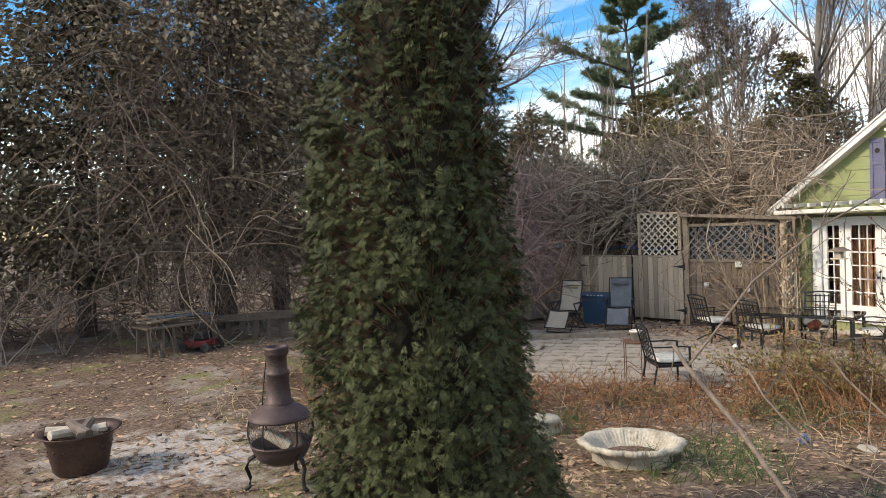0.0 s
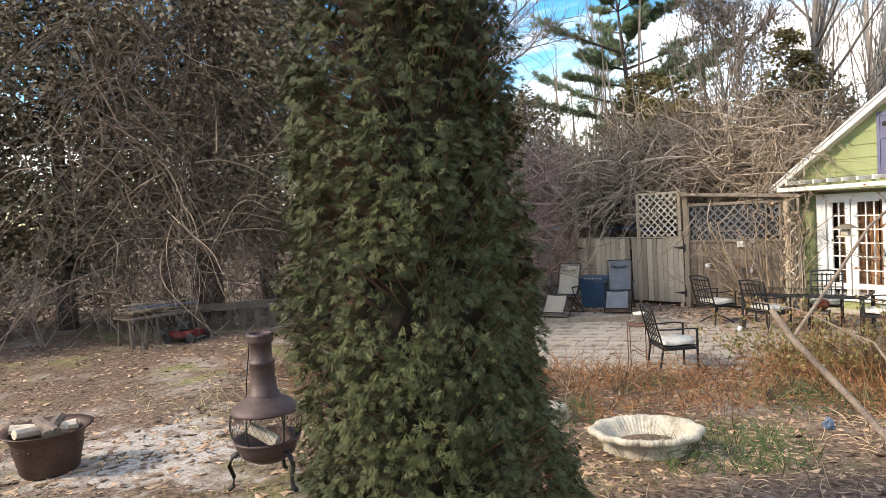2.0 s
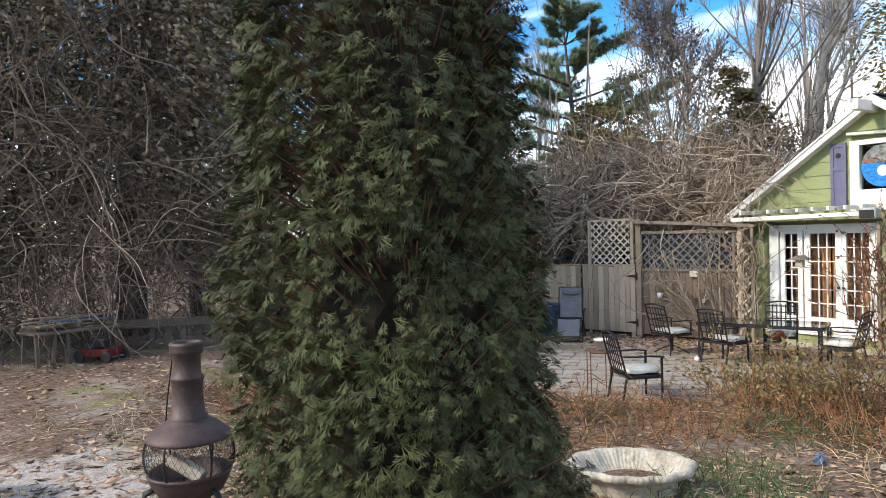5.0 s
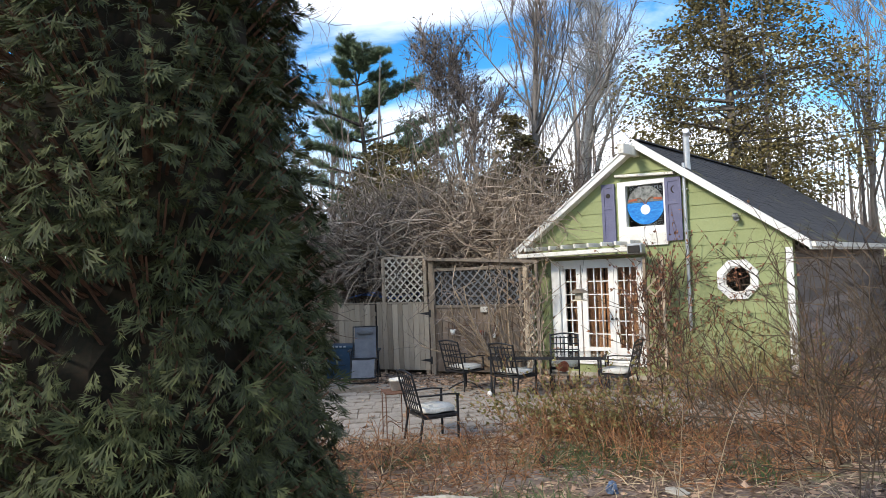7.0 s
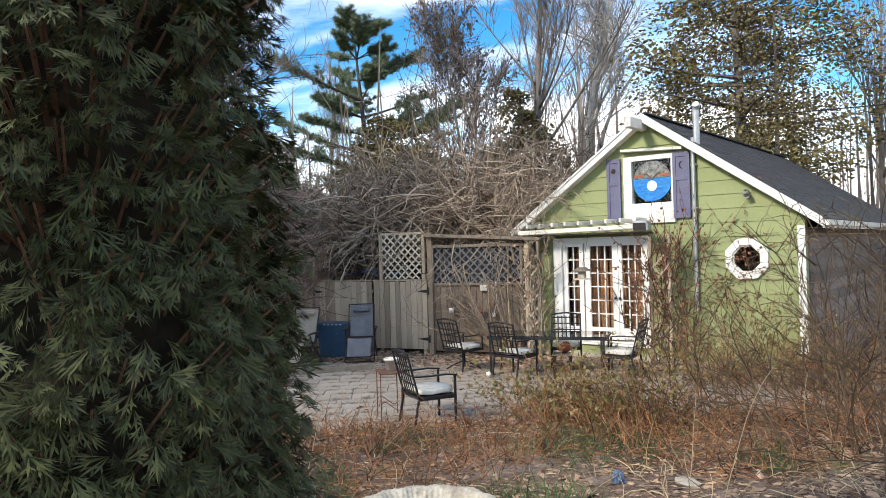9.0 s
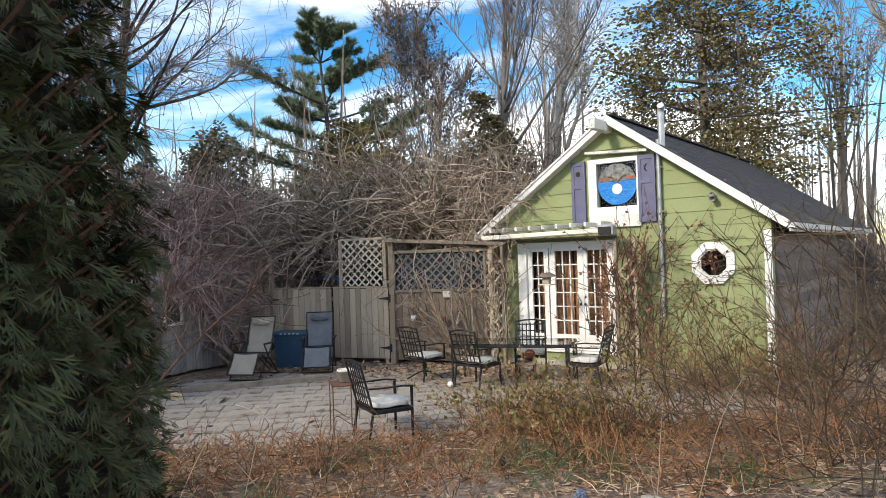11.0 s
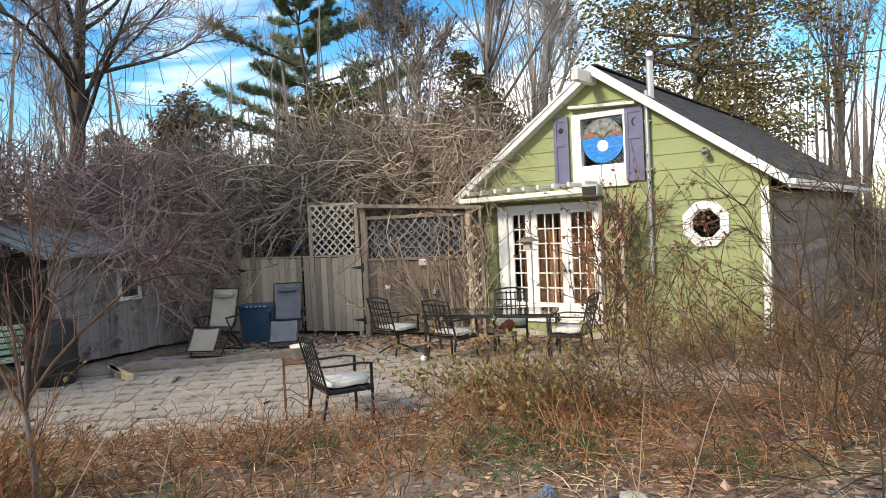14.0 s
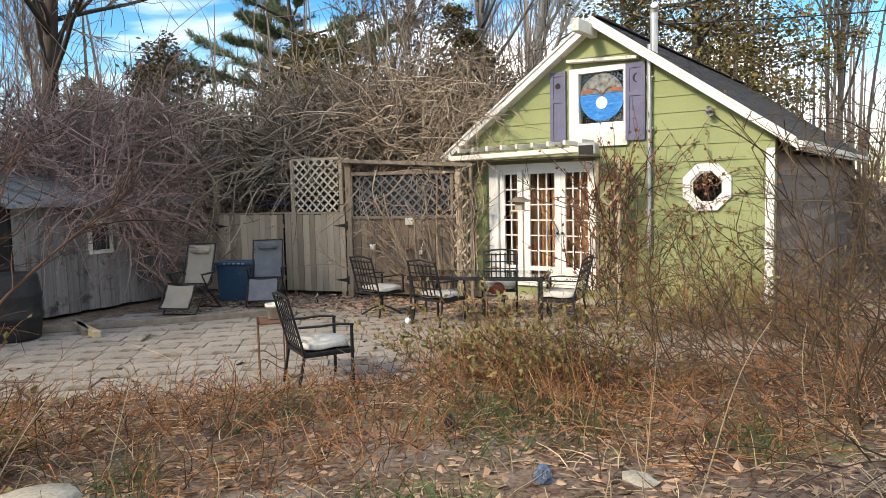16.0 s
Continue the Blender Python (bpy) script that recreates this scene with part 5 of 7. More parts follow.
def bramble_bed():
    r = np.random.default_rng(80)

    def pick(n, test):
        out_x, out_y = [], []
        while len(out_x) < n:
            x, y = r.uniform(2.5, 12.5, n), r.uniform(-4.5, 8.8, n)
            ok = test(x, y)
            out_x += list(x[ok])
            out_y += list(y[ok])
        return np.array(out_x[:n]), np.array(out_y[:n])
    bed_test = lambda x, y: (front_gap(x, y) > -0.15 + 0.25 * np.sin(y * 3)) & (front_gap(x, y) < 3.2 + 0.5 * np.sin(y * 2.1)) & (y > -4)
    x, y = pick(4200, bed_test)
    g = Geo()
    p = on_ground(x, y, 0.02)
    n = len(p)
    ln = r.uniform(0.2, 0.72, n) * np.interp(front_gap(x, y), (0, 0.9, 3.2), (0.4, 1.0, 0.75)) * np.interp(y, (2, 4.5, 6.5), (1.15, 0.9, 0.65))
    st = wander(p, r.normal(0, 0.8, (n, 3)) + np.array((0, 0, 0.75)), ln, 6, 0.7, (0, 0, -0.35), r)
    st[..., 2] = np.maximum(st[..., 2], height(st[..., 0], st[..., 1]) + 0.01)
    g.strips(st, taper(n, 6, 0.0046, 0.0022))
    q, d, i = spawn(st, 5200, r, 0.2, 1.0, 1.1, 0.1)
    s2 = wander(q, d, r.uniform(0.06, 0.22, len(q)), 4, 0.7, (0, 0, -0.1), r)
    g.strips(s2, taper(len(q), 4, 0.0042, 0.002))
    tagged(part("bramble_bed", g, M_BRAMBLE), "low orange-brown tangle of dry brambles", "undergrowth", kind="stuff")
    # straw blades
    x, y = pick(5600, lambda x, y: (front_gap(x, y) > -0.1) & (front_gap(x, y) < 6.4) & (y > -4))
    p = on_ground(x, y, 0.005)
    n = len(p)
    bl = wander(p, r.normal(0, 0.9, (n, 3)) + np.array((0, 0, 0.55)), r.uniform(0.08, 0.34, n), 4, 0.5, (0, 0, -0.6), r)
    bl[..., 2] = np.maximum(bl[..., 2], height(bl[..., 0], bl[..., 1]) + 0.004)
    tagged(part("dry_grass", Geo().strips(bl, taper(n, 4, 0.0048, 0.002)), M_STRAW), "pale dry straw and dead grass blades", "grass", kind="stuff")
    x, y = pick(1500, lambda x, y: (front_gap(x, y) > 1.2) & (front_gap(x, y) < 5.5) & (y > 0.5) & (y < 4.5) & (np.sin(x * 2.6) + np.sin(y * 2.9 + 1) > 0.3))
    p = on_ground(x, y, 0.0)
    bl = wander(p, r.normal(0, 0.4, (1500, 3)) + np.array((0, 0, 0.9)), r.uniform(0.08, 0.28, 1500), 4, 0.35, (0, 0, -0.4), r)
    tagged(part("green_blades", Geo().strips(bl, taper(1500, 4, 0.0045, 0.0015)), M_IVY), "tufts of green grass blades in the bed", "grass", kind="stuff")
    x, y = pick(60, lambda x, y: (front_gap(x, y) > 0.3) & (front_gap(x, y) < 4.5) & (y > -2))
    p = on_ground(x, y, 0.0)
    bl = wander(p, r.normal(0, 0.35, (60, 3)) + np.array((0, 0, 0.9)), r.uniform(0.5, 1.1, 60), 8, 0.3, (0, 0, -0.3), r)
    tagged(part("tall_stalks", Geo().strips(bl, taper(60, 8, 0.005, 0.002)), M_STRAW), "tall single pale dry stalks", "grass", kind="stuff")
    # olive evergreen bush at the bed's corner
    for cx, cy, rad, hgt, nn in ((9.9, 3.1, 0.95, 0.72, 2600), (9.3, 2.2, 0.9, 0.66, 2000), (12.9, 1.0, 1.2, 1.2, 2400), (5.5, 5.6, 0.55, 0.7, 420), (12.6, -0.3, 1.0, 1.1, 900)):
        sh = thing("olive_bush", "straggly olive-green bush with brown stems", "bush", pose(cx, cy, float(height(cx, cy)) - 0.03), group="olive bushes")
        n = 230
        base = np.stack((r.normal(0, rad * 0.35, n), r.normal(0, rad * 0.35, n), np.zeros(n)), -1)
        st = wander(base, r.normal(0, 0.65, (n, 3)) + np.array((0, 0, 0.9)), r.uniform(0.5, 1.25, n) * hgt * 1.35, 7, 0.45, (0, 0, -0.2), r)
        q, d, i = spawn(st, 1100, r, 0.3, 1.0, 0.9, 0.2)
        s2 = wander(q, d, r.uniform(0.08, 0.28, len(q)), 4, 0.5, (0, 0, 0), r)
        part("stemwork", Geo().strips(st, taper(n, 7, 0.005, 0.002)).strips(s2, taper(len(q), 4, 0.0025, 0.001)), M_BRAMBLE, sh)
        q, d, i = spawn(s2, nn, r, 0.1, 1.0, 0.8, 0.2)
        part("foliage", Geo().scatter(*LEAFS, q, frames_from(d, r), 0.056 * r.uniform(0.6, 1.3, nn)), M_OLIVE, sh)


bramble_bed()


def brush(x, y, label, seed, stems=26, tall=2.2, rad=0.35, mat=None, lean=(0, 0), twigs=500, spread=0.5, droop=-0.25, thick=0.011):
    r = np.random.default_rng(seed)
    t = thing("leafless_shrub", label, "shrub", pose(x, y, float(height(x, y)) - 0.03))
    base = np.stack((r.normal(0, rad, stems), r.normal(0, rad, stems), np.zeros(stems)), -1)
    st = wander(base, r.normal(0, spread, (stems, 3)) * np.array((1, 1, 0.3)) + np.array((lean[0], lean[1], 1.0)), tall * r.uniform(0.6, 1.2, stems), 9, 0.35, (0, 0, droop), r)
    for q in st:
        part("stem", Geo().tube(q, np.linspace(thick, thick * 0.3, 9) * r.uniform(0.6, 1.2), 5), mat or M_TWIG_RED, t)
    q, d, i = spawn(st, twigs, r, 0.25, 1.0, 0.8, 0.25)
    s2 = wander(q, d, tall * 0.3 * r.uniform(0.4, 1.1, twigs), 6, 0.4, (0, 0, 0.0), r)
    q, d, i = spawn(s2, twigs * 2, r, 0.2, 1.0, 0.8, 0.2)
    s3 = wander(q, d, tall * 0.1 * r.uniform(0.4, 1.2, twigs * 2), 4, 0.4, (0, 0, 0.0), r)
    tagged(part("twigwork", Geo().strips(s2, taper(twigs, 6, 0.0052, 0.0026)).strips(s3, taper(twigs * 2, 4, 0.0034, 0.002)), mat or M_TWIG_RED, t), kind="stuff")
    return t


for k, (x, y, tall, lean) in enumerate(((8.1, 0.35, 2.1, (0, 0.1)), (8.4, -0.4, 2.4, (0, 0.15)), (7.6, -0.6, 2.3, (0, 0.1)), (9.2, -0.3, 2.3, (0, 0.2)), (9.6, -1.2, 2.7, (0, 0.1)), (8.6, -1.5, 2.6, (0, 0.1)), (7.2, -1.4, 2.4, (0, 0.1)), (10.6, -0.7, 2.3, (0, 0.2)), (10.2, 0.7, 1.6, (0, 0.2)), (9.0, 1.2, 1.3, (0, 0.1)), (11.6, -1.6, 2.4, (0, 0.1)))):
    brush(x, y, "tall leafless red-brown shrub with arching stems", 100 + k, 11, tall, 0.36, M_TWIG_SHRUB, lean, 85, thick=0.0085)
# thick bent vine trunks beside the fence
for k, (x, y, ln, lean) in enumerate(((14.75, 5.25, 2.6, (0.1, 0.7)), (14.8, 5.1, 2.7, (0.1, 0.25)), (14.7, 5.4, 2.3, (0.0, 1.1)), (14.6, 11.2, 2.4, (0.1, 0.7)), (14.3, 11.0, 2.2, (0.0, -0.8)), (14.4, 11.4, 2.6, (0.3, 0.1)), (14.1, 10.5, 2.0, (-0.2, 0.8)), (14.8, 5.5, 2.2, (0.0, 0.5)))):
    r = np.random.default_rng(130 + k)
    v = thing("climbing_vine", "thick bent bare vine stems by the fence", "vine", pose(x, y, 0))
    st = wander(r.normal(0, 0.08, (4, 3)) * np.array((1, 1, 0)), r.normal(0, 0.25, (4, 3)) + np.array((lean[0], lean[1], 0.9)), ln * r.uniform(0.7, 1.1, 4), 10, 0.5, (0, 0, 0.25), r)
    for q in st:
        part("stem", Geo().tube(q, np.linspace(0.04, 0.014, 10) * r.uniform(0.6, 1.2), 7), M_VINE, v, soft=True)
    q, d, i = spawn(st, 70, r, 0.3, 1.0, 0.9, 0.1)
    tagged(part("twigwork", Geo().strips(wander(q, d, r.uniform(0.3, 1.1, 70), 7, 0.7, (0, 0, -0.2), r), taper(70, 7, 0.006, 0.0025)), M_TWIG, v), kind="stuff")
# vine growth on the trellises, with withered leaves
for yy, n, mat in ((0.42, 90, M_TWIG_PALE), (-2.5, 130, M_TWIG_RED)):
    r = np.random.default_rng(int(150 + yy * 10))
    v = thing("trellis_vine", "dry brown vine with withered leaves on the trellis", "vine", AT_HOUSE)
    base = np.stack((r.normal(-0.46, 0.07, n), yy + r.normal(0, 0.2 if yy > 0 else 0.3, n), r.uniform(0.0, 2.0, n)), -1)
    st = wander(base, r.normal(0, 0.35, (n, 3)) * np.array((0.4, 1, 1)) + np.array((0, 0, 0.8)), r.uniform(0.5, 1.4, n), 8, 0.5, (0, 0, 0), r)
    part("stemwork", Geo().strips(st, taper(n, 8, 0.011, 0.004)), mat, v)
    m = n * (5 if yy > 0 else 8)
    q, d, i = spawn(st, m, r, 0.1, 1.0, 0.9, 0.0)
    q[:, 0] = np.minimum(q[:, 0], -0.06)
    part("foliage", Geo().scatter(*LEAFS, q, frames_from(d, r), 0.075 * r.uniform(0.5, 1.3, m)), M_LEAF if yy > 0 else M_RUSSET, v)
# thin creepers on the gable wall
r = np.random.default_rng(160)
v = thing("wall_creeper", "thin dry creepers across the green wall", "vine", AT_HOUSE)
n = 56
base = np.stack((np.full(n, -0.08), r.uniform(-4.2, -2.6, n), r.uniform(0.9, 2.4, n)), -1)
st = wander(base, r.normal(0, 0.6, (n, 3)) * np.array((0.05, 1, 0.6)) + np.array((0, 0, 0.3)), r.uniform(0.4, 1.3, n), 9, 0.4, (0, 0, -0.05), r)
st[..., 0] = np.clip(st[..., 0], -0.16, -0.06)
tagged(part("stemwork", Geo().strips(st, taper(n, 9, 0.005, 0.002)), M_TWIG_RED, v), kind="stuff")
q, d, i = spawn(st, 420, r, 0.1, 1.0, 0.9, 0.0)
q[:, 0] = np.clip(q[:, 0], -0.2, -0.07)
part("foliage", Geo().scatter(*LEAFS, q, frames_from(d, r), 0.06 * r.uniform(0.5, 1.3, 420)), M_RUSSET, v)


# ---- leaf litter and grass on the lawn ----
def litter():
    r = np.random.default_rng(90)
    spots = []
    for n, x0, x1, y0, y1 in ((9000, -3.5, 7.5, 5.5, 14.5), (16000, 2.5, 11.0, -3.5, 7.5), (1500, 12.4, 15.0, 4.8, 9.8), (3600, 13.4, 15.0, 4.6, 10.3), (1800, 13.2, 15.0, 2.0, 5.0), (260, 8.5, 13.5, 3.5, 9.5), (2500, -2, 4, 3.0, 6.5)):
        x, y = r.uniform(x0, x1, n), r.uniform(y0, y1, n)
        keep = noise_keep(x, y) > r.uniform(0, 1, n) if n > 1000 else np.ones(n, bool)
        spots.append((x[keep], y[keep]))
    x, y = np.concatenate([s[0] for s in spots]), np.concatenate([s[1] for s in spots])
    bare = (front_gap(x, y) < -0.1) & (x < 12.4) & (r.uniform(0, 1, len(x)) > 0.1)
    x, y = x[~bare], y[~bare]
    p = on_ground(x, y, 0.008)
    p[:, 2] = np.where((front_gap(x, y) < 0) & (p[:, 2] < 0.05), 0.012, p[:, 2])
    n = len(p)
    ax = frames_from(unit(r.normal(0, 1, (n, 3)) * np.array((1, 1, 0.25))), r)
    a = unit(ax[..., 1] * np.array((1, 1, 0.4)))
    b = unit(np.cross(np.array((0, 0, 1.0)), a) + r.normal(0, 0.3, (n, 3)))
    c = np.cross(b, a)
    tagged(part("leaf_litter", Geo().scatter(*LEAFS, p, np.stack((b, a, c), -1), 0.09 * r.uniform(0.5, 1.4, n)), M_LEAF), "scattered brown fallen leaves on the ground", "leaves", kind="stuff")
    n = 11000
    x, y = r.uniform(-2.5, 6.5, n), r.uniform(2.2, 8.0, n)
    near = r.uniform(0, 1, n) < 0.75
    x = np.where(near, r.uniform(-0.8, 5.2, n), x)
    y = np.where(near, r.uniform(1.8, 6.2, n), y)
    keep = (np.sin(x * 2.3 + 1) + np.sin(y * 3.1) + 0.6 * np.sin(x * 5 + y * 4)) > -0.5
    x, y = x[keep], y[keep]
    p = on_ground(x, y, 0.0)
    n = len(p)
    bl = wander(p, r.normal(0, 0.5, (n, 3)) + np.array((0, 0, 0.8)), r.uniform(0.025, 0.075, n), 3, 0.4, (0, 0, -0.2), r)
    tagged(part("lawn_grass", Geo().strips(bl, taper(n, 3, 0.0028, 0.0008)), M_GRASS), "thin short winter lawn grass in patches", "grass", kind="stuff")


def noise_keep(x, y):
    return 0.65 + 0.35 * np.sin(x * 1.1 + 0.5) * np.sin(y * 0.9 + 1)


litter()


# ---- patio furniture ----
def grid_back(parent, w, z0, z1, y_lo, y_hi, mat):
    """A raked chair back of crossed bars with a curved top rail."""
    def at(u, z):
        return (u, lerp(y_lo, y_hi, (z - z0) / (z1 - z0)), z)
    for s in (-1, 1):
        part("back_post", Geo().bar(at(s * w / 2, z0), at(s * w / 2, z1), 0.03, 0.022), mat, parent)
    top = [at(u, z1 - 0.02 + 0.035 * math.cos(u / w * math.pi)) for u in np.linspace(-w / 2, w / 2, 9)]
    part("top_rail", Geo().tube(top, 0.016, 8), mat, parent)
    for z in np.linspace(z0 + 0.06, z1 - 0.07, 5):
        part("back_bar", Geo().bar(at(-w / 2, z), at(w / 2, z), 0.012, 0.022), mat, parent)
    for u in (-0.28, -0.14, 0.0, 0.14, 0.28):
        part("back_bar", Geo().bar(at(u * w, z0 + 0.06), at(u * w, z1 - 0.04), 0.022, 0.01), mat, parent)


def cushion(w, d, h):
    g = Geo()
    n = 14
    prof = []
    for k, q in enumerate(np.linspace(-1, 1, 9)):
        prof.append((math.sqrt(max(0.0, 1 - abs(q) ** 3.2)) if abs(q) < 1 else 0.0, q * h / 2))
    rings = []
    for s, z in prof:
        k = 0.90 + 0.10 * s if s > 0 else 0.0
        ringp = []
        for i in range(4 * n):
            a = 2 * math.pi * i / (4 * n)
            c, si = math.cos(a), math.sin(a)
            p = 5.0
            rr = 1 / (abs(c) ** p + abs(si) ** p) ** (1 / p)
            ringp.append((c * rr * w / 2 * k, si * rr * d / 2 * k, z + 0.006 * math.sin(5 * a)))
        rings.append(ringp)
    v = [p for q in rings for p in q]
    m = 4 * n
    f = [(i * m + j, i * m + (j + 1) % m, (i + 1) * m + (j + 1) % m, (i + 1) * m + j) for i in range(len(rings) - 1) for j in range(m)]
    return g.add(v, f)


def patio_chair(at, label, swivel=False, group="patio chairs"):
    c = thing("patio_chair", label, "chair", at, group)
    w, d, seat = 0.54, 0.52, 0.40
    if not swivel:
        for sx in (-1, 1):
            part("leg", Geo().bar((sx * w / 2, d / 2, 0.0), (sx * w / 2, d / 2, 0.63), 0.03, 0.03), M_METAL, c)
            part("leg", Geo().bar((sx * w / 2, -d / 2 - 0.06, 0.0), (sx * w / 2, -d / 2 + 0.02, 0.42), 0.028, 0.028), M_METAL, c)
            part("stretcher", Geo().bar((sx * w / 2, -d / 2, 0.36), (sx * w / 2, d / 2, 0.36), 0.02, 0.03), M_METAL, c)
    else:
        part("column", Geo().tube([(0, 0, 0.1), (0, 0, 0.36)], 0.035, 12), M_METAL, c)
        part("spring_plate", Geo().box((0, 0, 0.36), (0.26, 0.26, 0.03)), M_METAL, c)
        for k in range(4):
            a = math.pi / 4 + k * math.pi / 2
            pts = [(0, 0, 0.16), (0.14 * math.cos(a), 0.14 * math.sin(a), 0.12), (0.3 * math.cos(a), 0.3 * math.sin(a), 0.03), (0.33 * math.cos(a), 0.33 * math.sin(a), 0.012)]
            part("foot", Geo().tube(pts, 0.016, 7), M_METAL, c)
        for sx in (-1, 1):
            part("arm_post", Geo().bar((sx * w / 2, d / 2 - 0.02, 0.38), (sx * w / 2, d / 2 - 0.02, 0.63), 0.025, 0.025), M_METAL, c)
    seat_frame = Geo()
    for p, q in (((-w / 2, -d / 2), (w / 2, -d / 2)), ((-w / 2, d / 2), (w / 2, d / 2)), ((-w / 2, -d / 2), (-w / 2, d / 2)), ((w / 2, -d / 2), (w / 2, d / 2))):
        seat_frame.bar((*p, seat - 0.02), (*q, seat - 0.02), 0.028, 0.03)
    seat_frame.box((0, 0, seat - 0.012), (w - 0.03, d - 0.03, 0.008))
    part("seat_frame", seat_frame, M_METAL, c)
    part("cushion", cushion(w - 0.03, d - 0.01, 0.085), M_CUSHION, c, "pale worn seat cushion", soft=True, at=pose(0, 0.01, seat + 0.045))
    for sx in (-1, 1):
        arm = [(sx * w / 2, -d / 2 - 0.04, 0.66), (sx * (w / 2 + 0.01), -0.1, 0.655), (sx * (w / 2 + 0.012), 0.12, 0.66), (sx * w / 2, d / 2 + 0.02, 0.64)]
        g = Geo()
        for p, q in zip(arm, arm[1:]):
            g.bar(p, q, 0.045, 0.018)
        part("arm", g, M_METAL, c)
    grid_back(c, w, 0.38, 0.97, -d / 2 + 0.01, -d / 2 - 0.14, M_METAL)
    return c


def facing(x, y, deg, z=0.0):
    """A pose whose own +y looks deg degrees round from the x axis."""
    return pose(x, y, z, 0, 0, deg - 90)


patio_chair(facing(9.15, 4.70, -43), "dark metal patio chair with a pale cushion standing alone")
patio_chair(facing(12.62, 4.56, -22), "dark metal patio chair with a pale cushion at the table")
patio_chair(facing(12.98, 2.78, 82), "dark metal patio chair with a pale cushion at the table")
patio_chair(facing(13.72, 3.9, 192), "dark metal patio chair pushed behind the glass table")
patio_chair(facing(13.08, 5.72, -28), "dark metal swivel patio chair with a pale cushion", True)


def glass_table():
    t = thing("patio_table", "long dark metal patio table with a glass top", "table", pose(13.1, 4.06, 0, 0, 0, 4))
    w, d, h = 2.05, 0.85, 0.70
    f = Geo()
    for p, q in (((-d / 2, -w / 2), (d / 2, -w / 2)), ((-d / 2, w / 2), (d / 2, w / 2)), ((-d / 2, -w / 2), (-d / 2, w / 2)), ((d / 2, -w / 2), (d / 2, w / 2)), ((-d / 2, 0), (d / 2, 0))):
        f.bar((*p, h - 0.03), (*q, h - 0.03), 0.04, 0.05)
    part("frame", f, M_METAL, t)
    part("glass_top", Geo().box((0, 0, h), (d + 0.03, w + 0.03, 0.008), c=0.002), glass_material("table_glass", (0.55, 0.6, 0.6)), t)
    for sx in (-1, 1):
        for sy in (-1, 1):
            part("leg", Geo().bar((sx * (d / 2 - 0.02), sy * (w / 2 - 0.03), 0), (sx * (d / 2 - 0.02), sy * (w / 2 - 0.03), h - 0.03), 0.035, 0.035), M_METAL, t)


glass_table()
red = thing("terracotta_pot", "terracotta flower pot lying on its side below the table", "flower pot", pose(13.16, 3.88, 0.44, 90, 0, 70))
part("body", Geo().lathe([(0.0, 0.0), (0.065, 0.0), (0.09, 0.15), (0.1, 0.15), (0.1, 0.19), (0.09, 0.19), (0.085, 0.17), (0.06, 0.02), (0, 0.02)], 20), M_TERRACOTTA, red, soft=True)
shelf = thing("low_stool", "low dark wooden stool under the patio table", "stool", pose(13.2, 3.86, 0, 0, 0, 6))
part("top", Geo().box((0, 0, 0.325), (0.3, 0.34, 0.03)), M_TIMBER, shelf)
for sx in (-1, 1):
    for sy in (-1, 1):
        part("leg", Geo().bar((sx * 0.12, sy * 0.14, 0), (sx * 0.12, sy * 0.14, 0.31), 0.03), M_METAL, shelf)
ball = thing("glass_globe", "small white globe lying on the patio", "globe", pose(12.42, 5.0, 0.05))
part("globe", Geo().lathe([(0.05 * math.sin(a), -0.05 * math.cos(a)) for a in np.linspace(0, math.pi, 11)], 18), M_WHITE, ball, soft=True)

side = thing("side_table", "rusty iron plant stand with thin legs", "side table", pose(9.22, 5.32, 0, 0, 0, 35))
part("tray", Geo().box((0, 0, 0.63), (0.44, 0.3, 0.015)).bar((-0.22, -0.15, 0.645), (0.22, -0.15, 0.645), 0.015).bar((-0.22, 0.15, 0.645), (0.22, 0.15, 0.645), 0.015), M_RUST, side)
for sx in (-1, 1):
    for sy in (-1, 1):
        part("leg", Geo().tube([(sx * 0.21, sy * 0.14, 0), (sx * 0.21, sy * 0.14, 0.63)], 0.008, 6), M_RUST, side)
    pts = [(sx * 0.21, 0.14 * math.cos(q), 0.2 + 0.06 * math.sin(2 * q)) for q in np.linspace(0, math.pi, 10)]
    part("scroll", Geo().tube(pts, 0.006, 5), M_RUST, side)
cup = thing("white_planter", "small white planter on the rusty stand", "planter", pose(9.28, 5.3, 0.645))
part("body", Geo().lathe([(0, 0), (0.075, 0), (0.1, 0.13), (0.11, 0.13), (0.11, 0.16), (0.095, 0.16), (0.09, 0.13), (0, 0.12)], 18), M_CUSHION, cup, soft=True)


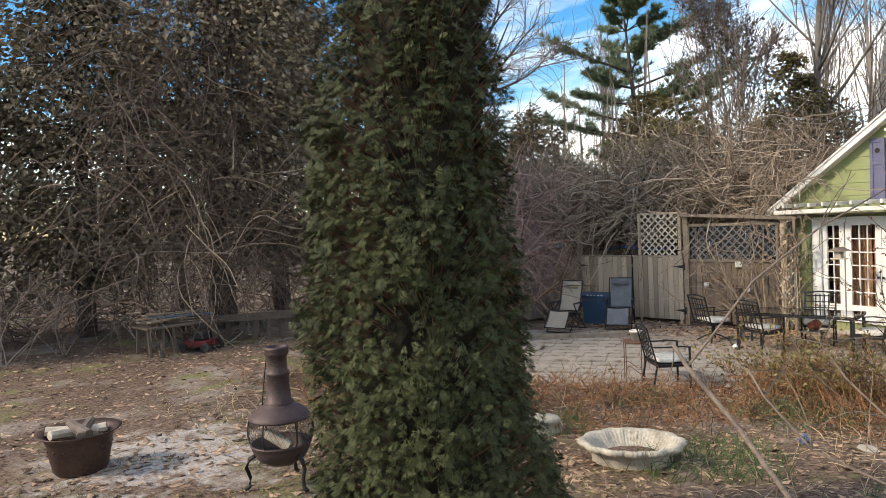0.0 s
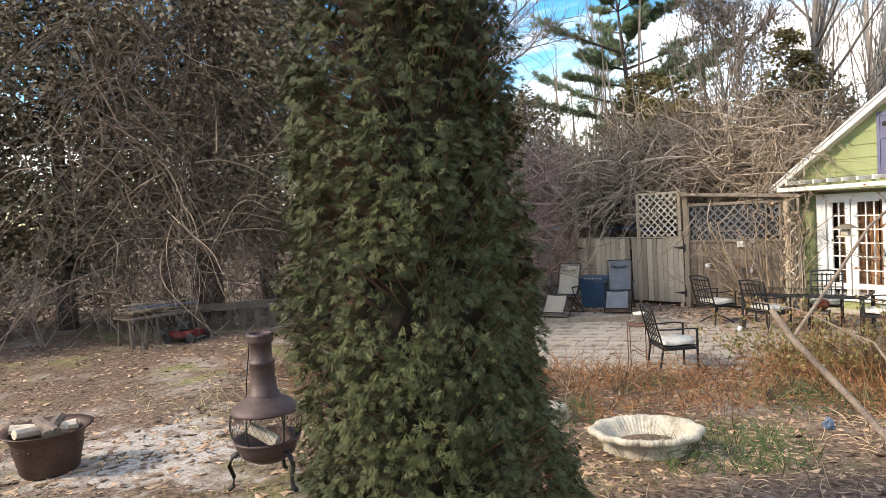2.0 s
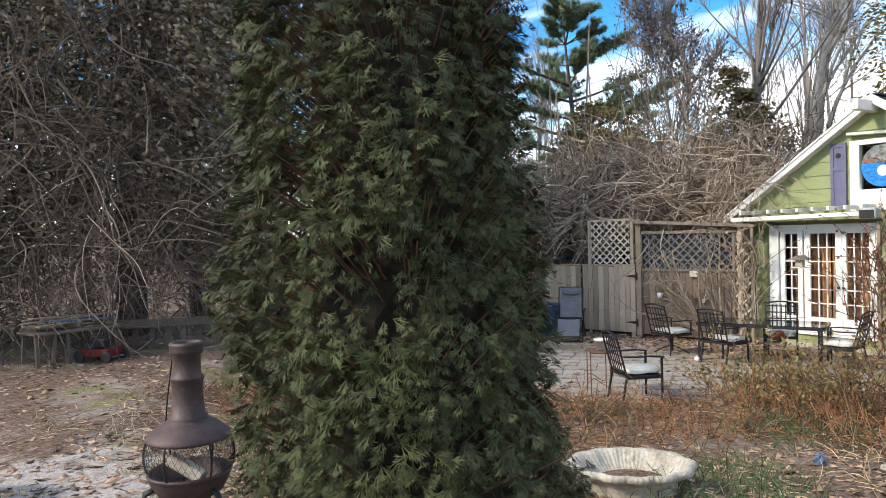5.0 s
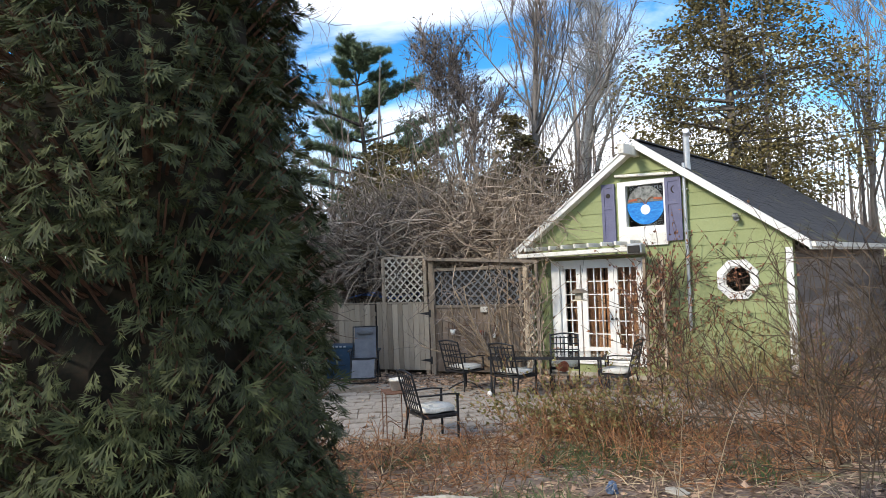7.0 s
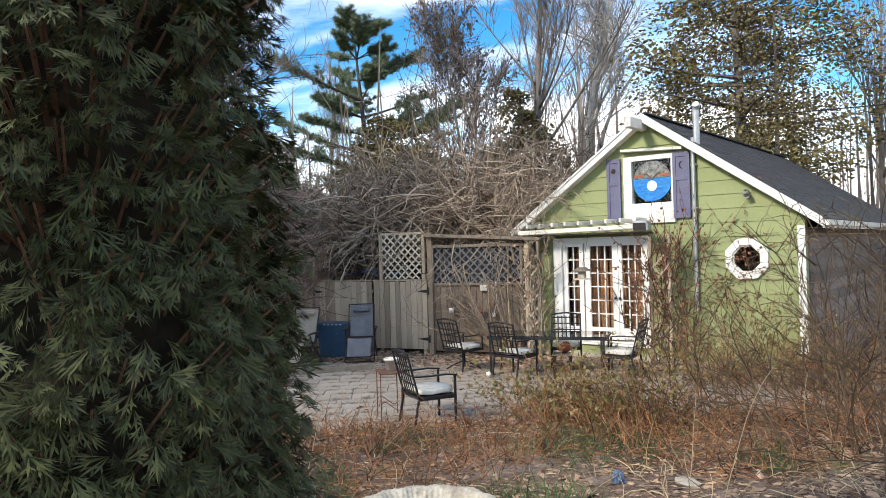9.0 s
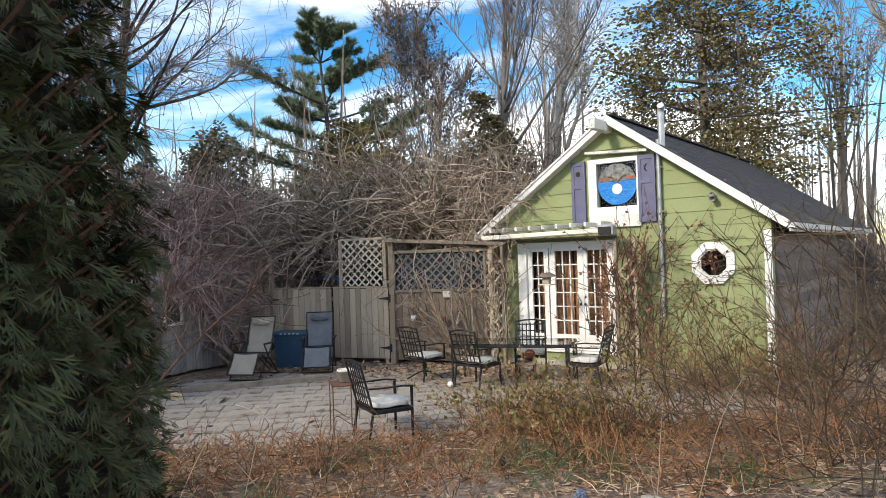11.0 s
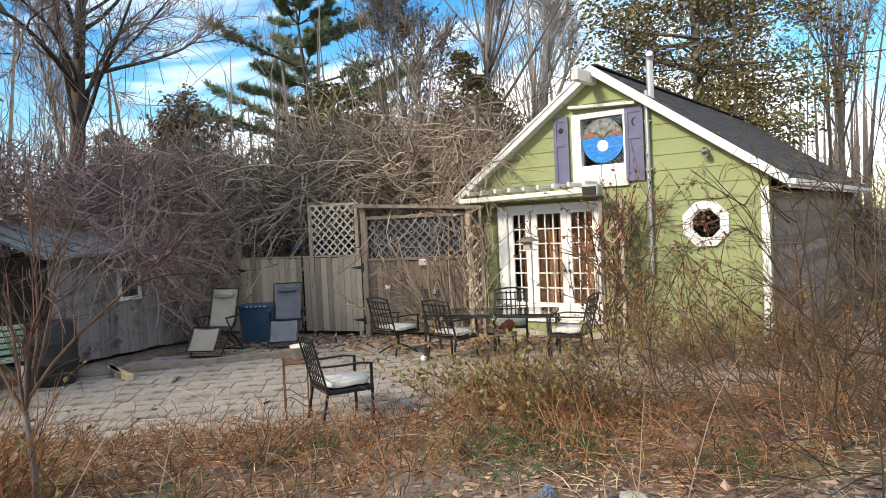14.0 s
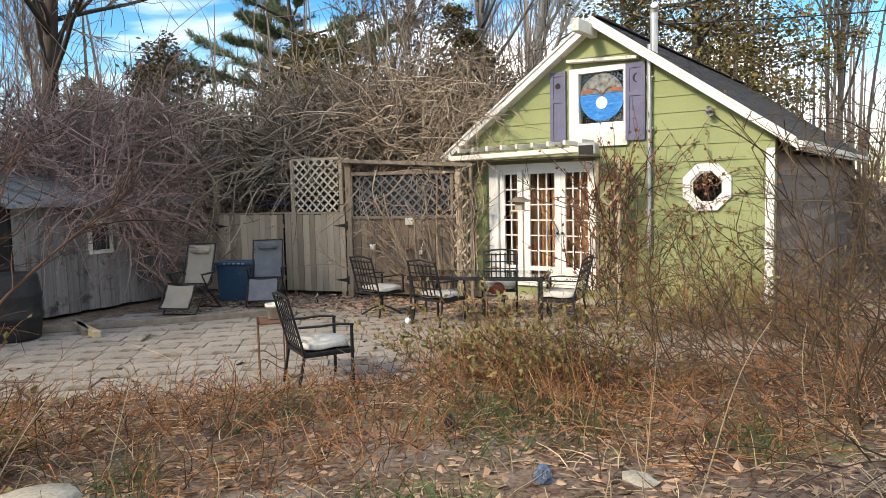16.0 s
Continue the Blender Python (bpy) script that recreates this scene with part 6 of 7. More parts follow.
def lounger(at, label, cloth):
    """A folding reclining chair: +y is where the sitter looks."""
    l = thing("reclining_chair", label, "lounge chair", at, "reclining chairs")
    w = 0.54
    seat = [(-0.16, 0.45), (0.28, 0.52)]
    back = [(-0.18, 0.46), (-0.42, 1.14)]
    foot = [(0.32, 0.5), (0.58, 0.14)]
    for nm, (a, b) in (("seat_cloth", seat), ("back_cloth", back), ("foot_cloth", foot)):
        g = Geo()
        n = 8
        v = []
        for i in range(n + 1):
            t = i / n
            y, z = lerp(a[0], b[0], t), lerp(a[1], b[1], t) - 0.035 * math.sin(math.pi * t)
            for u in (-0.44, -0.2, 0.0, 0.2, 0.44):
                v.append((u * w, y, z - 0.02 * (1 - (u / 0.44) ** 2)))
        v += [(x, y, z - 0.006) for x, y, z in v]
        m = (n + 1) * 5
        f = [(i * 5 + j, i * 5 + j + 1, i * 5 + j + 6, i * 5 + j + 5) for i in range(n) for j in range(4)]
        f += [tuple(q + m for q in reversed(k)) for k in f]
        part(nm, g.add(v, f), cloth, l, soft=True)
        for s in (-1, 1):
            part("side_rail", Geo().tube([(s * w / 2, a[0], a[1]), (s * w / 2, b[0], b[1])], 0.012, 7), M_METAL, l)
        part("cross_rail", Geo().tube([(-w / 2, b[0], b[1]), (w / 2, b[0], b[1])], 0.012, 7), M_METAL, l)
        lace = Geo()
        for s in (-1, 1):
            for t in np.linspace(0.06, 0.94, 12):
                y, z = lerp(a[0], b[0], t), lerp(a[1], b[1], t) - 0.03 * math.sin(math.pi * t)
                lace.tube([(s * w * 0.44, y, z), (s * w * 0.5, y, z + 0.01)], 0.003, 4)
        part("lacing", lace, M_IRON, l)
    part("headrest", cushion(0.36, 0.13, 0.08), cloth, l, "padded headrest", soft=True, at=pose(0, -0.345, 1.04, 110, 0, 0))
    for s in (-1, 1):
        part("arm", Geo().box((s * (w / 2 + 0.05), -0.02, 0.66), (0.06, 0.42, 0.025), c=0.008), M_IRON, l)
        part("leg", Geo().tube([(s * (w / 2 + 0.03), -0.42, 0.02), (s * (w / 2 + 0.03), 0.0, 0.4), (s * (w / 2 + 0.03), 0.16, 0.64)], 0.013, 7), M_METAL, l)
        part("leg", Geo().tube([(s * (w / 2 + 0.03), 0.42, 0.02), (s * (w / 2 + 0.03), 0.06, 0.38), (s * (w / 2 + 0.03), -0.2, 0.64)], 0.013, 7), M_METAL, l)
    for y in (-0.42, 0.42):
        part("foot_bar", Geo().tube([(-w / 2 - 0.03, y, 0.014), (w / 2 + 0.03, y, 0.014)], 0.013, 7), M_METAL, l)
    return l


lounger(facing(12.75, 9.15, 188), "tan reclining folding chair on the patio", M_TAN_MESH)
lounger(facing(13.75, 8.3, 204), "grey reclining folding chair before the gate", M_GREY_MESH)
bin_ = thing("storage_bin", "dark blue plastic storage bin with a lid", "storage bin", pose(14.1, 9.1, 0, 0, 0, 12))
tub = Geo()
prism(tub, [(-0.3, 0.0), (0.3, 0.0), (0.36, 0.68), (-0.36, 0.68)], -0.24, 0.24)
part("body", tub, M_BLUE_BOX, bin_)
part("lid", Geo().box((0, 0, 0.71), (0.54, 0.78, 0.06), c=0.015), M_BLUE_BOX, bin_)
for k in range(5):
    part("letter_bar", Geo().box((-0.272, 0.18 - 0.09 * k, 0.715), (0.004, 0.055, 0.028), c=0.001), M_GALV, bin_)
bag = thing("folded_chair", "dark folded chair frame leaning by the fence", "chair", pose(13.6, 9.7, 0, 0, 0, 30))
part("seat", Geo().box((0, 0, 0.5), (0.5, 0.4, 0.03), Matrix.Rotation(0.5, 3, "X")), M_IRON, bag)
part("back", Geo().box((0, -0.25, 0.75), (0.5, 0.03, 0.4), Matrix.Rotation(-0.3, 3, "X")), M_IRON, bag)
for s in (-1, 1):
    part("leg", Geo().tube([(s * 0.24, -0.3, 0.0), (s * 0.24, 0.2, 0.62)], 0.012, 6), M_METAL, bag)
    part("leg", Geo().tube([(s * 0.26, 0.3, 0.0), (s * 0.26, -0.2, 0.6)], 0.012, 6), M_METAL, bag)
tarp = thing("blue_boat_cover", "bright blue tarp seen over the gate", "tarp", pose(16.4, 9.0, 0))
tv = [(x, y, 1.62 + 0.18 * math.cos(x * 1.6) + 0.05 * math.sin(y * 4)) for x in np.linspace(-0.6, 0.6, 9) for y in np.linspace(-0.9, 0.9, 15)]
tf = [(i * 15 + j, (i + 1) * 15 + j, (i + 1) * 15 + j + 1, i * 15 + j + 1) for i in range(8) for j in range(14)]
part("sheet", Geo().add(tv, tf), M_BLUE, tarp, soft=True)
part("crate", Geo().box((0, 0, 0.78), (1.1, 1.7, 1.56), c=0.05), M_DARK, tarp)

# fittings on the brown fence panel
outlet = thing("outlet_box", "pale weatherproof outlet box on the fence", "outlet box", pose(FX - 0.02, 5.98, 1.42))
part("box", Geo().box((-0.02, 0, 0), (0.06, 0.17, 0.13), c=0.01), M_CUSHION, outlet)
part("cord", Geo().tube([(-0.04, -0.1, -0.05), (-0.06, -0.28, 0.12), (-0.06, -0.3, -0.3), (-0.05, -0.22, -0.55)], 0.007, 6), M_WHITE, outlet)
part("plug", Geo().box((-0.05, -0.22, -0.58), (0.05, 0.06, 0.08)), M_WHITE, outlet)
for y, z, s in ((6.45, 0.98, 1.0), (5.75, 1.0, 0.8), (6.75, 1.1, 0.7)):
    sc = thing("scroll_ornament", "black iron scroll ornament hung on the fence", "ornament", pose(FX - 0.05, y, z))
    for k in (-1, 1):
        pts = [(0, k * s * (0.03 + 0.2 * q) * math.cos(q * 5.2), s * (0.03 + 0.2 * q) * math.sin(q * 5.2)) for q in np.linspace(0, 1, 22)]
        part("scroll", Geo().tube(pts, 0.008, 5), M_RUST, sc)
    part("bar", Geo().tube([(0, 0, -0.3 * s), (0, 0, 0.34 * s)], 0.008, 5), M_RUST, sc)
for y, z in ((6.72, 0.88), (6.05, 0.85)):
    hp = thing("hanging_pot", "small white and red flower pot on the fence", "flower pot", pose(FX - 0.12, y, z))
    part("body", Geo().lathe([(0, 0), (0.045, 0), (0.065, 0.11), (0.058, 0.11), (0.04, 0.02), (0, 0.02)], 14), M_WHITE if y > 6.5 else M_TERRACOTTA, hp, soft=True)

# ---- shed, barrel, bench and timbers at the patio's far end ----
SHED = thing("shed", "low grey weathered board shed under bare vines", "shed", pose(11.2, 11.35, 0, 0, 0, -8))
x = 0.0
r = random.Random(9)
while x < 3.5:
    w = r.uniform(0.17, 0.25)
    part("plank", Geo().box((x + w / 2, r.uniform(-0.006, 0.006), 0.95), (w - 0.008, 0.022, 1.9 + r.uniform(-0.03, 0.03)), c=0.003), M_SHED, SHED)
    x += w
# dark block fills the shed; its colour stands for the shade behind the planks
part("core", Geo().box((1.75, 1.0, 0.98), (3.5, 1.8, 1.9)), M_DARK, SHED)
roof_g = Geo()
v = [(-0.2, -0.25, 1.86), (3.7, -0.25, 1.86), (3.7, 2.2, 2.5), (-0.2, 2.2, 2.5)]
roof_g.add(v + [(a, b, c + 0.06) for a, b, c in v], [(3, 2, 1, 0), (4, 5, 6, 7), (0, 1, 5, 4), (1, 2, 6, 5), (2, 3, 7, 6), (3, 0, 4, 7)])
part("roof", roof_g, material("grey_sheet_roof", (0.12, 0.14, 0.15), (0.26, 0.28, 0.29), 5, 0.7, 0.2, stretch=(8, 1, 1), dirt=((0.1, 0.08, 0.07), 3, 0.55)), SHED, "grey weathered sheet roof")
for k in range(9):
    part("roof_batten", Geo().bar((0.05 + 0.42 * k, -0.24, 1.93), (0.05 + 0.42 * k, 2.18, 2.57), 0.05, 0.03), M_SHED, SHED)
win = part("window", ring(Geo(), rect(-0.25, 0.25, -0.31, 0.31), rect(-0.18, 0.18, -0.24, 0.24), -0.02, 0.04), M_OLD_WHITE, SHED, "small white-framed window", at=pose(1.6, -0.02, 1.3, 0, 0, 90))
part("pane", Geo().box((0, 0, 0), (0.006, 0.355, 0.475)), material("dark_glass", (0.02, 0.025, 0.03), (0.05, 0.055, 0.06), 2, 0.08, 0), win)
barrel = thing("barrel", "black plastic rain barrel on the patio", "barrel", pose(10.15, 10.15, 0))
part("body", Geo().lathe([(0, 0), (0.31, 0), (0.33, 0.05), (0.36, 0.3), (0.375, 0.32), (0.375, 0.36), (0.36, 0.38), (0.365, 0.6), (0.375, 0.62), (0.375, 0.66), (0.36, 0.68), (0.33, 0.92), (0.31, 0.95), (0.28, 0.95), (0.27, 0.9), (0, 0.9)], 30), material("black_plastic", (0.008, 0.008, 0.009), (0.03, 0.028, 0.027), 9, 0.75, 0.2), barrel, soft=True)


def timber(x, y, ang, ln, mat, label, z=0.05, pitch=0.0):
    t = thing("timber", label, "timber", pose(x, y, z, 0, pitch, ang), "loose timbers")
    part("beam", Geo().box((0, 0, 0), (ln, 0.1, 0.1), c=0.008), mat, t)


timber(10.78, 9.5, 60, 1.15, M_NEWWOOD, "pale new timber lying on the patio")
timber(10.95, 9.78, 52, 1.2, M_TIMBER, "weathered grey timber lying on the patio")
timber(11.6, 8.9, -52, 3.6, M_TIMBER, "long dark edging timber along the patio", 0.045)
slab = thing("loose_slab", "loose broken paving slab on the patio", "paving slab", pose(10.55, 8.35, 0.005, 2, -3, 20))
part("stone", Geo().box((0, 0, 0.02), (0.36, 0.24, 0.04), c=0.01), M_STONE, slab)
bench = thing("garden_bench", "faded green slatted garden bench", "bench", pose(9.55, 10.75, 0, 0, 0, -30))
M_GREENPAINT = material("faded_green_paint", (0.20, 0.30, 0.2), (0.34, 0.44, 0.31), 6, 0.7, 0.2, dirt=((0.5, 0.5, 0.45), 7, 0.6))
for k in range(5):
    part("slat", Geo().box((0, -0.2 + 0.1 * k, 0.42), (1.3, 0.075, 0.025)), M_GREENPAINT, bench)
    part("slat", Geo().box((0, 0.30 + 0.03 * k, 0.5 + 0.09 * k), (1.3, 0.022, 0.07), Matrix.Rotation(-0.3, 3, "X")), M_GREENPAINT, bench)
for sx in (-1, 1):
    for y, h in ((-0.2, 0.6), (0.26, 0.9)):
        part("leg", Geo().bar((sx * 0.6, y, 0), (sx * 0.6, y + (0.15 if h > 0.7 else 0), h), 0.05), M_IRON, bench)
    part("arm", Geo().box((sx * 0.6, 0.05, 0.6), (0.05, 0.55, 0.03)), M_IRON, bench)

# ---- things on the lawn ----
def chiminea():
    z = float(height(2.15, 4.60))
    c = thing("chiminea", "brown cast-iron chiminea with mesh sides and a tall flue", "fire pit", pose(2.15, 4.60, z, 0, 0, -45))
    part("bowl", Geo().lathe([(0, 0.2), (0.12, 0.2), (0.2, 0.25), (0.245, 0.33), (0.25, 0.36), (0.262, 0.37), (0.262, 0.385), (0.24, 0.385), (0.19, 0.28), (0, 0.24)], 30), M_CAST, c, soft=True)
    part("hood", Geo().lathe([(0.25, 0.585), (0.262, 0.59), (0.262, 0.605), (0.24, 0.63), (0.18, 0.68), (0.125, 0.705), (0.115, 0.72), (0.105, 0.73), (0.09, 0.72), (0.2, 0.62)], 30), M_CAST, c, soft=True)
    part("flue", Geo().lathe([(0.118, 0.70), (0.122, 0.73), (0.105, 0.74), (0.095, 0.86), (0.098, 0.96), (0.106, 0.97), (0.098, 0.985), (0.085, 1.0), (0.085, 1.12), (0.1, 1.13), (0.104, 1.15), (0.1, 1.17), (0.106, 1.18), (0.1, 1.2), (0.08, 1.2), (0.075, 1.1), (0.075, 0.8)], 26), M_CAST, c, soft=True)
    mesh = Geo()
    for s in (-1, 1):
        for k in range(44):
            a = 2 * math.pi * k / 44
            pts = []
            for q in np.linspace(0, 1, 6):
                rr = 0.25 + 0.022 * math.sin(math.pi * q)
                pts.append((rr * math.cos(a + s * q * 0.4), rr * math.sin(a + s * q * 0.4), lerp(0.38, 0.59, q)))
            mesh.tube(pts, 0.0013, 3, cap=False)
    part("mesh_screen", mesh, M_IRON, c)
    for k in range(6):
        a = 2 * math.pi * k / 6 + 0.2
        pts = [((0.255 + 0.02 * math.sin(math.pi * q)) * math.cos(a), (0.255 + 0.02 * math.sin(math.pi * q)) * math.sin(a), lerp(0.38, 0.59, q)) for q in np.linspace(0, 1, 7)]
        part("rib", Geo().tube(pts, 0.007, 6), M_IRON, c)
    for k in range(3):
        a = 2 * math.pi * k / 3 + math.radians(200)
        pts = [(rr * math.cos(a), rr * math.sin(a), zz) for rr, zz in ((0.2, 0.3), (0.27, 0.27), (0.3, 0.2), (0.27, 0.11), (0.28, 0.04), (0.32, 0.012))]
        part("leg", Geo().tube(pts, [0.02, 0.02, 0.017, 0.016, 0.018, 0.02], 7), M_IRON, c, soft=True)
    part("poker", Geo().tube([(-0.2, 0.2, 0.63), (-0.17, 0.15, 0.8), (-0.1, 0.08, 1.16)], 0.005, 5), M_IRON, c)
    hook = [(-0.2 + 0.02 * math.cos(q), 0.2 + 0.02 * math.cos(q), 0.6 + 0.025 * math.sin(q)) for q in np.linspace(0, 6.0, 12)]
    part("poker_ring", Geo().tube(hook, 0.005, 5), M_IRON, c)
    log = thing("firewood_log", "split log inside the chiminea", "log", pose(2.09, 4.54, z + 0.42, 0, 62, 120))
    part("wood", Geo().tube([(0, 0, -0.12), (0, 0, 0.12)], 0.05, 9), M_LOG, log)


chiminea()


def fire_pot():
    z = float(height(1.12, 6.45))
    p = thing("iron_pot", "large brown iron cauldron filled with firewood", "pot", pose(1.12, 6.45, z))
    part("body", Geo().lathe([(0, 0), (0.21, 0.0), (0.235, 0.03), (0.27, 0.2), (0.275, 0.205), (0.282, 0.29), (0.29, 0.3), (0.3, 0.345), (0.37, 0.385), (0.37, 0.395), (0.3, 0.37), (0.275, 0.3), (0.24, 0.1), (0, 0.08)], 40), M_POT, p, soft=True)
    for k in range(16):
        a = 2 * math.pi * k / 16
        part("rivet", Geo().lathe([(0, 0.012), (0.01, 0.008), (0.014, 0)], 8), M_POT, p, at=pose(0.277 * math.cos(a), 0.277 * math.sin(a), 0.25, 0, 90, math.degrees(a)))
    for s, (a, ln, dz) in enumerate(((10, 0.5, 0.36), (60, 0.44, 0.4), (-30, 0.46, 0.37), (95, 0.4, 0.41), (150, 0.42, 0.35))):
        lg = thing("firewood_log", "weathered split log in the iron pot", "log", pose(1.12 + 0.05 * math.sin(s * 2), 6.45 + 0.06 * math.cos(s * 3), z + dz, 0, 90 + 6 * (-1) ** s, a))
        part("wood", Geo().tube([(0, 0, -ln / 2), (0, 0.01, 0), (0, 0, ln / 2)], [0.045, 0.05, 0.042], 7), M_LOG if s % 2 == 0 else M_LOG_BARK, lg)


fire_pot()


def basin():
    z = float(height(4.94, 2.88))
    b = thing("concrete_basin", "scalloped pale concrete garden basin", "planter", pose(4.94, 2.88, z, 0, 0, -55))

    def wave(a, k):
        lobes = 1 + 0.05 * abs(math.cos(a * 6)) * (1.6 if 4 <= k <= 9 else 0.7) + (0.016 * math.sin(a * 56) if k >= 6 else 0)
        return lobes * (1.0 - 0.22 * abs(math.sin(a)) ** 1.5)
    part("bowl", Geo().lathe([(0, -0.02), (0.36, -0.02), (0.37, 0.02), (0.36, 0.11), (0.43, 0.15), (0.47, 0.17), (0.478, 0.2), (0.455, 0.22), (0.42, 0.215), (0.39, 0.19), (0.34, 0.12), (0.28, 0.07), (0, 0.05)], 224, wave=wave), M_CONCRETE, b, soft=True)
    part("soil", Geo().lathe([(0, 0.1), (0.2, 0.095), (0.27, 0.085)], 24, wave=lambda a, k: 1.0 - 0.22 * abs(math.sin(a)) ** 1.5), M_GROUND, b)


basin()
st = thing("stone_ornament", "pale weathered stone garden ornament with looped handles", "ornament", pose(5.3, 4.25, float(height(5.3, 4.25)) - 0.03, 0, 0, -50))
part("body", Geo().lathe([(0, 0), (0.16, 0), (0.18, 0.06), (0.15, 0.12), (0.2, 0.17), (0.23, 0.2), (0.2, 0.24), (0, 0.25)], 30, wave=lambda a, k: 1.0 - 0.3 * abs(math.sin(a))), M_CONCRETE, st, soft=True)
for s in (-1, 1):
    part("handle", Geo().tube([(s * (0.16 + 0.07 * math.sin(q)), 0, 0.12 + 0.07 * math.cos(q)) for q in np.linspace(0, math.pi, 9)], 0.025, 8), M_CONCRETE, st, soft=True)
for x, y, s in ((6.62, 1.86, 1.0), (7.55, 2.74, 0.7)):
    lump = thing("plastic_scrap", "crumpled blue and dark plastic scrap in the grass", "litter", pose(x, y, float(height(x, y)) + 0.03, 0, 0, 30 * s))
    rr = np.random.default_rng(int(x * 10))
    g = Geo().lathe([(0, -0.04), (0.07, -0.02), (0.09, 0.02), (0.06, 0.07), (0, 0.09)], 12, wave=lambda a, k: 0.55 * s * (1 + 0.3 * math.sin(a * 3 + k * 2) + 0.2 * math.sin(a * 5)))
    part("scrap", g, material("blue_scrap", (0.02, 0.03, 0.05), (0.16, 0.24, 0.38), 9, 0.4, 0.3) if s == 1.0 else M_IRON, lump)
rock = thing("rock", "flat pale rock in the dry grass", "rock", pose(6.8, 1.33, float(height(6.8, 1.33)), 0, 0, 20))
part("stone", Geo().lathe([(0, -0.02), (0.10, 0.0), (0.11, 0.02), (0.07, 0.035), (0, 0.04)], 12, wave=lambda a, k: 1 + 0.2 * math.sin(a * 2 + 1) + 0.1 * math.sin(a * 5)), M_CONCRETE, rock)


def lawn_stack():
    zz = float(height(4.8, 12.4))
    ang = 0
    t = thing("work_table", "rickety wooden work table piled with boards", "table", pose(4.75, 12.45, zz, 0, 0, ang))
    part("top", Geo().box((0, 0, 0.52), (1.35, 0.7, 0.04)), M_OLD_BOARD, t)
    for sx in (-0.62, -0.4, -0.15, 0.3, 0.62):
        for sy in (-1, 1):
            part("leg", Geo().bar((sx, sy * 0.3, 0), (sx + 0.04 * math.sin(sx * 9 + sy), sy * 0.3, 0.5), 0.05), M_OLD_BOARD, t)
    for k in range(7):
        bd = thing("board", "loose weathered board lying on the work table", "board", pose(4.75 + 0.1 * math.sin(k * 2), 12.45 + 0.08 * math.cos(k), zz + 0.56 + 0.028 * k, 0, 2 * (-1) ** k, -14 + 8 * k % 26), "boards")
        part("plank", Geo().box((0, 0, 0), (1.1 + 0.1 * (k % 3), 0.12, 0.025)), M_TIMBER if k != 4 else material("blue_board", (0.05, 0.09, 0.16), (0.1, 0.15, 0.22), 5, 0.8, 0.2), bd)
    mw = thing("lawn_mower", "red and black lawn mower under the work table", "lawn mower", pose(5.05, 12.05, zz, 0, 0, -60))
    part("deck", Geo().box((0, 0, 0.15), (0.5, 0.42, 0.12), c=0.04), material("red_paint", (0.09, 0.01, 0.012), (0.16, 0.02, 0.02), 5, 0.4, 0), mw, "red mower deck")
    part("engine", Geo().box((0, 0, 0.29), (0.26, 0.24, 0.16), c=0.04), M_IRON, mw)
    for sx in (-0.24, 0.24):
        for sy in (-0.23, 0.23):
            part("wheel", Geo().lathe([(0, -0.02), (0.07, -0.025), (0.09, -0.02), (0.09, 0.02), (0.07, 0.025), (0, 0.02)], 16), M_IRON, mw, at=pose(sx, sy, 0.09, 90, 0, 0))
    part("handle", Geo().tube([(-0.22, -0.18, 0.2), (-0.7, -0.18, 0.42), (-0.7, 0.18, 0.42), (-0.22, 0.18, 0.2)], 0.012, 6), M_IRON, mw)
    f = thing("low_rail", "low weathered board rail on short posts", "rail", pose(6.2, 12.0, zz, 0, 0, -34))
    part("board", Geo().box((0.0, 0, 0.5), (1.7, 0.05, 0.15)), M_OLD_BOARD, f)
    for k in range(7):
        part("picket", Geo().box((-0.8 + 0.26 * k, 0.04, 0.24), (0.1 + 0.03 * math.sin(k * 3), 0.025, 0.42 + 0.06 * math.sin(k * 5)), Matrix.Rotation(0.09 * math.sin(k * 7), 3, 'Y'), 0.003), M_OLD_BOARD, f)
    pl = thing("plank_bench", "low bench of one grey plank on blocks", "bench", pose(4.82, 16.5, float(height(4.82, 16.5)), 0, 0, -44))
    part("plank", Geo().box((0, 0, 0.24), (1.25, 0.28, 0.06)), M_FENCE, pl)
    for s in (-1, 1):
        part("block", Geo().box((s * 0.48, 0, 0.1), (0.2, 0.22, 0.22)), M_TIMBER, pl)


lawn_stack()


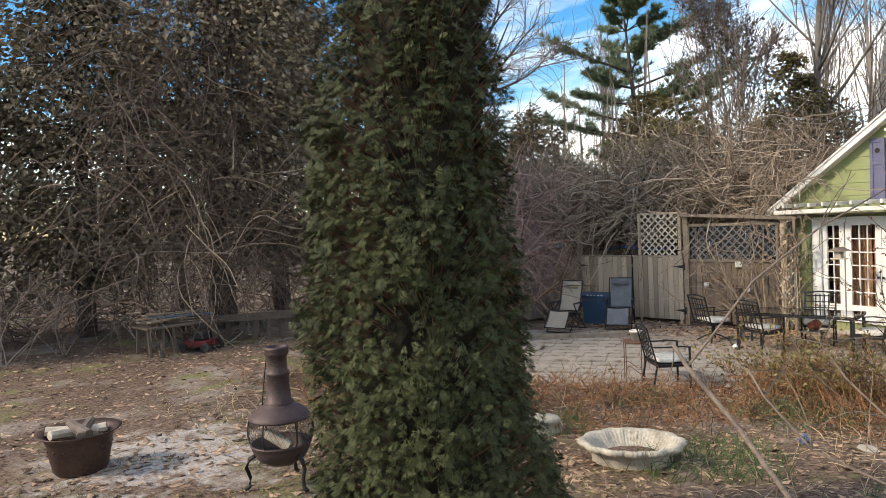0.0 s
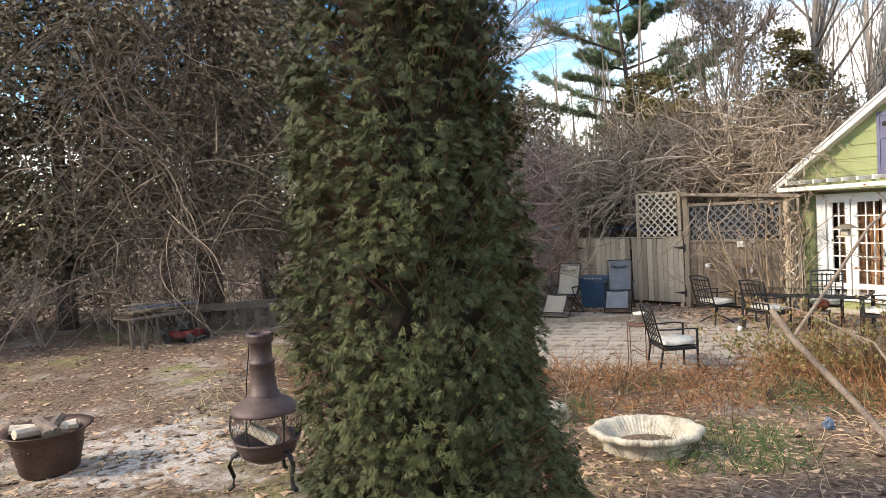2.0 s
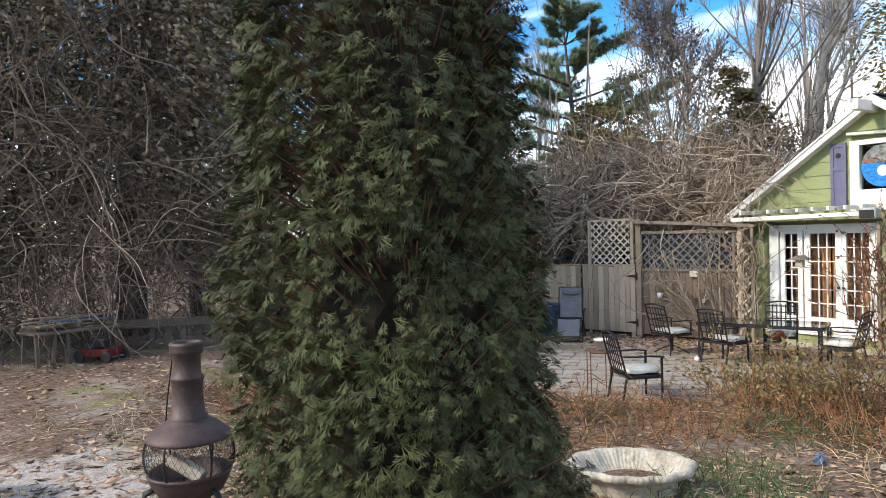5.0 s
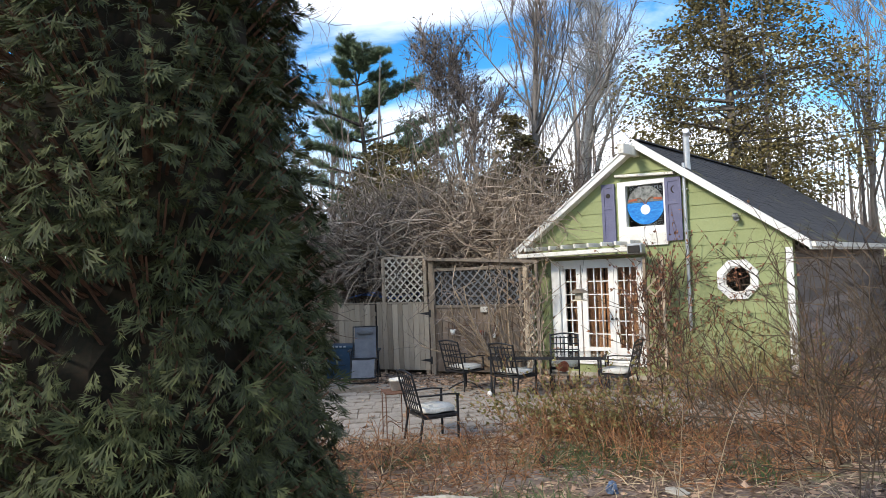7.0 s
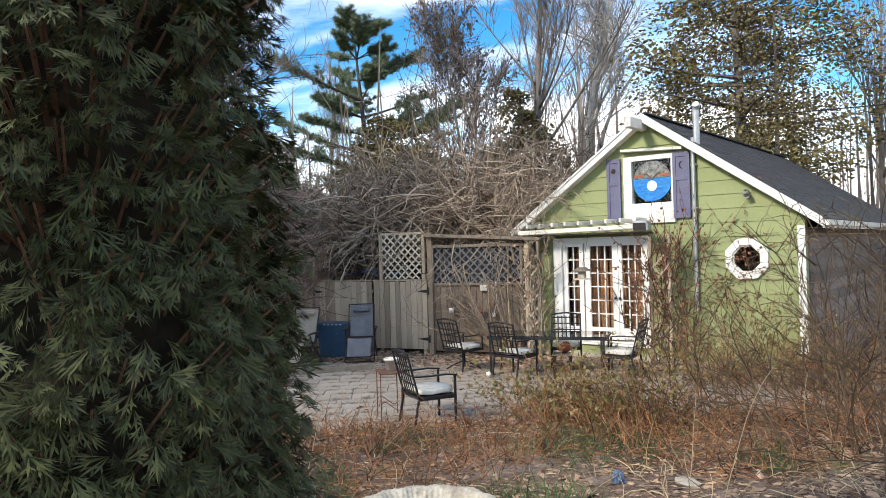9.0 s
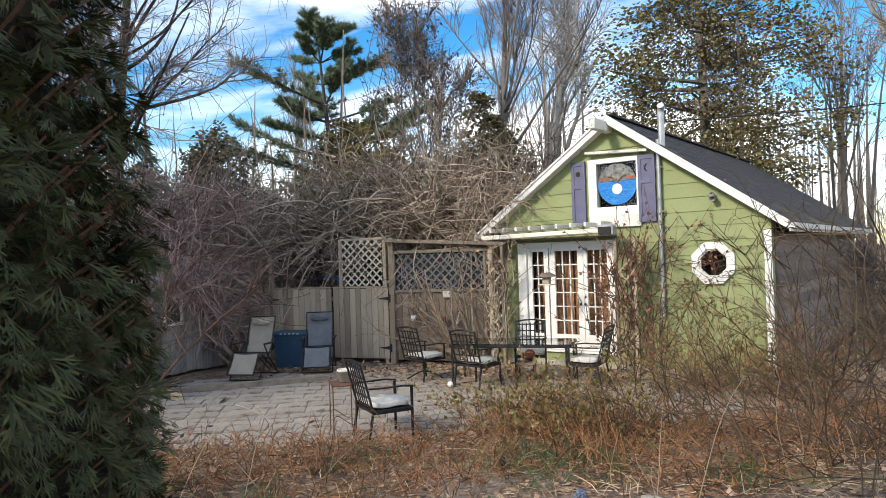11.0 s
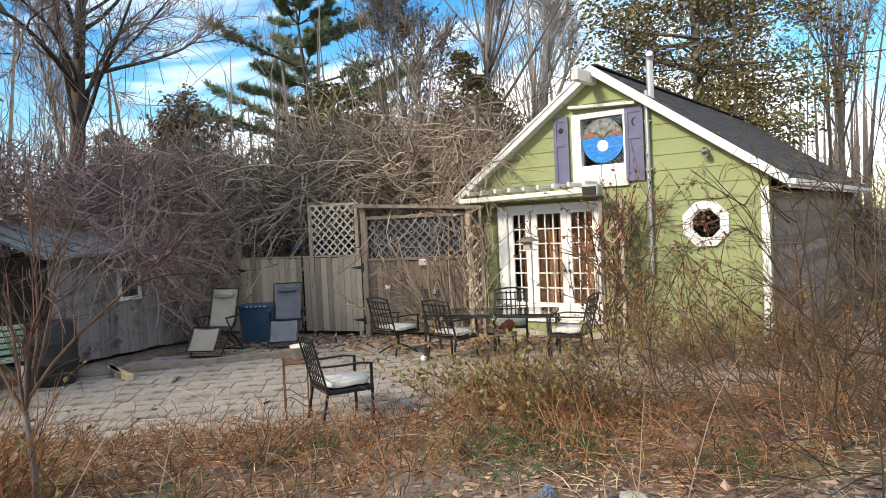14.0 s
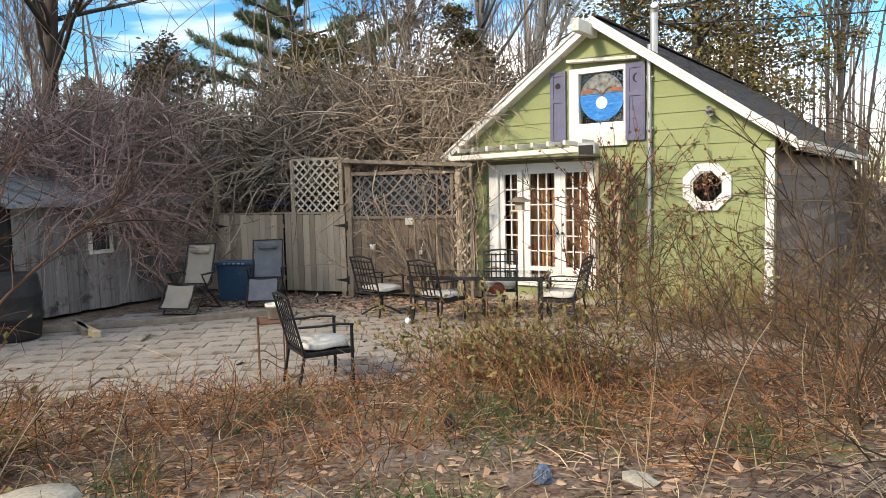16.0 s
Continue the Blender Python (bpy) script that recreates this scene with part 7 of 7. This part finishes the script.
# ---- saplings close to the path ----
def sapling():
    t = thing("sapling", "bare young tree with thin red-brown twigs", "tree", pose(5.68, 5.22, float(height(5.68, 5.22)) - 0.04))
    r = np.random.default_rng(171)
    trunk = np.array([[(0, 0, 0), (0.01, 0.0, 0.4), (0.0, 0.04, 0.8), (0.03, 0.06, 1.1)]], float)
    part("trunk", Geo().tube(trunk[0], [0.03, 0.025, 0.021, 0.018], 9), M_BARK, t, soft=True)
    st = wander(np.repeat(trunk[0][2:3], 6, 0) + r.normal(0, 0.02, (6, 3)), r.normal(0, 0.3, (6, 3)) + np.array((0, 0, 0.9)), r.uniform(1.0, 2.0, 6), 9, 0.4, (0, 0, 0.1), r)
    for q in st:
        part("limb", Geo().tube(q, np.linspace(0.014, 0.004, 9), 6), M_TWIG_RED, t)
    q, d, i = spawn(st, 90, r, 0.15, 1.0, 0.8, 0.3)
    s2 = wander(q, d, r.uniform(0.25, 0.75, 90), 6, 0.45, (0, 0, 0.1), r)
    q, d, i = spawn(s2, 180, r, 0.2, 1.0, 0.7, 0.2)
    s3 = wander(q, d, r.uniform(0.08, 0.3, 180), 4, 0.4, (0, 0, 0.1), r)
    tagged(part("twigwork", Geo().strips(s2, taper(90, 6, 0.005, 0.002)).strips(s3, taper(180, 4, 0.0028, 0.0014)), M_TWIG_RED, t), kind="stuff")


sapling()


M_BRANCH = material('grey_brown_branch', (0.11, 0.08, 0.065), (0.26, 0.2, 0.15), 30, 0.85, 0.3)


def path_shrub():
    t = thing("bare_shrub", "pale leafless shrub with bent stems beside the path", "shrub", pose(0.75, -0.2, float(height(0.75, -0.2)) - 0.04))
    o = np.array((0.75, -0.2, float(height(0.75, -0.2)) - 0.04))
    stems = (
        ([(0.74, -0.2, o[2]), (0.72, -0.16, 1.5), (0.77, -0.03, 2.04), (0.83, 0.13, 2.19), (0.84, 0.26, 2.32), (0.84, 0.3, 2.38)], 0.014, 0.010),
        ([(0.84, 0.26, 2.32), (0.95, 0.23, 2.4), (1.09, 0.17, 2.54), (1.35, 0.06, 2.69), (1.62, -0.06, 2.8)], 0.007, 0.004),
        ([(0.8, -0.25, o[2]), (0.95, -0.3, 1.6), (1.0, -0.19, 2.04), (0.98, -0.02, 2.1), (0.94, 0.09, 2.24), (0.97, 0.14, 2.3)], 0.010, 0.004),
        ([(0.85, -0.3, o[2]), (1.2, -0.3, 1.7), (1.23, -0.14, 2.15), (1.22, -0.04, 2.25), (1.22, 0.03, 2.35), (1.16, 0.09, 2.37)], 0.008, 0.003),
    )
    for pts, a, b in stems:
        p = np.array(pts) - o
        part("stem", Geo().tube(p, np.linspace(a, b, len(p)) * 0.62, 8), M_BRANCH, t, soft=True)
    r = np.random.default_rng(181)
    base = np.concatenate([np.array(s[0][2:]) - o for s in stems])
    i = r.integers(0, len(base), 26)
    tw = wander(base[i], r.normal(0, 0.6, (26, 3)) + np.array((0.3, -0.3, 0.3)), r.uniform(0.08, 0.35, 26), 6, 0.4, (0, 0, 0), r)
    tagged(part("twigwork", Geo().strips(tw, taper(26, 6, 0.0022, 0.001)), M_BRANCH, t), kind="stuff")


path_shrub()

# clutter under and beside the work table on the lawn
for k, (x, y, ang, ln) in enumerate(((5.35, 12.0, 20, 0.8), (5.6, 11.9, -35, 0.7), (4.3, 12.2, 70, 0.6), (6.7, 11.2, -20, 0.9), (6.0, 11.5, 50, 0.7))):
    tagged_stick = thing("fallen_branch", "fallen grey branch lying by the work table", "branch", pose(x, y, float(height(x, y)) + 0.02, 0, 0, ang))
    rr = np.random.default_rng(300 + k)
    pts = wander(np.array([[-ln / 2, 0, 0.01]]), np.array([[1.0, 0, 0.12]]), ln, 7, 0.3, (0, 0, 0), rr)
    pts[..., 2] = np.abs(pts[..., 2])
    part("stick", Geo().tube(pts[0], np.linspace(0.02, 0.007, 7), 6), M_BARK, tagged_stick)
# lone leaning sapling and low twigs at the wood's edge
for k, (x, y, ln, lean) in enumerate(((3.2, 14.2, 2.4, (-0.5, -0.1)), (2.2, 13.8, 2.0, (-0.2, 0.1)), (0.6, 14.5, 2.2, (0.3, 0.0)), (-0.6, 13.2, 2.4, (0.2, 0.0)))):
    brush(x, y, "thin leafless sapling at the edge of the wood", 320 + k, 5, ln, 0.1, M_TWIG, lean, 60)
